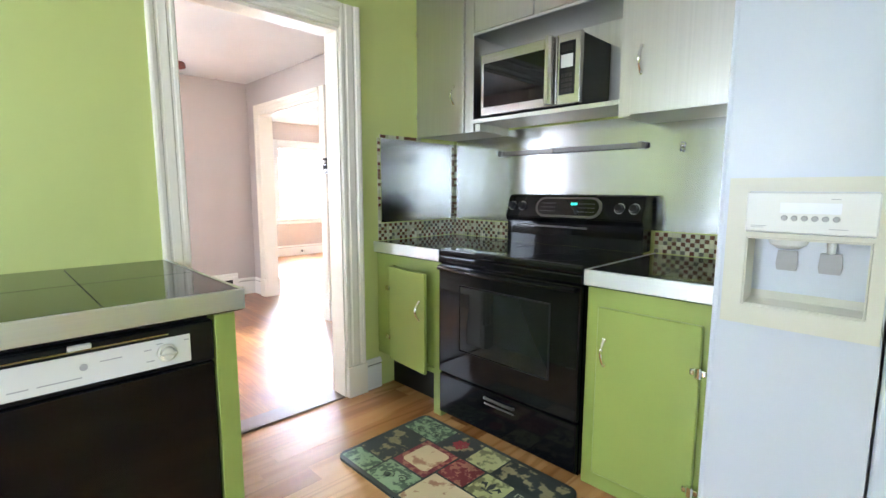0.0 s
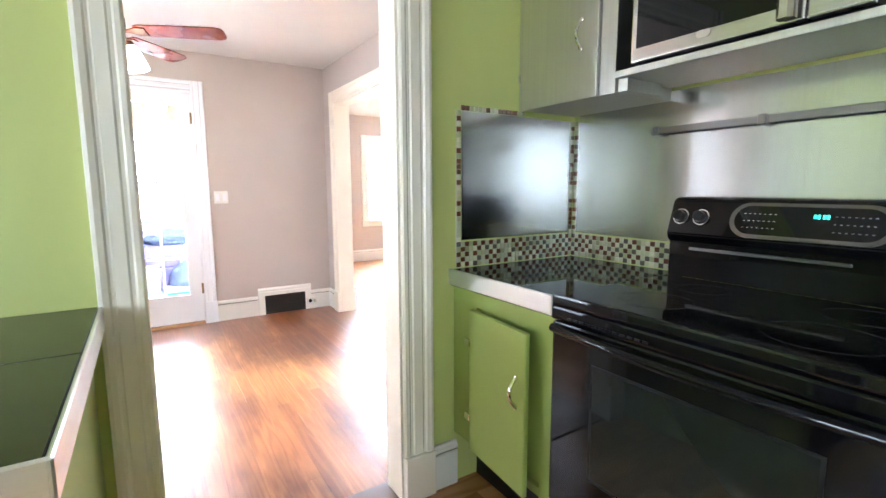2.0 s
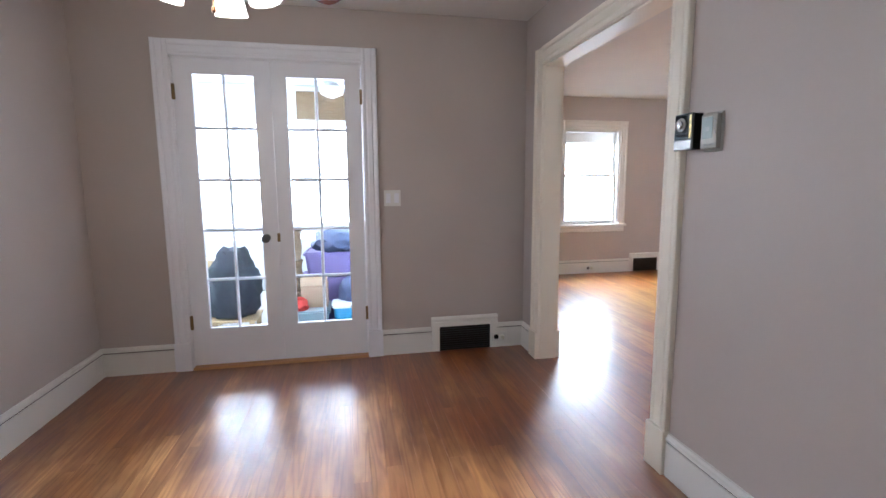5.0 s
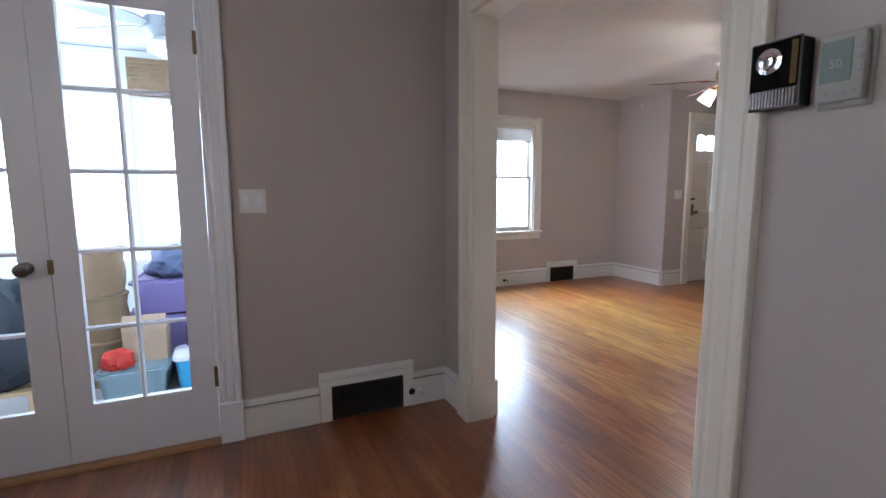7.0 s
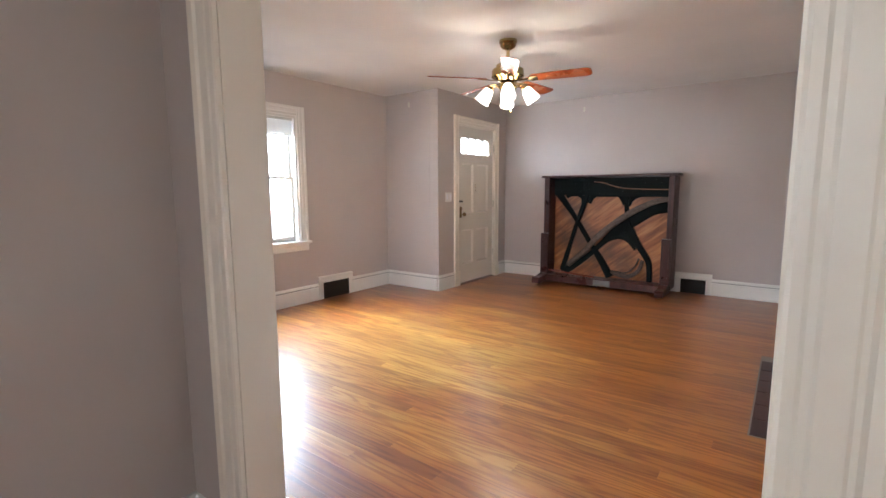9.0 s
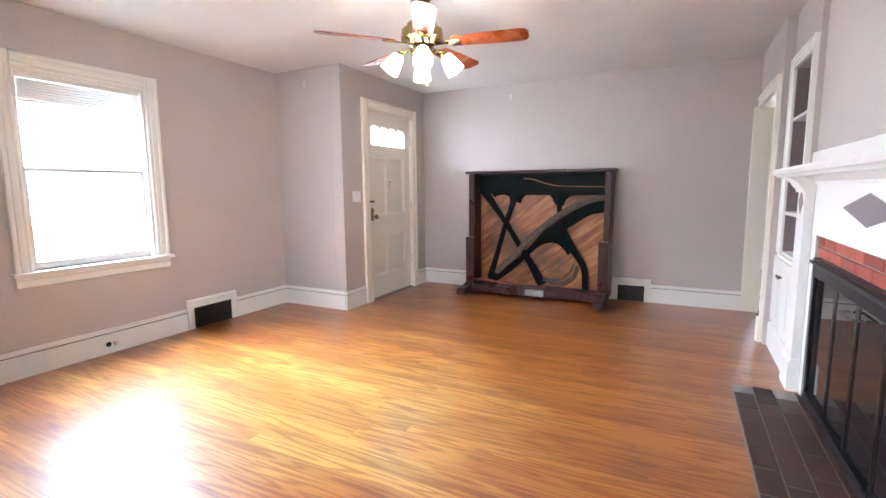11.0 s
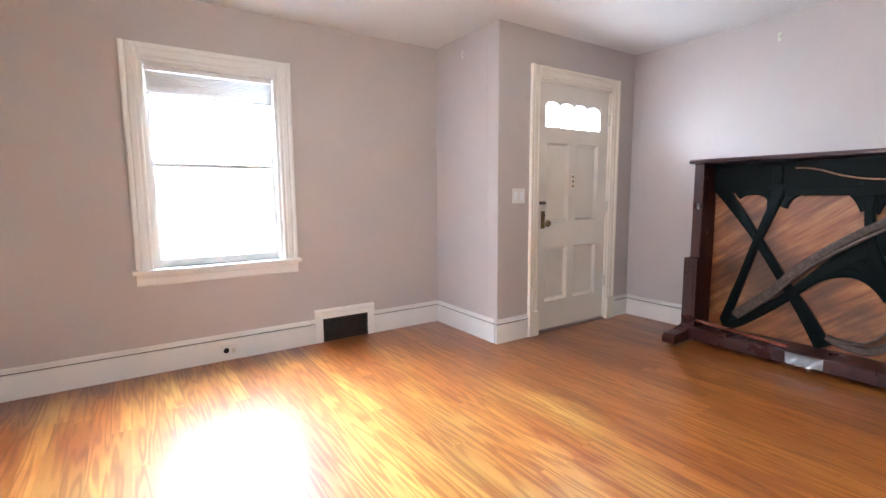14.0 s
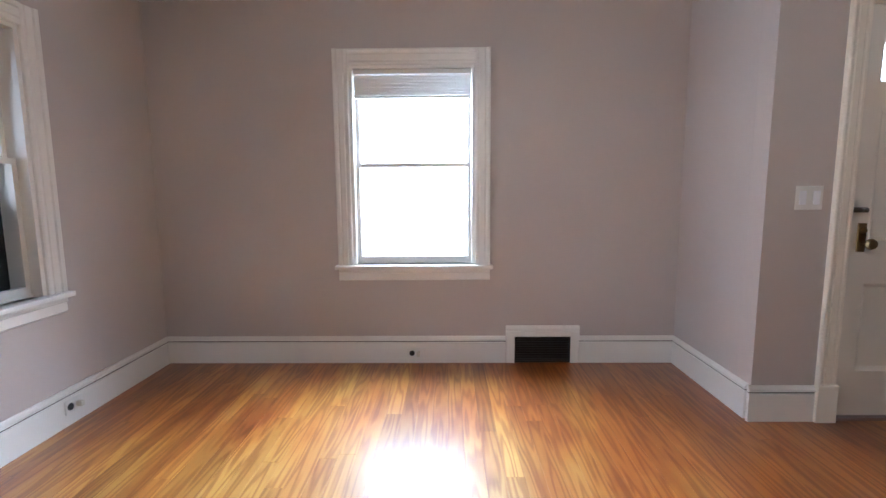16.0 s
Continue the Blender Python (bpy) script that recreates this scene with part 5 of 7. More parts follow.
# ---- dining room ----
bx0 = thing("old_thermostat", (-4.10, DN - 0.02, 1.45), "black and silver boxed dial thermostat on the wall", "thermostat")
M_T = face_to(0, DN, 0, NORTH)
part("case", bx(-4.148, -4.050, -0.042, 0, 1.386, 1.522, bevel=0.003), BLACKPL, bx0, m=M_T)
part("bright_rim", bx(-4.150, -4.048, -0.046, -0.042, 1.384, 1.524, bevel=0.002), NICKEL, bx0, m=M_T)
part("face_plate", bx(-4.146, -4.052, -0.048, -0.046, 1.425, 1.520), BLACKGLASS, bx0, m=M_T)
part("scale_strip", bx(-4.066, -4.054, -0.049, -0.048, 1.43, 1.515), BRASS, bx0, m=M_T)
part("dial", lathe(bmesh.new(), [(0.026, 0), (0.026, 0.004), (0.018, 0.006), (0.017, 0.016), (0.012, 0.018)], n=28), CHROME, bx0, "silver dial", M_T @ pose(-4.108, -0.048, 1.482, 90), smooth=True)
for i in range(14):
    part("louvre", bx(-4.145 + i * 0.0067, -4.141 + i * 0.0067, -0.050, -0.046, 1.389, 1.422), STEEL, bx0, m=M_T)
DULL = painted("aged_white_plastic", (0.42, 0.41, 0.36), 0.4, var=0.02, bump=0)
t2 = thing("thermostat", (-3.98, DN - 0.01, 1.44), "white digital thermostat on a wall plate", "thermostat")
part("wall_plate", bx(-4.036, -3.945, -0.008, 0, 1.372, 1.516, bevel=0.004), DULL, t2, m=M_T)
part("case", bx(-4.030, -3.951, -0.028, -0.008, 1.384, 1.508, bevel=0.006, seg=2), DULL, t2, m=M_T)
LCD = glossy("grey_green_display", (0.27, 0.33, 0.30), 0.12)
part("display", bx(-4.022, -3.971, -0.0295, -0.028, 1.420, 1.497), LCD, t2, m=M_T)
for z in (1.44, 1.46, 1.48):
    part("button", bx(-3.964, -3.955, -0.0305, -0.028, z - 0.006, z + 0.006, bevel=0.002), GREYPL, t2, m=M_T)
for i in range(4):
    part("button", bx(-4.018 + i * 0.016, -4.007 + i * 0.016, -0.0305, -0.028, 1.394, 1.402, bevel=0.002), GREYPL, t2, m=M_T)
lettering("50", -4.008, DN - 0.0297, 1.447, 0.022, GREYPL, t2, rx=90, name="temperature_reading")


def ceiling_fan(name, x, y, zb, spin, metal, blade_mat, label, shade_h, drop, n_shades=4, radius=0.66, watts=33.0):
    """A five-blade fan with a downrod, motor housing and a kit of frosted glass shades."""
    t = thing(name, (x, y, H), label, "ceiling fan")
    part("canopy", lathe(bmesh.new(), [(0.072, H - 0.001), (0.072, H - 0.02), (0.060, H - 0.035), (0.066, H - 0.042), (0.05, H - 0.06), (0.022, H - 0.075)], (x, y, 0)), metal, t, smooth=True)
    part("downrod", lathe(bmesh.new(), [(0.014, H - 0.075), (0.014, zb + 0.16), (0.03, zb + 0.15), (0.03, zb + 0.13)], (x, y, 0), 16), metal, t, smooth=True)
    part("motor", lathe(bmesh.new(), [(0.03, zb + 0.145), (0.085, zb + 0.13), (0.095, zb + 0.12), (0.095, zb + 0.10), (0.128, zb + 0.085), (0.132, zb + 0.03), (0.10, zb + 0.015), (0.085, zb), (0.06, zb - 0.012)], (x, y, 0), 32), metal, t, smooth=True)
    part("light_hub", lathe(bmesh.new(), [(0.05, zb - 0.012), (0.07, zb - 0.03), (0.072, zb - 0.06), (0.045, zb - 0.09), (0.02, zb - 0.1), (0.012, zb - 0.115)], (x, y, 0), 28), metal, t, smooth=True)
    for k in range(5):
        a = radians(spin + 72 * k)
        m = pose(x, y, zb, 0, 0, math.degrees(a)) @ pose(0, 0, 0, -12, 0, 0)
        ir = bmesh.new()
        prism(ir, [(0.085, -0.016), (0.15, -0.010), (0.20, -0.04), (0.245, -0.035), (0.245, 0.035), (0.20, 0.04), (0.15, 0.010), (0.085, 0.016)], -0.004, 0.004)
        br = part("blade_iron", ir, metal, t, m=m)
        pts = [(0.19, -0.045), (0.215, -0.055), (0.40, -0.063), (radius - 0.04, -0.066), (radius - 0.012, -0.055), (radius, -0.03), (radius, 0.03), (radius - 0.012, 0.055), (radius - 0.04, 0.066), (0.40, 0.063), (0.215, 0.055), (0.19, 0.045)]
        part("blade", prism(bmesh.new(), pts, 0.0045, 0.0105), blade_mat, t, m=m)
    for k in range(n_shades):
        a = radians(spin + 18 + 360 / n_shades * k)
        d = Vector((math.cos(a), math.sin(a), 0))
        c = Vector((x, y, zb - 0.055))
        p1, p2 = c + d * 0.06, c + d * 0.125 + Vector((0, 0, 0.012))
        arm = part("arm", tube(bmesh.new(), [p1, (p1 + p2) / 2 + Vector((0, 0, 0.012)), p2, p2 + d * 0.01 - Vector((0, 0, 0.02))], 0.008, 10), metal, t, smooth=True)
        tilt = Matrix.Translation(p2 + d * 0.012 - Vector((0, 0, 0.012))) @ Matrix.Rotation(radians(-drop), 4, Vector((-math.sin(a), math.cos(a), 0)))
        part("socket", lathe(bmesh.new(), [(0.018, 0.012), (0.026, 0.0), (0.026, -0.02)], n=18, m=tilt), metal, arm, smooth=True)
        s = shade_h
        sh = bmesh.new()
        prof = [(0.024, -0.012), (0.036, -0.02 * s / 0.11), (0.047, -0.5 * s), (0.056, -0.85 * s), (0.060, -1.08 * s), (0.057, -1.08 * s), (0.053, -0.85 * s), (0.044, -0.5 * s), (0.030, -0.03 * s / 0.11), (0.02, -0.016)]
        lathe(sh, prof, n=24, m=tilt)
        part("shade", sh, LAMPGLASS, arm, "lit frosted glass shade", smooth=True)
    for dx in (-0.03, 0.035):
        part("pull_chain", tube(bmesh.new(), [(x + dx, y, zb - 0.08), (x + dx, y, zb - 0.20 - dx)], 0.0018, 6), metal, t)
        part("chain_knob", lathe(bmesh.new(), [(0.003, 0.012), (0.008, 0.004), (0.008, -0.006), (0.003, -0.012)], (x + dx, y, zb - 0.21 - dx), 12), metal, t, smooth=True)
    lamp = new(name + "_bulbs", bpy.data.lights.new(name + "_bulbs", "POINT"))
    lamp.data.energy, lamp.data.color, lamp.data.shadow_soft_size = watts, (1.0, 0.84, 0.64), 0.12
    lamp.location = (x, y, zb - 0.21)
    return t


def veneer(name, dark, mid, light, along, rough=0.25):
    k = Mat(name, mid, rough)
    v = k.place(along)
    k.base(k.ramp(k.noise(2.0, 6, v, 0.65), [(0.28, dark), (0.5, mid), (0.75, light)]))
    k.rough(k.value(k.noise(6), rough * 0.8, rough * 1.4))
    return k.bump(k.noise(8, 4, v), 0.05, 0.001).m


CHERRY = veneer("cherry_veneer", (0.10, 0.012, 0.006), (0.19, 0.03, 0.014), (0.28, 0.06, 0.025), (8, 8, 8))
MAHOG = veneer("mahogany", (0.014, 0.003, 0.002), (0.036, 0.007, 0.005), (0.062, 0.013, 0.008), (14, 14, 1.6), 0.3)
ceiling_fan("ceiling_fan", -4.37, 1.87, 2.12, 67, COPPER, CHERRY, "bronze ceiling fan with cherry blades and four lit glass shades", 0.138, 14, watts=14.0)
ceiling_fan("ceiling_fan", -6.175, 6.418, 2.125, 12, BRASS, veneer("cherry_blade", (0.16, 0.03, 0.010), (0.30, 0.075, 0.022), (0.42, 0.13, 0.04), (8, 8, 8)), "polished brass ceiling fan with cherry blades and lit glass shades", 0.122, 35)

# ---- living room ----
for m, x, z in ((M_LN, -6.52 - JX, 2.29), (M_JS, -8.135 - LW, 2.295)):
    b = thing("wall_bracket", m @ Vector((x, 0, z)), "small yellowed bracket fixed high on the wall", "bracket")
    part("plate", bx(x - 0.012, x + 0.012, -0.005, 0, z - 0.03, z + 0.03, bevel=0.002), FRIDGE_CREAM, b, m=m)
    part("clip", bx(x - 0.008, x + 0.008, -0.016, -0.005, z - 0.012, z + 0.012, bevel=0.003), FRIDGE_CREAM, b, m=m)

# upright piano, stripped: iron plate and soundboard in view
pn = thing("upright_piano", (-6.12, 8.9, 0), "stripped mahogany upright piano with iron plate and soundboard bare", "piano")
PX0, PX1, PF, PB = -6.925, -5.325, 8.83, 9.108
part("side", bx(PX0, PX0 + 0.075, PF, PB, 0.05, 1.398, bevel=0.006), MAHOG, pn)
part("side", bx(PX1 - 0.065, PX1, PF, PB, 0.05, 1.398, bevel=0.006), MAHOG, pn)
part("lid", prism(bmesh.new(), [(PF - 0.028, 1.402), (PF - 0.018, 1.398), (PB, 1.398), (PB, 1.427), (PF - 0.012, 1.427), (PF - 0.026, 1.419)], PX0 - 0.03, PX1 + 0.03, "x"), MAHOG, pn)
part("back_frame", bx(PX0 + 0.075, PX1 - 0.065, PB - 0.05, PB, 0.06, 1.396), MAHOG, pn)
part("bottom_rail", bx(PX0 + 0.02, PX1 - 0.02, PF - 0.13, PF - 0.03, 0.035, 0.125, bevel=0.006), MAHOG, pn)
part("bottom_board", bx(PX0 + 0.075, PX1 - 0.065, PF - 0.03, PB - 0.05, 0.04, 0.10), MAHOG, pn)
for a, b in ((PX0 - 0.005, PX0 + 0.10), (PX1 - 0.10, PX1 + 0.002)):
    lg = bmesh.new()
    box(lg, a, b, PF - 0.075, PF, 0.11, 0.665, bevel=0.006, seg=2)
    box(lg, a + 0.02, b - 0.02, PF - 0.081, PF - 0.075, 0.17, 0.60, bevel=0.004)
    part("front_pilaster", lg, MAHOG, pn, "moulded mahogany pilaster")
    ft = prism(bmesh.new(), [(PF - 0.34, 0.03), (PF - 0.345, 0.075), (PF - 0.32, 0.10), (PF - 0.20, 0.105), (PF - 0.09, 0.13), (PF + 0.02, 0.13), (PF + 0.02, 0.03)], a + 0.006, b - 0.006, "x")
    toe = part("toe_block", ft, MAHOG, pn)
    part("caster", lathe(bmesh.new(), [(0.02, 0.0), (0.024, 0.006), (0.024, 0.026), (0.02, 0.03)], ((a + b) / 2, PF - 0.29, 0), 14), AGED, toe)
    part("caster", lathe(bmesh.new(), [(0.02, 0.0), (0.024, 0.006), (0.024, 0.026), (0.02, 0.04)], ((a + b) / 2, PF + 0.1, 0), 14), AGED, pn)
sbk = Mat("spruce_soundboard", (0.30, 0.14, 0.055), 0.4)
sv = sbk.along((1.3, 1, 14), (0, radians(38), 0))
sf = sbk.noise(1.5, 6, sv, 0.6)
stain = sbk.noise(2.4, 4)
scol = sbk.ramp(sf, [(0.25, (0.08, 0.026, 0.010)), (0.5, (0.28, 0.10, 0.031)), (0.75, (0.50, 0.23, 0.08))])
sbk.base(sbk.mix(sbk.value(stain, 0.0, 0.7, 0.46, 0.66), scol, (0.06, 0.034, 0.02)))
sbk.bump(sf, 0.15, 0.001)
IX0, IX1, IZ0, IZ1 = PX0 + 0.075, PX1 - 0.065, 0.10, 1.385
part("soundboard", bx(IX0, IX1, PB - 0.075, PB - 0.05, IZ0, IZ1), sbk.m, pn, "bare spruce soundboard with diagonal grain")


def q(u, v):
    """A place on the piano's inside: u to the right, v down, both 0 to 1."""
    return (IX0 + u * (IX1 - IX0), IZ1 - v * (IZ1 - IZ0))


def ribbon(pts, widths, y0, y1, n=6):
    """A flat bar of changing width along a smoothed line, standing upright."""
    P = [Vector(q(*p)) for p in pts]
    out, ws = [], []
    for i in range(len(P) - 1):
        p0, p1, p2, p3 = P[max(i - 1, 0)], P[i], P[i + 1], P[min(i + 2, len(P) - 1)]
        for k in range(n):
            s = k / n
            out.append(0.5 * ((2 * p1) + (p2 - p0) * s + (2 * p0 - 5 * p1 + 4 * p2 - p3) * s * s + (3 * p1 - p0 - 3 * p2 + p3) * s ** 3))
            ws.append(widths[i] * (1 - s) + widths[i + 1] * s)
    out.append(P[-1]), ws.append(widths[-1])
    bm, rows = bmesh.new(), []
    for i, p in enumerate(out):
        d = (out[min(i + 1, len(out) - 1)] - out[max(i - 1, 0)]).normalized()
        nrm = Vector((-d.y, d.x)) * ws[i] / 2
        a, b = p + nrm, p - nrm
        a.x, b.x = min(max(a.x, IX0), IX1), min(max(b.x, IX0), IX1)
        c = 0.25
        rows.append([bm.verts.new(v) for v in ((a.x, y1, a.y), (a.x, y0 + 0.006, a.y), (a.x + (b.x - a.x) * c, y0, a.y + (b.y - a.y) * c), (b.x + (a.x - b.x) * c, y0, b.y + (a.y - b.y) * c), (b.x, y0 + 0.006, b.y), (b.x, y1, b.y))])
    for r, s in zip(rows, rows[1:]):
        for k in range(6):
            bm.faces.new((r[k], r[(k + 1) % 6], s[(k + 1) % 6], s[k]))
    bm.faces.new(rows[0]), bm.faces.new(rows[-1][::-1])
    bmesh.ops.recalc_face_normals(bm, faces=bm.faces)
    return bm


IY = PB - 0.075
part("pin_block", bx(IX0, IX1, IY - 0.035, IY, 1.19, IZ1), IRON, pn, "black pin block of the iron plate")
part("plate_bar", bx(IX0 + 0.49, IX1, IY - 0.05, IY - 0.035, 1.15, 1.196, bevel=0.004), IRON, pn)
for pts, w, y in (([(0.0, 0.10), (0.05, 0.17), (0.20, 0.40), (0.36, 0.68), (0.45, 0.83), (0.53, 0.99)], [0.13, 0.09, 0.055, 0.06, 0.085, 0.10], 0.030),
                  ([(0.31, 0.12), (0.29, 0.22), (0.22, 0.45), (0.16, 0.68), (0.09, 0.95)], [0.11, 0.065, 0.05, 0.05, 0.07], 0.034),
                  ([(0.65, 0.13), (0.65, 0.25), (0.67, 0.42), (0.72, 0.58), (0.79, 0.70), (0.85, 0.82), (0.86, 1.0)], [0.13, 0.05, 0.06, 0.09, 0.07, 0.065, 0.06], 0.036),
                  ([(1.0, 0.26), (0.86, 0.30), (0.72, 0.40), (0.58, 0.52), (0.46, 0.64), (0.34, 0.78), (0.18, 0.92), (0.08, 0.98)], [0.17, 0.15, 0.16, 0.13, 0.07, 0.06, 0.09, 0.11], 0.026),
                  ([(0.0, 0.13), (0.5, 0.13), (1.0, 0.12)], [0.10, 0.09, 0.07], 0.028),
                  ([(0.27, 0.25), (0.265, 0.195), (0.22, 0.165), (0.15, 0.165), (0.115, 0.185)], [0.05, 0.05, 0.04, 0.05, 0.06], 0.024),
                  ([(0.325, 0.25), (0.35, 0.19), (0.42, 0.155), (0.54, 0.15), (0.60, 0.18), (0.635, 0.26)], [0.05, 0.055, 0.04, 0.045, 0.06, 0.05], 0.024),
                  ([(0.665, 0.27), (0.69, 0.205), (0.77, 0.165), (0.98, 0.15)], [0.05, 0.06, 0.05, 0.05], 0.024),
                  ([(0.50, 0.615), (0.56, 0.585), (0.63, 0.585), (0.695, 0.63), (0.735, 0.70)], [0.05, 0.06, 0.05, 0.05, 0.03], 0.024),
                  ([(0.58, 0.50), (0.68, 0.57), (0.76, 0.60)], [0.05, 0.12, 0.04], 0.024)):
    part("iron_brace", ribbon(pts, w, IY - y, IY), IRON, pn, "black cast iron plate brace")
WALNUT = veneer("bridge_wood", (0.04, 0.023, 0.015), (0.075, 0.045, 0.03), (0.14, 0.095, 0.065), (20, 20, 20), 0.55)
for pts, w, y in (([(0.99, 0.19), (0.86, 0.23), (0.70, 0.32), (0.55, 0.44), (0.42, 0.57), (0.30, 0.73), (0.14, 0.90)], [0.055] * 7, 0.042),
                  ([(0.99, 0.215), (0.86, 0.255), (0.715, 0.345), (0.565, 0.465), (0.435, 0.59), (0.315, 0.75), (0.16, 0.915)], [0.02] * 7, 0.05),
                  ([(0.80, 0.80), (0.77, 0.90), (0.69, 0.965), (0.60, 0.955), (0.54, 0.93)], [0.04, 0.045, 0.05, 0.05, 0.035], 0.04),
                  ([(0.77, 0.78), (0.74, 0.86), (0.67, 0.93), (0.58, 0.93)], [0.014] * 4, 0.05)):
    part("bridge", ribbon(pts, w, IY - y, IY), WALNUT, pn, "worn wooden string bridge")
part("pressure_bar", ribbon([(0.37, 0.035), (0.45, 0.045), (0.56, 0.085), (0.68, 0.105), (0.98, 0.115)], [0.010] * 5, IY - 0.05, IY - 0.035), COPPER, pn, "thin copper-coloured bar")
part("plate_lug", bx(*[IX0 + 0.405, IX0 + 0.47], IY - 0.052, IY - 0.035, 1.23, 1.36, bevel=0.005), IRON, pn)
rng = random.Random(4)
for k in range(14):
    u, v = rng.uniform(0.05, 0.95), rng.choice((0.02, 0.05, 0.125))
    cx, cz = q(u, v)
    part("bolt", lathe(bmesh.new(), [(0.009, 0), (0.009, 0.006), (0.005, 0.009)], n=8), IRON, pn, m=pose(cx, IY - 0.034, cz, 90))
part("loose_slat", bx(0, 0.62, -0.02, 0.0, 0, 0.022, bevel=0.003), veneer("red_slat", (0.10, 0.02, 0.012), (0.17, 0.045, 0.025), (0.26, 0.08, 0.05), (4, 20, 20)), pn, "loose red-brown wooden slat", pose(IX0 + 0.03, PF - 0.04, 0.165, 0, 4.2, 0))
pd = part("pedal_plate", bx(-6.185, -5.975, PF - 0.136, PF - 0.128, 0.045, 0.118, bevel=0.003), RAIL, pn, "nickel pedal plate")
for i in range(3):
    x = -6.135 + i * 0.055
    part("pedal", prism(bmesh.new(), [(x - 0.011, PF - 0.13), (x - 0.013, PF - 0.20), (x - 0.02, PF - 0.225), (x, PF - 0.236), (x + 0.02, PF - 0.225), (x + 0.013, PF - 0.20), (x + 0.011, PF - 0.13)], 0.058, 0.068), CHROME, pd, "nickel pedal")

# fireplace surround; x in the wall's frame is LN - y
fp = thing("fireplace_mantel", (LE, 6.23, 0), "white painted mantelpiece with diamond inlays", "fireplace")
def ly(y):
    return LN - y
DIAM = painted("mauve_inlay", (0.20, 0.165, 0.165), 0.4)
for y0, y1 in ((5.185, 5.385), (7.075, 7.275)):
    a, b = ly(y1), ly(y0)
    M_P = M_LE if y0 > 7 else M_FP
    part("pilaster", bx(a + 0.008, b - 0.008, -0.045, 0.0, 0.19, 1.23), WHITE, fp, m=M_P)
    part("pilaster_foot", prism(bmesh.new(), [(0, 0), (-0.06, 0), (-0.06, 0.175), (-0.05, 0.185), (-0.045, 0.2), (0, 0.2)], a, b, "x"), WHITE, fp, m=M_P)
    part("capital", prism(bmesh.new(), [(0, 1.19), (-0.055, 1.19), (-0.06, 1.21), (-0.075, 1.225), (-0.09, 1.25), (-0.12, 1.27), (-0.15, 1.28), (0, 1.28)], a - 0.01, b + 0.01, "x"), WHITE, fp, m=M_P)
    c = (a + b) / 2
    part("diamond_inlay", prism(bmesh.new(), [(c - 0.055, 1.13), (c, 1.062), (c + 0.055, 1.13), (c, 1.20)], -0.048, -0.044, "y"), DIAM, fp, "mauve painted diamond inlay", M_P)
a, b = ly(7.075), ly(5.385)
part("frieze", bx(a, b, -0.028, 0, 0.955, 1.28), WHITE, fp, m=M_FP)
part("inner_stile", bx(a, ly(6.98), -0.028, 0, 0, 0.955), WHITE, fp, m=M_FP)
part("stile_foot", prism(bmesh.new(), [(0, 0), (-0.045, 0), (-0.045, 0.175), (-0.036, 0.185), (-0.03, 0.2), (0, 0.2)], ly(5.525), b - 0.001, "x"), WHITE, fp, m=M_FP)
part("inner_stile", bx(ly(5.51), b, -0.028, 0, 0, 0.955), WHITE, fp, m=M_FP)
c = ly(6.20)
part("diamond_inlay", prism(bmesh.new(), [(c - 0.34, 1.125), (c, 1.055), (c + 0.34, 1.125), (c, 1.195)], -0.032, -0.028, "y"), DIAM, fp, "mauve painted diamond inlay", M_FP)
part("bed_moulding", prism(bmesh.new(), [(0, 1.235), (-0.035, 1.235), (-0.04, 1.25), (-0.06, 1.262), (-0.09, 1.28), (0, 1.28)], a, b, "x"), WHITE, fp, m=M_FP)
part("mantel_shelf", prism(bmesh.new(), [(0, 1.28), (-0.165, 1.28), (-0.17, 1.292), (-0.188, 1.297), (-0.195, 1.315), (-0.19, 1.33), (0, 1.333)], ly(7.43), ly(5.02), "x"), WHITE, fp, m=M_FP)
part("upper_board", bx(ly(7.30), ly(5.10), -0.018, 0, 1.333, 1.425, bevel=0.004), WHITE, fp, m=M_FP)
o = thing("wall_outlet", M_FP @ Vector((ly(5.45), -0.02, 1.38)), "white double outlet above the mantel shelf", "outlet")
part("plate", bx(ly(5.51), ly(5.39), -0.024, -0.018, 1.345, 1.415, bevel=0.003), OFFWHITE, o, m=M_FP)
for dx in (-0.022, 0.022):
    part("socket", bx(ly(5.45) + dx - 0.011, ly(5.45) + dx + 0.011, -0.026, -0.024, 1.363, 1.397, bevel=0.003), GREYPL, o, m=M_FP)
# firebox behind the opening
fb = bmesh.new()
box(fb, 2.15, 3.62, 0.50, 0.52, 0, 0.955), box(fb, 2.13, 2.15, 0.02, 0.52, 0, 0.955), box(fb, 3.62, 3.64, 0.02, 0.52, 0, 0.955), box(fb, 2.13, 3.64, 0.151, 0.52, 0.955, 0.975), box(fb, 2.13, 3.64, 0.0, 0.52, -0.013, 0.002)
part("firebox", fb, SCREEN, fp, "sooty black firebox", M_FP)
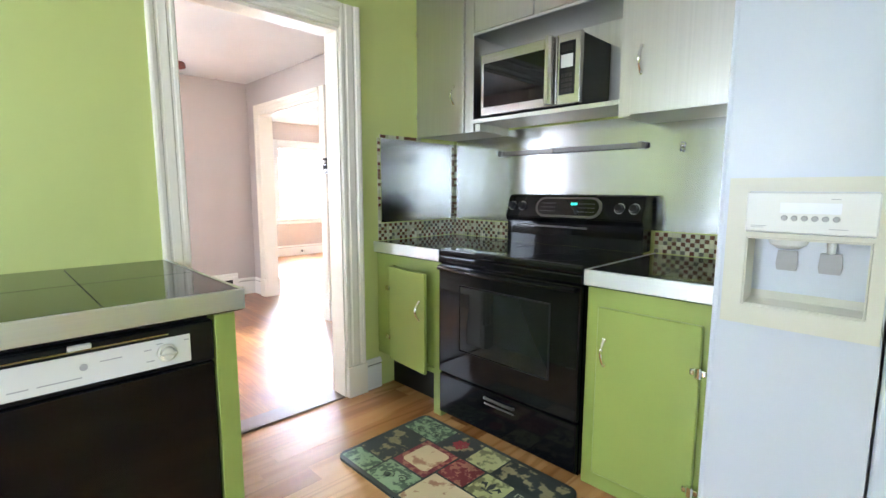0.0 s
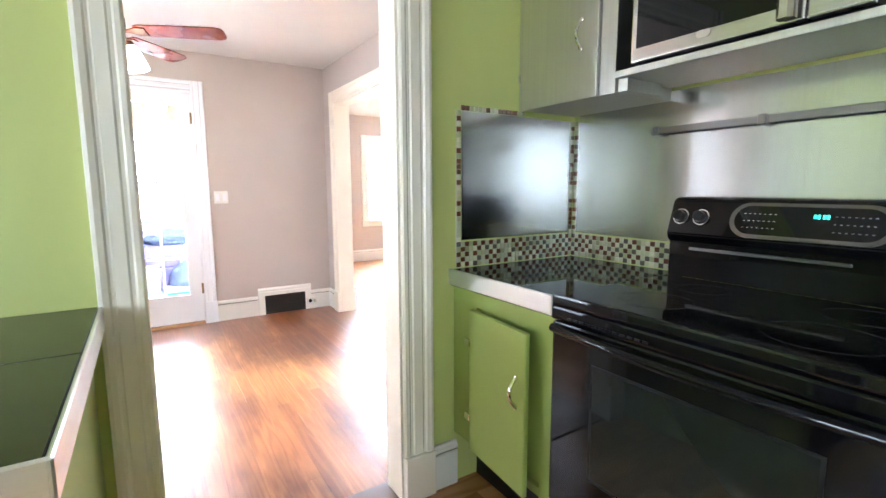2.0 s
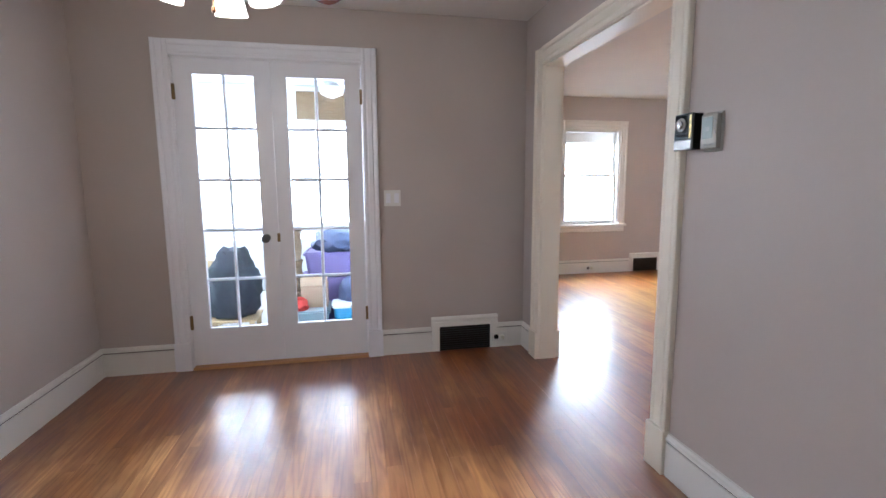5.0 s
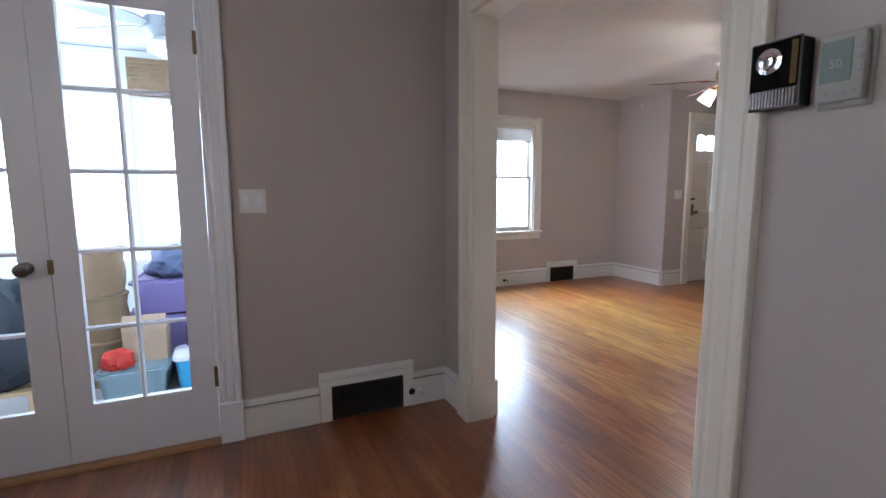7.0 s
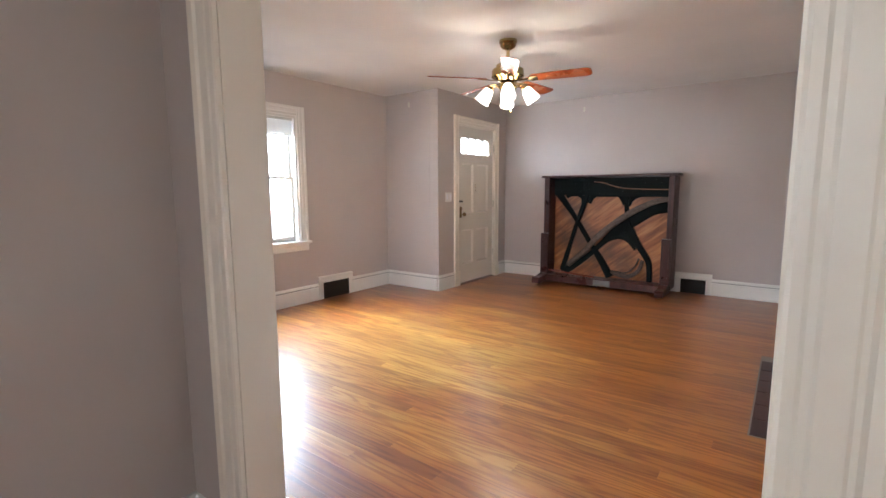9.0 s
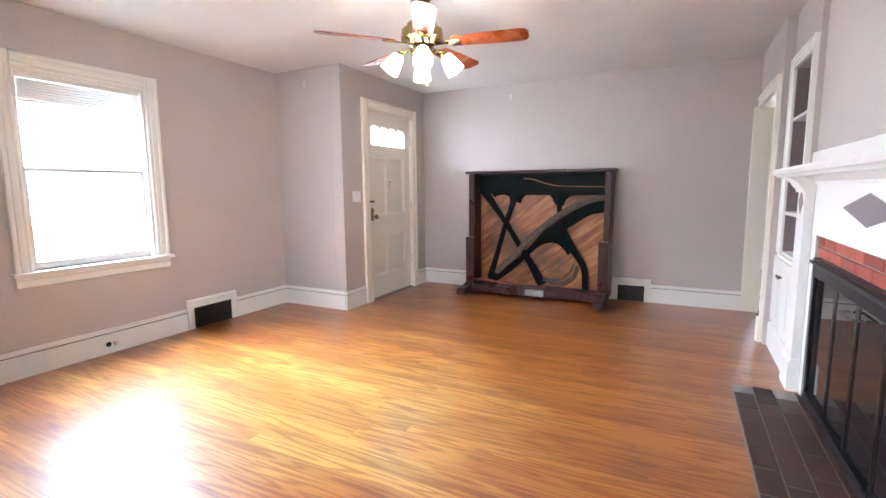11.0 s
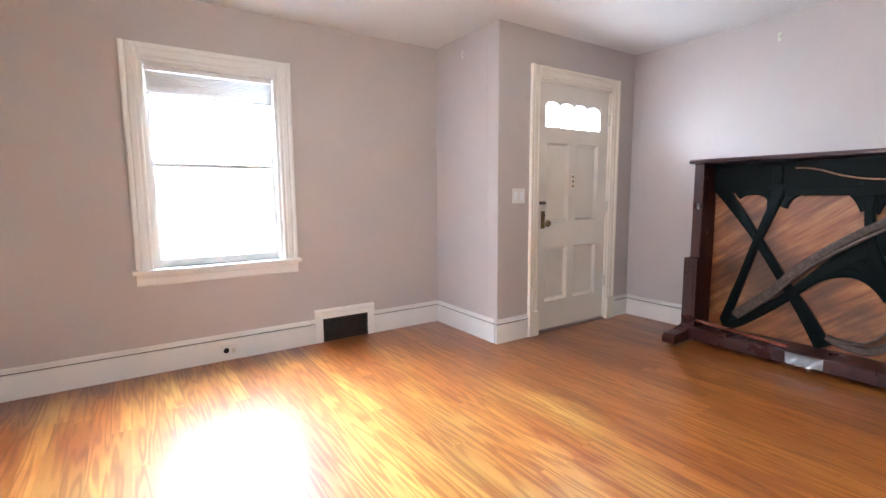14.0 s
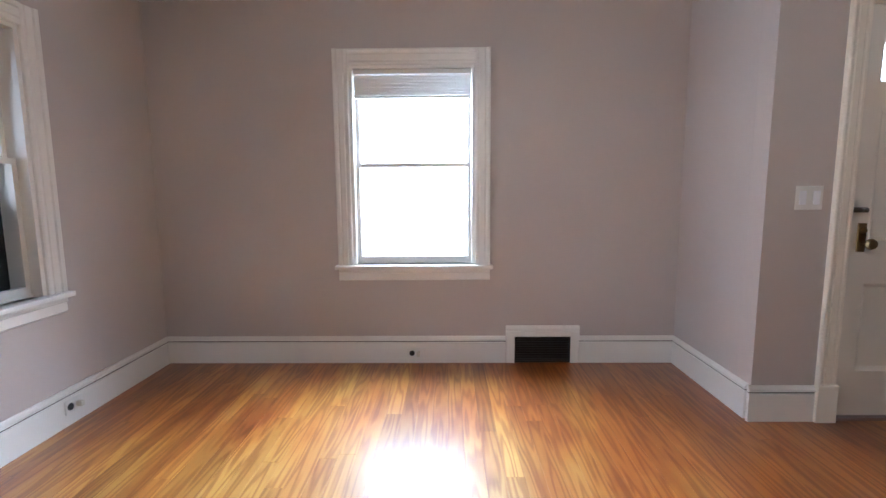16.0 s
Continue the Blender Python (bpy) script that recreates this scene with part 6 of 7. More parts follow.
# glass doors in a black frame
M_FS = M_FP @ pose(0, 0.015, 0)
gd = thing("fireplace_screen", M_FS @ Vector((2.885, -0.02, 0)), "black metal fireplace screen with folding glass doors", "fireplace screen")
S0, S1, SZ = ly(6.95), ly(5.54), 0.835
fr = bmesh.new()
box(fr, S0, S0 + 0.05, -0.055, 0.03, 0.015, SZ, bevel=0.004), box(fr, S1 - 0.05, S1, -0.055, 0.03, 0.015, SZ, bevel=0.004), box(fr, S0 + 0.05, S1 - 0.05, -0.055, 0.03, SZ - 0.10, SZ, bevel=0.004), box(fr, S0 + 0.05, S1 - 0.05, -0.055, 0.03, 0.015, 0.075, bevel=0.004)
part("frame", fr, BLACKPL, gd, m=M_FS)
part("vent_lip", bx(S0 + 0.02, S1 - 0.02, -0.075, -0.055, SZ - 0.03, SZ - 0.01, bevel=0.003), BLACKPL, gd, m=M_FS)
SMOKE = glossy("smoked_glass", (0.012, 0.010, 0.010), 0.03)
W4 = (S1 - S0 - 0.10) / 4
for k in range(4):
    a = S0 + 0.05 + k * W4
    d = part("glass_door", bx(a + 0.012, a + W4 - 0.012, -0.030, -0.024, 0.085, SZ - 0.11), SMOKE, gd, "smoked glass panel", M_FS)
    e = bmesh.new()
    box(e, a + 0.002, a + 0.012, -0.036, -0.02, 0.078, SZ - 0.102), box(e, a + W4 - 0.012, a + W4 - 0.002, -0.036, -0.02, 0.078, SZ - 0.102)
    part("door_edge", e, NICKEL, d, "thin bright metal edge", M_FS)
for k in (1.75, 2.25):
    x = S0 + 0.05 + k * W4
    part("door_pull", tube(bmesh.new(), [(x, -0.036, SZ - 0.16), (x - 0.0, -0.07, SZ - 0.16), (x + (0.12 if k < 2 else -0.12), -0.07, SZ - 0.16)], 0.006, 8), NICKEL, gd, m=M_FS)
part("curtain_rod_knob", tube(bmesh.new(), [(S1 - 0.02, -0.055, 0.70), (S1 - 0.02, -0.085, 0.70), (S1 - 0.02, -0.09, 0.60)], 0.007, 8), NICKEL, gd, m=M_FS)

# built-in bookcase between the hall opening and the mantel
bc = thing("bookcase", (LE, 7.8, 0), "white built-in bookcase with empty open shelves over a cupboard", "bookcase", kind="")
casing(1.23, 1.75, 2.04, bc, WHITE, M_LE, z0=0.74, plinth=0, w=0.08)
bb = bmesh.new()
box(bb, 1.23, 1.75, 0.26, 0.28, 0.74, 2.04), box(bb, 1.21, 1.23, 0.091, 0.28, 0.74, 2.06), box(bb, 1.75, 1.77, 0.091, 0.28, 0.74, 2.06), box(bb, 1.23, 1.75, 0.091, 0.28, 2.04, 2.06), box(bb, 1.2302, 1.2312, 0.002, 0.091, 0.74, 2.04), box(bb, 1.7488, 1.7498, 0.002, 0.091, 0.74, 2.04)
# inside is one even mauve, darker than the walls
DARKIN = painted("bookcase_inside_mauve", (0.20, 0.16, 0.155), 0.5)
part("carcass", bb, DARKIN, bc, "inside in a darker mauve", M_LE)
for z in (0.755, 1.045, 1.34, 1.70):
    part("shelf", bx(1.232, 1.748, -0.004, 0.26, z - 0.022, z, bevel=0.002), WHITE, bc, m=M_LE)
part("cupboard_front", bx(1.155, 1.828, -0.018, 0, 0.19, 0.733), WHITE, bc, m=M_LE)
part("cupboard_base", bx(1.068, 1.838, -0.035, 0, 0, 0.19, bevel=0.003), WHITE, bc, m=M_LE)
for a, b, k in ((1.17, 1.486, 1.46), (1.494, 1.81, 1.52)):
    d = part("cupboard_door", bx(a, b, -0.036, -0.018, 0.22, 0.715, bevel=0.004), WHITE, bc, m=M_LE)
    part("inner_panel", bx(a + 0.06, b - 0.06, -0.039, -0.036, 0.28, 0.655, bevel=0.002), WHITE, d, m=M_LE)
    part("door_knob", lathe(bmesh.new(), [(0.006, 0), (0.006, 0.012), (0.013, 0.018), (0.012, 0.026)], n=14), NICKEL, d, m=M_LE @ pose(k, -0.036, 0.60, 90))

# ---- sunroom beyond the French doors ----
k = Mat("woven_wicker", (0.42, 0.30, 0.17), 0.7)
wv = k.n("ShaderNodeTexWave", Scale=60.0, Distortion=2.0)
wv.bands_direction = "Z"
k.link(k.place(), wv.inputs["Vector"])
k.base(k.ramp(wv.outputs["Fac"], [(0.2, (0.16, 0.10, 0.05)), (0.7, (0.42, 0.30, 0.17))]))
WICKER = k.bump(wv.outputs["Fac"], 0.6, 0.006).m
TEAL = painted("grey_teal_plastic", (0.22, 0.30, 0.33), 0.4)
PURPLE = painted("purple_plastic", (0.20, 0.16, 0.36), 0.4)
BLUE = painted("bright_blue_plastic", (0.05, 0.28, 0.50), 0.4)
CARD = painted("cardboard", (0.40, 0.29, 0.19), 0.8)
BAG = painted("black_quilted_cloth", (0.022, 0.027, 0.036), 0.8)
NAVY = painted("navy_cloth", (0.09, 0.11, 0.20), 0.8)
REDC = painted("red_cloth", (0.45, 0.03, 0.02), 0.7)
SUNZ = -0.04


def tub(name, x, y, w, d, h, mat, label, z=SUNZ, lid=None, rz=0):
    """A tapered storage tub with a rim."""
    t = thing(name, (x, y, z), label, "storage tub")
    m = pose(x, y, z, 0, 0, rz)
    b = bmesh.new()
    lo = rounded(-w / 2 * 0.88, w / 2 * 0.88, -d / 2 * 0.88, d / 2 * 0.88, 0.04, 3)
    hi = rounded(-w / 2, w / 2, -d / 2, d / 2, 0.04, 3)
    vl, vh = [b.verts.new((*p, 0)) for p in lo], [b.verts.new((*p, h)) for p in hi]
    vi, vb = [b.verts.new((p[0] * 0.96, p[1] * 0.96, h)) for p in hi], [b.verts.new((p[0] * 0.95, p[1] * 0.95, 0.02)) for p in lo]
    n = len(lo)
    for i in range(n):
        j = (i + 1) % n
        b.faces.new((vl[i], vl[j], vh[j], vh[i])), b.faces.new((vh[i], vh[j], vi[j], vi[i])), b.faces.new((vi[i], vi[j], vb[j], vb[i]))
    b.faces.new(vl[::-1]), b.faces.new(vb)
    part("tub_body", b, mat, t, m=m)
    part("rim", prism(bmesh.new(), rounded(-w / 2 - 0.015, w / 2 + 0.015, -d / 2 - 0.015, d / 2 + 0.015, 0.05, 3), h - 0.03, h - 0.012), mat, t, m=m) if lid is None else part("lid", prism(bmesh.new(), rounded(-w / 2 - 0.015, w / 2 + 0.015, -d / 2 - 0.015, d / 2 + 0.015, 0.05, 3), h, h + 0.025), lid, t, m=m)
    return t


def heap(name, x, y, z, r, h, mat, label, category, seed):
    """A slumped soft bundle."""
    t = thing(name, (x, y, z), label, category)
    b = bmesh.new()
    bmesh.ops.create_icosphere(b, subdivisions=4, radius=1)
    for v in b.verts:
        p = v.co.copy()
        f = 1 + 0.22 * noise.noise(p * 2.1 + Vector((seed, 0, 0))) + 0.10 * noise.noise(p * 5.3 + Vector((0, seed, 0)))
        v.co = Vector((p.x * r * f, p.y * r * 1.1 * f, max(p.z * f, -0.75) * h * 0.57 + 0.43 * h))
    part("bundle", b, mat, t, m=pose(x, y, z), smooth=True)
    return t

tub("storage_tub", -6.86, 1.93, 0.42, 0.36, 0.20, TEAL, "grey-teal plastic tub full of odds and ends")
bxo = thing("cardboard_box", (-6.95, 1.98, 0.16), "opened cardboard box resting in a tub", "box")
part("carton", bx(-7.05, -6.84, 1.86, 2.10, 0.10, 0.35, bevel=0.004), CARD, bxo)
part("flap", bx(-0.002, 0.002, -0.12, 0.12, 0, 0.10), CARD, bxo, m=pose(-6.84, 1.98, 0.35, 0, -28, 0))
heap("cloth_bundle", -6.79, 1.84, 0.12, 0.08, 0.14, REDC, "crumpled red cloth in a tub", "cloth", 3)
tub("storage_tub", -7.28, 2.10, 0.45, 0.50, 0.42, PURPLE, "purple plastic storage tub", rz=4)
tub("storage_tub", -7.30, 2.12, 0.44, 0.46, 0.24, PURPLE, "purple plastic storage tub stacked on another", z=0.385, rz=-3)
heap("duffel_bag", -7.30, 2.20, 0.60, 0.22, 0.24, NAVY, "slumped navy duffel bag on a stack of tubs", "bag", 7)
tub("storage_tub", -6.84, 2.27, 0.26, 0.24, 0.20, BLUE, "bright blue plastic tub", lid=DOORWHITE)
heap("laundry_bag", -7.00, 2.42, SUNZ, 0.20, 0.50, NAVY, "dark blue laundry bag on the floor", "bag", 11)
for i in range(3):
    w = thing("wicker_basket", (-7.10, 1.72, SUNZ + 0.30 * i), "tall woven wicker basket in a stack", "basket", "stacked wicker baskets")
    part("weave", lathe(bmesh.new(), [(0.125, 0), (0.14, 0.06), (0.145, 0.14), (0.135, 0.22), (0.145, 0.285), (0.135, 0.285), (0.12, 0.03), (0.01, 0.03)], (-7.10, 1.72, SUNZ + 0.30 * i), 24), WICKER, w, smooth=True)
    part("rim", lathe(bmesh.new(), [(0.14, 0.275), (0.152, 0.282), (0.152, 0.294), (0.14, 0.30)], (-7.10, 1.72, SUNZ + 0.30 * i), 24), WICKER, w, smooth=True)
heap("garment_bag", -6.80, 1.30, SUNZ + 0.16, 0.20, 0.60, BAG, "black quilted bag slumped on a low bench", "bag", 5)
heap("garment_bag", -6.88, 1.17, SUNZ + 0.16, 0.17, 0.42, BAG, "black quilted bag slumped on a low bench", "bag", 9)
be = thing("low_bench", (-6.82, 1.22, SUNZ), "low pale wooden slatted bench", "bench")
PINE = painted("pale_pine", (0.50, 0.37, 0.20), 0.5)
for i in range(5):
    part("slat", bx(-7.0 + i * 0.075, -6.94 + i * 0.075, 0.98, 1.50, SUNZ + 0.14, SUNZ + 0.16, bevel=0.003), PINE, be)
for x in (-6.98, -6.67):
    for y in (1.0, 1.46):
        part("leg", bx(x - 0.02, x + 0.02, y - 0.02, y + 0.02, SUNZ, SUNZ + 0.14, bevel=0.003), PINE, be)
bxo = thing("cardboard_box", (-7.05, 0.98, SUNZ), "pale cardboard box behind the bags", "box")
part("carton", bx(-7.22, -6.98, 0.86, 1.10, SUNZ, 0.60, bevel=0.004), PINE, bxo)
part("tape", bx(-6.98, -6.979, 0.96, 1.0, SUNZ + 0.01, 0.60), CARD, bxo)
tbl = thing("side_table", (-7.75, 1.6, SUNZ), "white side table under the sunroom window", "table")
part("tabletop", bx(-8.1, -7.5, 1.1, 2.3, 0.69, 0.72, bevel=0.005), DOORWHITE, tbl)
for x in (-8.06, -7.54):
    for y in (1.14, 2.26):
        part("leg", bx(x - 0.02, x + 0.02, y - 0.02, y + 0.02, SUNZ, 0.69), DOORWHITE, tbl)
bl = thing("bamboo_blind", (-8.40, 2.325, 2.37), "rolled-up woven bamboo blind in the sunroom", "blind", "bamboo blinds")
for i in range(26):
    part("reed", bx(-8.42 + 0.003 * (i % 3), -8.405 + 0.003 * (i % 3), 1.75, 2.9, 2.05 + i * 0.0125, 2.0602 + i * 0.0125), WICKER, bl)
bl = thing("bamboo_blind", (-7.22, LS - 0.17, 1.4), "brown woven bamboo blind behind the upper sash", "blind", "bamboo blinds")
BAMBOO = painted("brown_bamboo", (0.13, 0.075, 0.035), 0.6, var=0.25, blotch=30)
for i in range(40):
    part("reed", bx(-7.66, -6.79, LS - 0.180 - 0.003 * (i % 2), LS - 0.172 - 0.003 * (i % 2), 1.37 + i * 0.0172, 1.3868 + i * 0.0172), BAMBOO, bl)
pnl = thing("storm_panel", (-7.22, LS - 0.17, 0.7), "dark grey mesh panel behind the lower sash", "screen")
MESH = painted("dark_mesh", (0.03, 0.032, 0.036), 0.6, var=0.3, blotch=12)
part("mesh", bx(-7.62, -6.83, LS - 0.178, LS - 0.172, 0.70, 1.369), MESH, pnl)
part("frame_rail", bx(-7.66, -7.62, LS - 0.180, LS - 0.166, 0.70, 1.369), WHITE, pnl)
GREYMETAL = painted("grey_fan_paint", (0.30, 0.33, 0.35), 0.4)
sf = thing("ceiling_fan", (-7.0, 2.2, H), "grey five-blade ceiling fan in the sunroom", "ceiling fan")
part("canopy", lathe(bmesh.new(), [(0.07, H - 0.001), (0.06, H - 0.05), (0.015, H - 0.06), (0.015, 2.30), (0.11, 2.29), (0.12, 2.22), (0.06, 2.18)], (-7.0, 2.2, 0)), GREYMETAL, sf, smooth=True)
part("globe", lathe(bmesh.new(), [(0.06, 2.18), (0.11, 2.14), (0.10, 2.09), (0.03, 2.06)], (-7.0, 2.2, 0)), OFFWHITE, sf, smooth=True)
for k in range(5):
    part("blade", prism(bmesh.new(), [(0.10, -0.03), (0.2, -0.06), (0.58, -0.07), (0.62, 0.0), (0.58, 0.07), (0.2, 0.06), (0.10, 0.03)], 0, 0.008), GREYMETAL, sf, m=pose(-7.0, 2.2, 2.235, 0, 0, 20 + 72 * k) @ pose(0, 0, 0, 12))

# ---- pieces of floors, walls and hearth ----
def unit_plank(name, mat, c=0.0009):
    """A unit board, chamfered along its top edges; scaled to size by its object."""
    me = bpy.data.meshes.new(name)
    ex, ey = 0.0003, 0.003
    v = [(0, 0, 0), (1, 0, 0), (1, 1, 0), (0, 1, 0), (0, 0, 0.985), (1, 0, 0.985), (1, 1, 0.985), (0, 1, 0.985), (ex, ey, 1), (1 - ex, ey, 1), (1 - ex, 1 - ey, 1), (ex, 1 - ey, 1)]
    f = [(0, 1, 5, 4), (1, 2, 6, 5), (2, 3, 7, 6), (3, 0, 4, 7), (4, 5, 9, 8), (5, 6, 10, 9), (6, 7, 11, 10), (7, 4, 8, 11), (8, 9, 10, 11)]
    me.from_pydata(v, [], f)
    me.materials.append(mat)
    return me


def lay_boards(floor, x0, x1, y0, y1, w, lengths, mat, rest_mat, near, gap=0.0003, along="x", seed=1, limit=300, thick=0.012):
    """Strip boards laid along an axis; those inside the near stretch are parts, the others one joined mesh."""
    rg = random.Random(seed)
    me = unit_plank("plank", mat)
    rest_v, rest_f = [], []
    made = 0
    a0, a1, b0, b1 = (x0, x1, y0, y1) if along == "x" else (y0, y1, x0, x1)
    rows = int(math.ceil((b1 - b0) / w))
    for r in range(rows):
        b = b0 + r * w
        bw = min(w, b1 - b) - gap
        a = a0 - rg.uniform(0, lengths[1])
        while a < a1:
            ln = rg.uniform(*lengths)
            s, e = max(a, a0), min(a + ln, a1)
            a += ln
            if e - s < 0.02:
                continue
            px, py, sx, sy = (s, b, e - s - gap, bw) if along == "x" else (b, s, bw, e - s - gap)
            z = -thick + rg.uniform(-0.0002, 0.0002)
            cx, cy = px + sx / 2, py + sy / 2
            if made < limit and near[0] < cx < near[1] and near[2] < cy < near[3]:
                ob = bpy.data.objects.new("plank", me)
                scene.collection.objects.link(ob)
                ob.parent = floor
                if along == "x":
                    ob.matrix_basis = Matrix.Translation((px, py, z)) @ Matrix.Diagonal((sx, sy, thick, 1))
                else:
                    ob.matrix_basis = Matrix.Translation((px + sx, py, z)) @ Matrix.Rotation(radians(90), 4, "Z") @ Matrix.Diagonal((sy, sx, thick, 1))
                made += 1
            else:
                k = len(rest_v)
                for vx, vy, vz in [(v.co.x, v.co.y, v.co.z) for v in me.vertices]:
                    rest_v.append((px + sx * vx, py + sy * vy, z + thick * vz) if along == "x" else (px + sx * (1 - vy), py + sy * vx, z + thick * vz))
                rest_f += [tuple(k + i for i in p.vertices) for p in me.polygons]
    if rest_v:
        m2 = bpy.data.meshes.new("boards")
        m2.from_pydata(rest_v, [], rest_f)
        m2.materials.append(rest_mat)
        ob = new("boards", m2)
        ob.parent = floor
        tagged(ob, kind="stuff")
    return made


# same painted glare pool as in dining_boards
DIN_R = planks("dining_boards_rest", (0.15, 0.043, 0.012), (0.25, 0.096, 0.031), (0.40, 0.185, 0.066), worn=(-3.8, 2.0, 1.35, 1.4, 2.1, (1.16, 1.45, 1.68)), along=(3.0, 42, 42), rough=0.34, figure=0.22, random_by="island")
KIT_R = planks("kitchen_laminate_rest", (0.33, 0.16, 0.055), (0.50, 0.27, 0.10), (0.62, 0.36, 0.16), along=(22, 2.0, 22), rough=0.25, random_by="island")
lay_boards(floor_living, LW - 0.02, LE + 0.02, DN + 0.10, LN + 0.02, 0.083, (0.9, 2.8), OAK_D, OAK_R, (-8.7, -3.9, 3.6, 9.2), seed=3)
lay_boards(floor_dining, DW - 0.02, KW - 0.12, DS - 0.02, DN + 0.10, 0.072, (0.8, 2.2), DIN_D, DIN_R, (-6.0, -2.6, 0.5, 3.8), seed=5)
lay_boards(floor_kitchen, KW - 0.01, 1.50, -1.2, KN - 0.02, 0.125, (0.9, 1.3), KIT_D, KIT_R, (-2.7, 1.6, -1.3, 3.8), along="y", seed=8)

# hearth of dark tiles, set flush in the boards
TILE = Mat("dark_hearth_tile", (0.05, 0.022, 0.02), 0.5, spec=0.3)
tr = TILE.n("ShaderNodeObjectInfo").outputs["Random"]
TILE.base(TILE.mix(TILE.value(TILE.noise(18, 5), 0.0, 0.6), TILE.ramp(tr, [(0, (0.035, 0.015, 0.012)), (0.6, (0.06, 0.024, 0.018)), (1, (0.085, 0.034, 0.026))]), (0.03, 0.022, 0.022)))
TILE.bump(TILE.noise(60, 4), 0.2, 0.001)
GROUT = painted("grey_mortar", (0.20, 0.18, 0.165), 0.9)
hearth = thing("hearth", (-4.18, 6.34, 0), "flush hearth of dark red-brown tiles in front of the fireplace", "hearth")
part("mortar_bed", bx(-4.345, LE + 0.15, 5.64, 7.045, -0.008, 0.0012), GROUT, hearth)
tme = bpy.data.meshes.new("tile")
tb = bx(0.003, 0.1025, 0.0035, 0.209, 0, 0.004, bevel=0.0015)
tb.to_mesh(tme)
tb.free()
tme.materials.append(TILE.m)
for i in range(5):
    off = 0.106 if i % 2 else 0.0
    for j in range(-1, 7):
        y = 5.645 + j * 0.2125 + off
        if y < 5.64 or y + 0.2125 > 7.05:
            continue
        ob = new("tile", tme)
        ob.parent, ob.matrix_parent_inverse = hearth, hearth.matrix_basis.inverted()
        ob.matrix_basis = Matrix.Translation((-4.34 + i * 0.1055, y, 0))
    if off:
        for y in (5.645, 7.045 - 0.104):
            ob = new("tile", tme)
            ob.parent, ob.matrix_parent_inverse = hearth, hearth.matrix_basis.inverted()
            ob.matrix_basis = Matrix.Translation((-4.34 + i * 0.1055, y, 0)) @ Matrix.Diagonal((1, 0.49, 1, 1))

# red bricks round the firebox
BRICK = Mat("red_brick", (0.26, 0.05, 0.03), 0.75)
br = BRICK.n("ShaderNodeObjectInfo").outputs["Random"]
BRICK.base(BRICK.mix(BRICK.value(BRICK.noise(40, 5), 0, 0.5), BRICK.ramp(br, [(0, (0.20, 0.036, 0.024)), (0.5, (0.29, 0.055, 0.033)), (1, (0.36, 0.085, 0.05))]), (0.15, 0.04, 0.03)))
BRICK.bump(BRICK.noise(90, 5), 0.5, 0.003)
bs = thing("brick_surround", M_FP @ Vector((2.885, 0, 0)), "red brick courses round the firebox", "brickwork")
mo = bmesh.new()
box(mo, 2.152, 3.618, -0.006, 0.12, 0.835, 0.953), box(mo, 2.152, 2.185, -0.006, 0.12, 0, 0.835), box(mo, 3.585, 3.618, -0.006, 0.12, 0, 0.835)
part("mortar", mo, GROUT, bs, "grey mortar", M_FP)
bme = bpy.data.meshes.new("brick")
tb = bx(0.0, 0.200, -0.014, 0.05, 0.0, 0.052, bevel=0.003)
tb.transform(Matrix.Rotation(radians(EAST), 4, "Z"))
tb.to_mesh(bme)
tb.free()
bme.materials.append(BRICK.m)
for r in range(2):
    x = 2.155 - (0.105 if r else 0)
    while x < 3.615:
        s, e = max(x, 2.154), min(x + 0.2, 3.617)
        if e - s > 0.03:
            ob = new("brick", bme)
            ob.parent, ob.matrix_parent_inverse = bs, bs.matrix_basis.inverted()
            ob.matrix_basis = Matrix.Translation(M_FP @ Vector((s, 0, 0.838 + r * 0.060))) @ Matrix.Diagonal((1, (e - s) / 0.2, 1, 1))
        x += 0.210
for x in (2.153, 3.586):
    for r in range(13):
        ob = new("brick", bme)
        ob.parent, ob.matrix_parent_inverse = bs, bs.matrix_basis.inverted()
        ob.matrix_basis = Matrix.Translation(M_FP @ Vector((x, 0, 0.012 + r * 0.0625))) @ Matrix.Diagonal((1, 0.15, 1, 1))

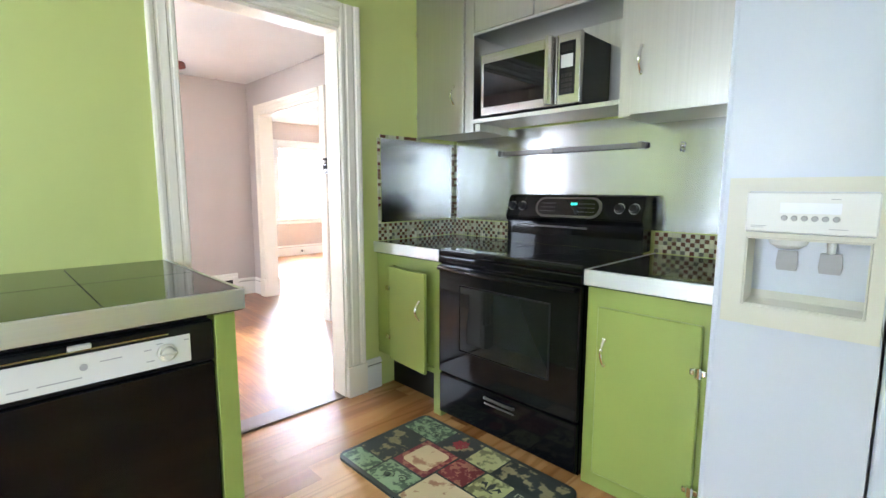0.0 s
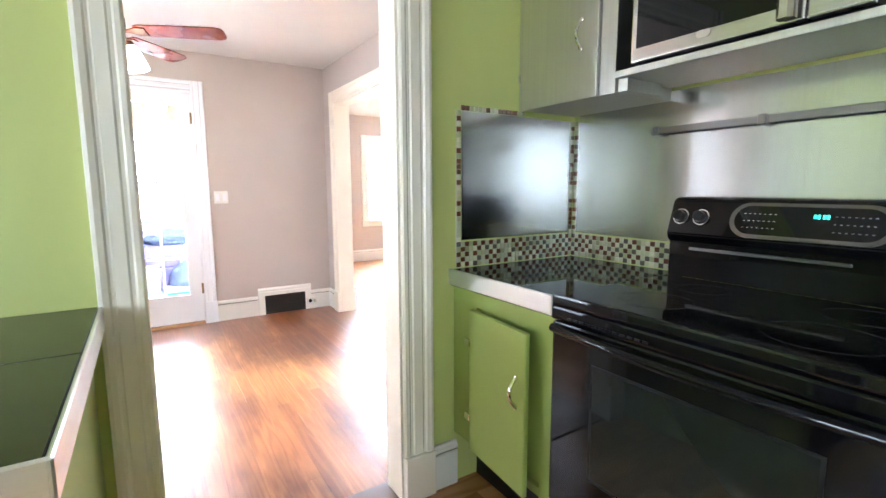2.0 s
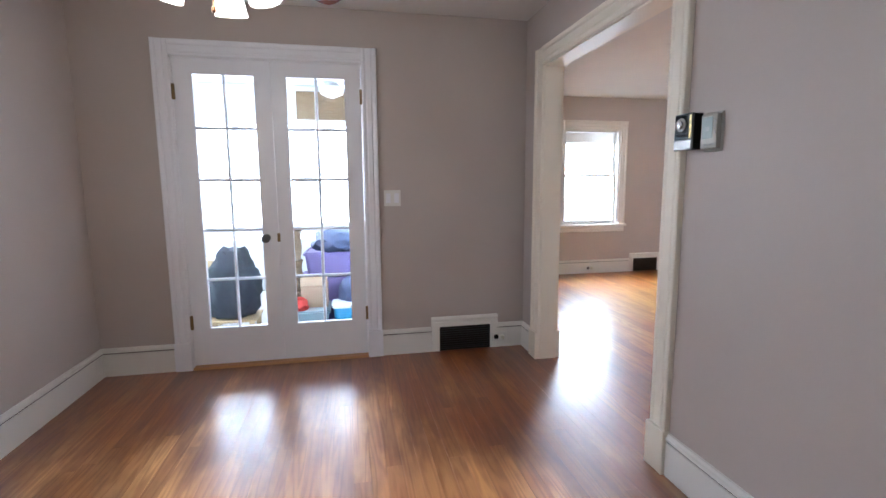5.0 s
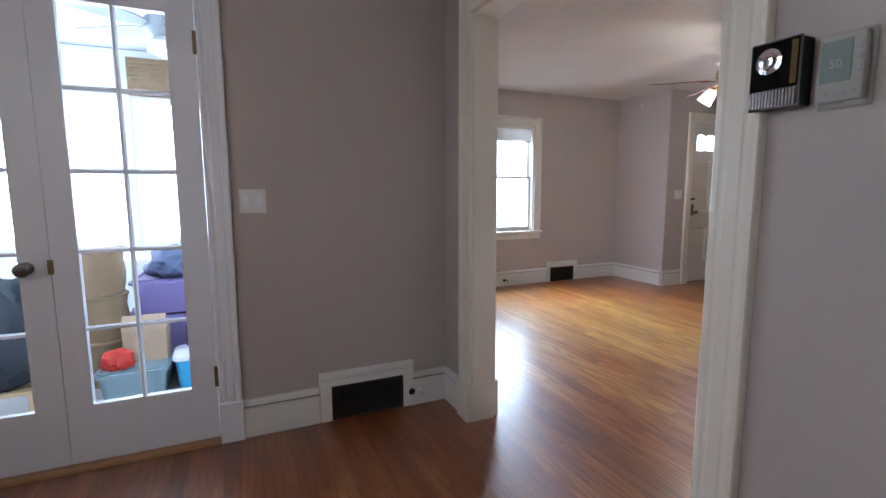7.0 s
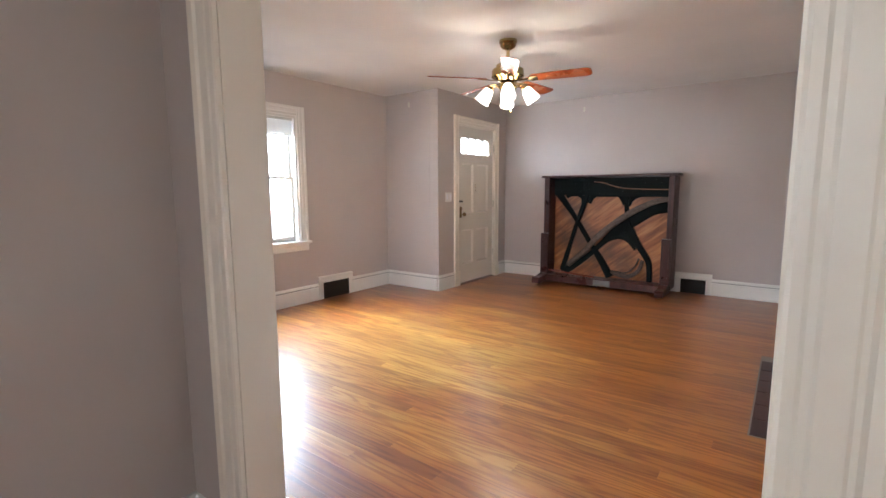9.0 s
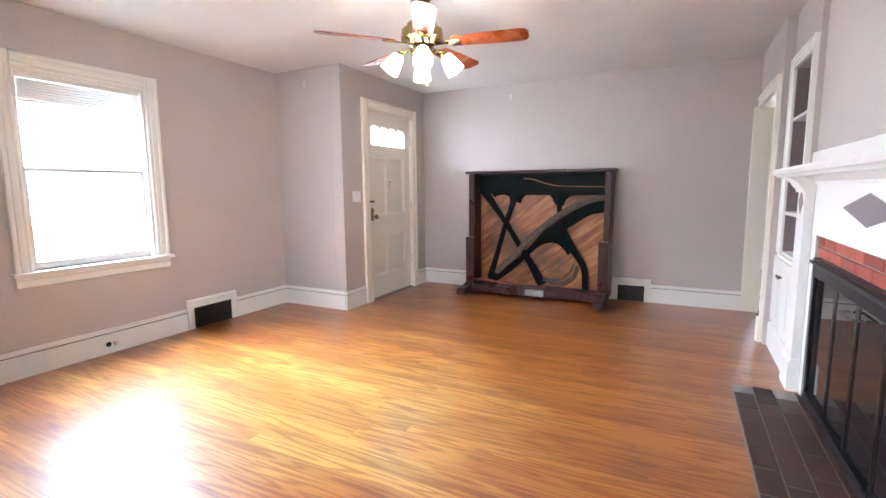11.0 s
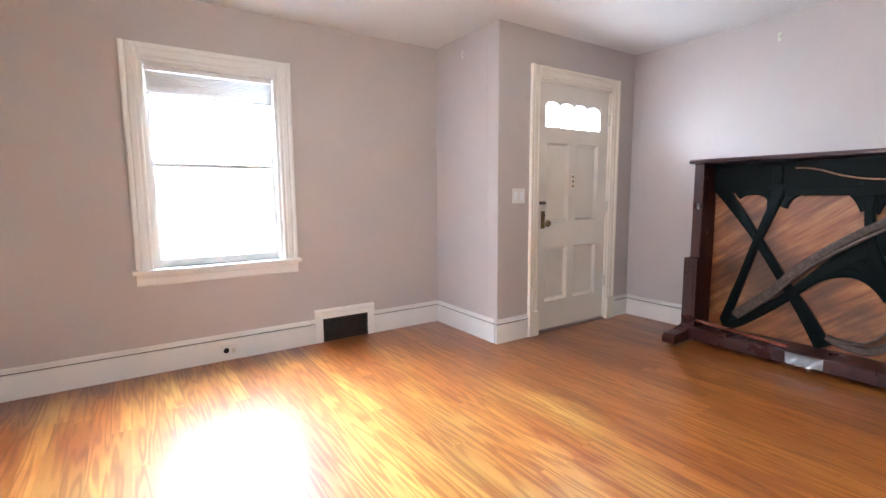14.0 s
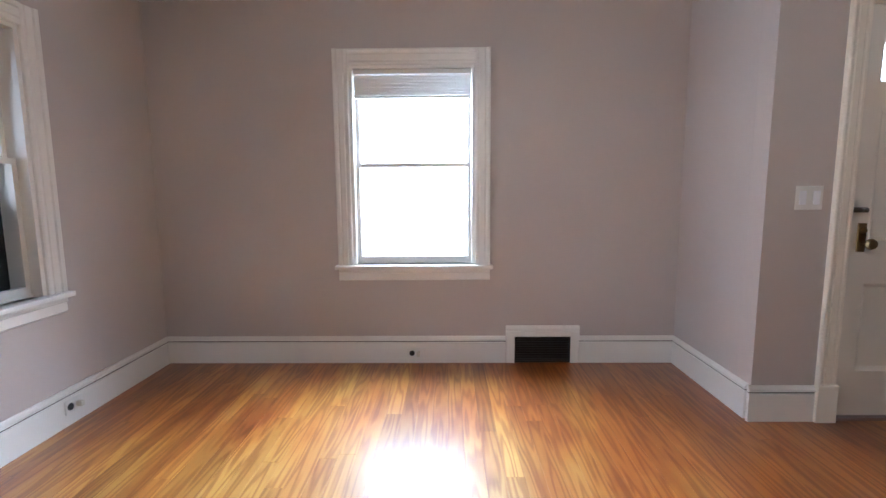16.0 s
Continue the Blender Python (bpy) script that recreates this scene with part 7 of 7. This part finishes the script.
# glass mosaic round the splash-backs
MOS = []
for nm, c, rg in (("mosaic_cream", (0.56, 0.55, 0.36), 0.22), ("mosaic_sage", (0.40, 0.40, 0.22), 0.18), ("mosaic_brown", (0.13, 0.06, 0.03), 0.1), ("mosaic_rust", (0.14, 0.05, 0.028), 0.12), ("mosaic_grey", (0.13, 0.12, 0.09), 0.1)):
    k = Mat(nm, c, rg)
    rn = k.n("ShaderNodeObjectInfo").outputs["Random"]
    k.base(k.ramp(rn, [(0, tuple(v * 0.8 for v in c)), (1, tuple(min(1, v * 1.2) for v in c))]))
    k.b.inputs["Coat Weight"].default_value = 0.4
    tb = bx(0.0009, 0.0198, -0.0055, 0.0, 0.0009, 0.0198, bevel=0.0014)
    me = bpy.data.meshes.new("mosaic_tile")
    tb.to_mesh(me)
    tb.free()
    me.materials.append(k.m)
    MOS.append(me)
PALE = painted("pale_grout", (0.50, 0.48, 0.36), 0.8)
rm = random.Random(12)
PITCH = 0.0207


def mosaic(label, m, x0, x1, z0, rows, dark=0.42):
    cols = int(round((x1 - x0) / PITCH))
    t = thing("mosaic_band", m @ Vector(((x0 + x1) / 2, 0, z0)), label, "mosaic")
    part("grout", bx(x0, x0 + cols * PITCH, -0.003, -0.0004, z0, z0 + rows * PITCH), PALE, t, m=m)
    inv = t.matrix_basis.inverted()
    for i in range(cols):
        for j in range(rows):
            chess = (i + j) % 2 == 0
            if rows == 1 or cols == 1:
                me = MOS[rm.choice((0, 2, 3, 2, 4))] if not chess else MOS[rm.choice((0, 0, 1, 2))]
            else:
                me = MOS[rm.choice((2, 3, 2, 4))] if chess and rm.random() < dark * 2 else MOS[rm.choice((0, 0, 0, 1))]
            ob = new("mosaic_tile", me)
            ob.parent, ob.matrix_parent_inverse = t, inv
            ob.matrix_basis = m @ Matrix.Translation((x0 + i * PITCH, -0.003, z0 + j * PITCH))
    return t


MK = face_to(KW, 0, 0, WEST)
MN = face_to(0, KN, 0, NORTH)
mosaic("cream and brown glass mosaic band above the counter", MK, 3.062, 3.728, CZ + 0.003, 5)
mosaic("cream and brown glass mosaic band above the counter", MN, -2.612, -2.05, CZ + 0.003, 5)
mosaic("cream and brown glass mosaic band beside the stove", MN, -1.215, -0.66, CZ + 0.003, 5)
mosaic("single upright row of brown glass mosaic", MK, 3.062, 3.062 + PITCH, CZ + 0.106, 25)
mosaic("single row of brown glass mosaic under the wall cabinet", MK, 3.062 + PITCH, 3.41, CZ + 0.106 + 25 * PITCH, 1)
mosaic("upright corner strip of dark glass mosaic", MK, 3.703, 3.7237, CZ + 0.106, 25)
mosaic("upright corner strip of dark glass mosaic", MN, -2.611, -2.611 + PITCH, CZ + 0.106, 25)
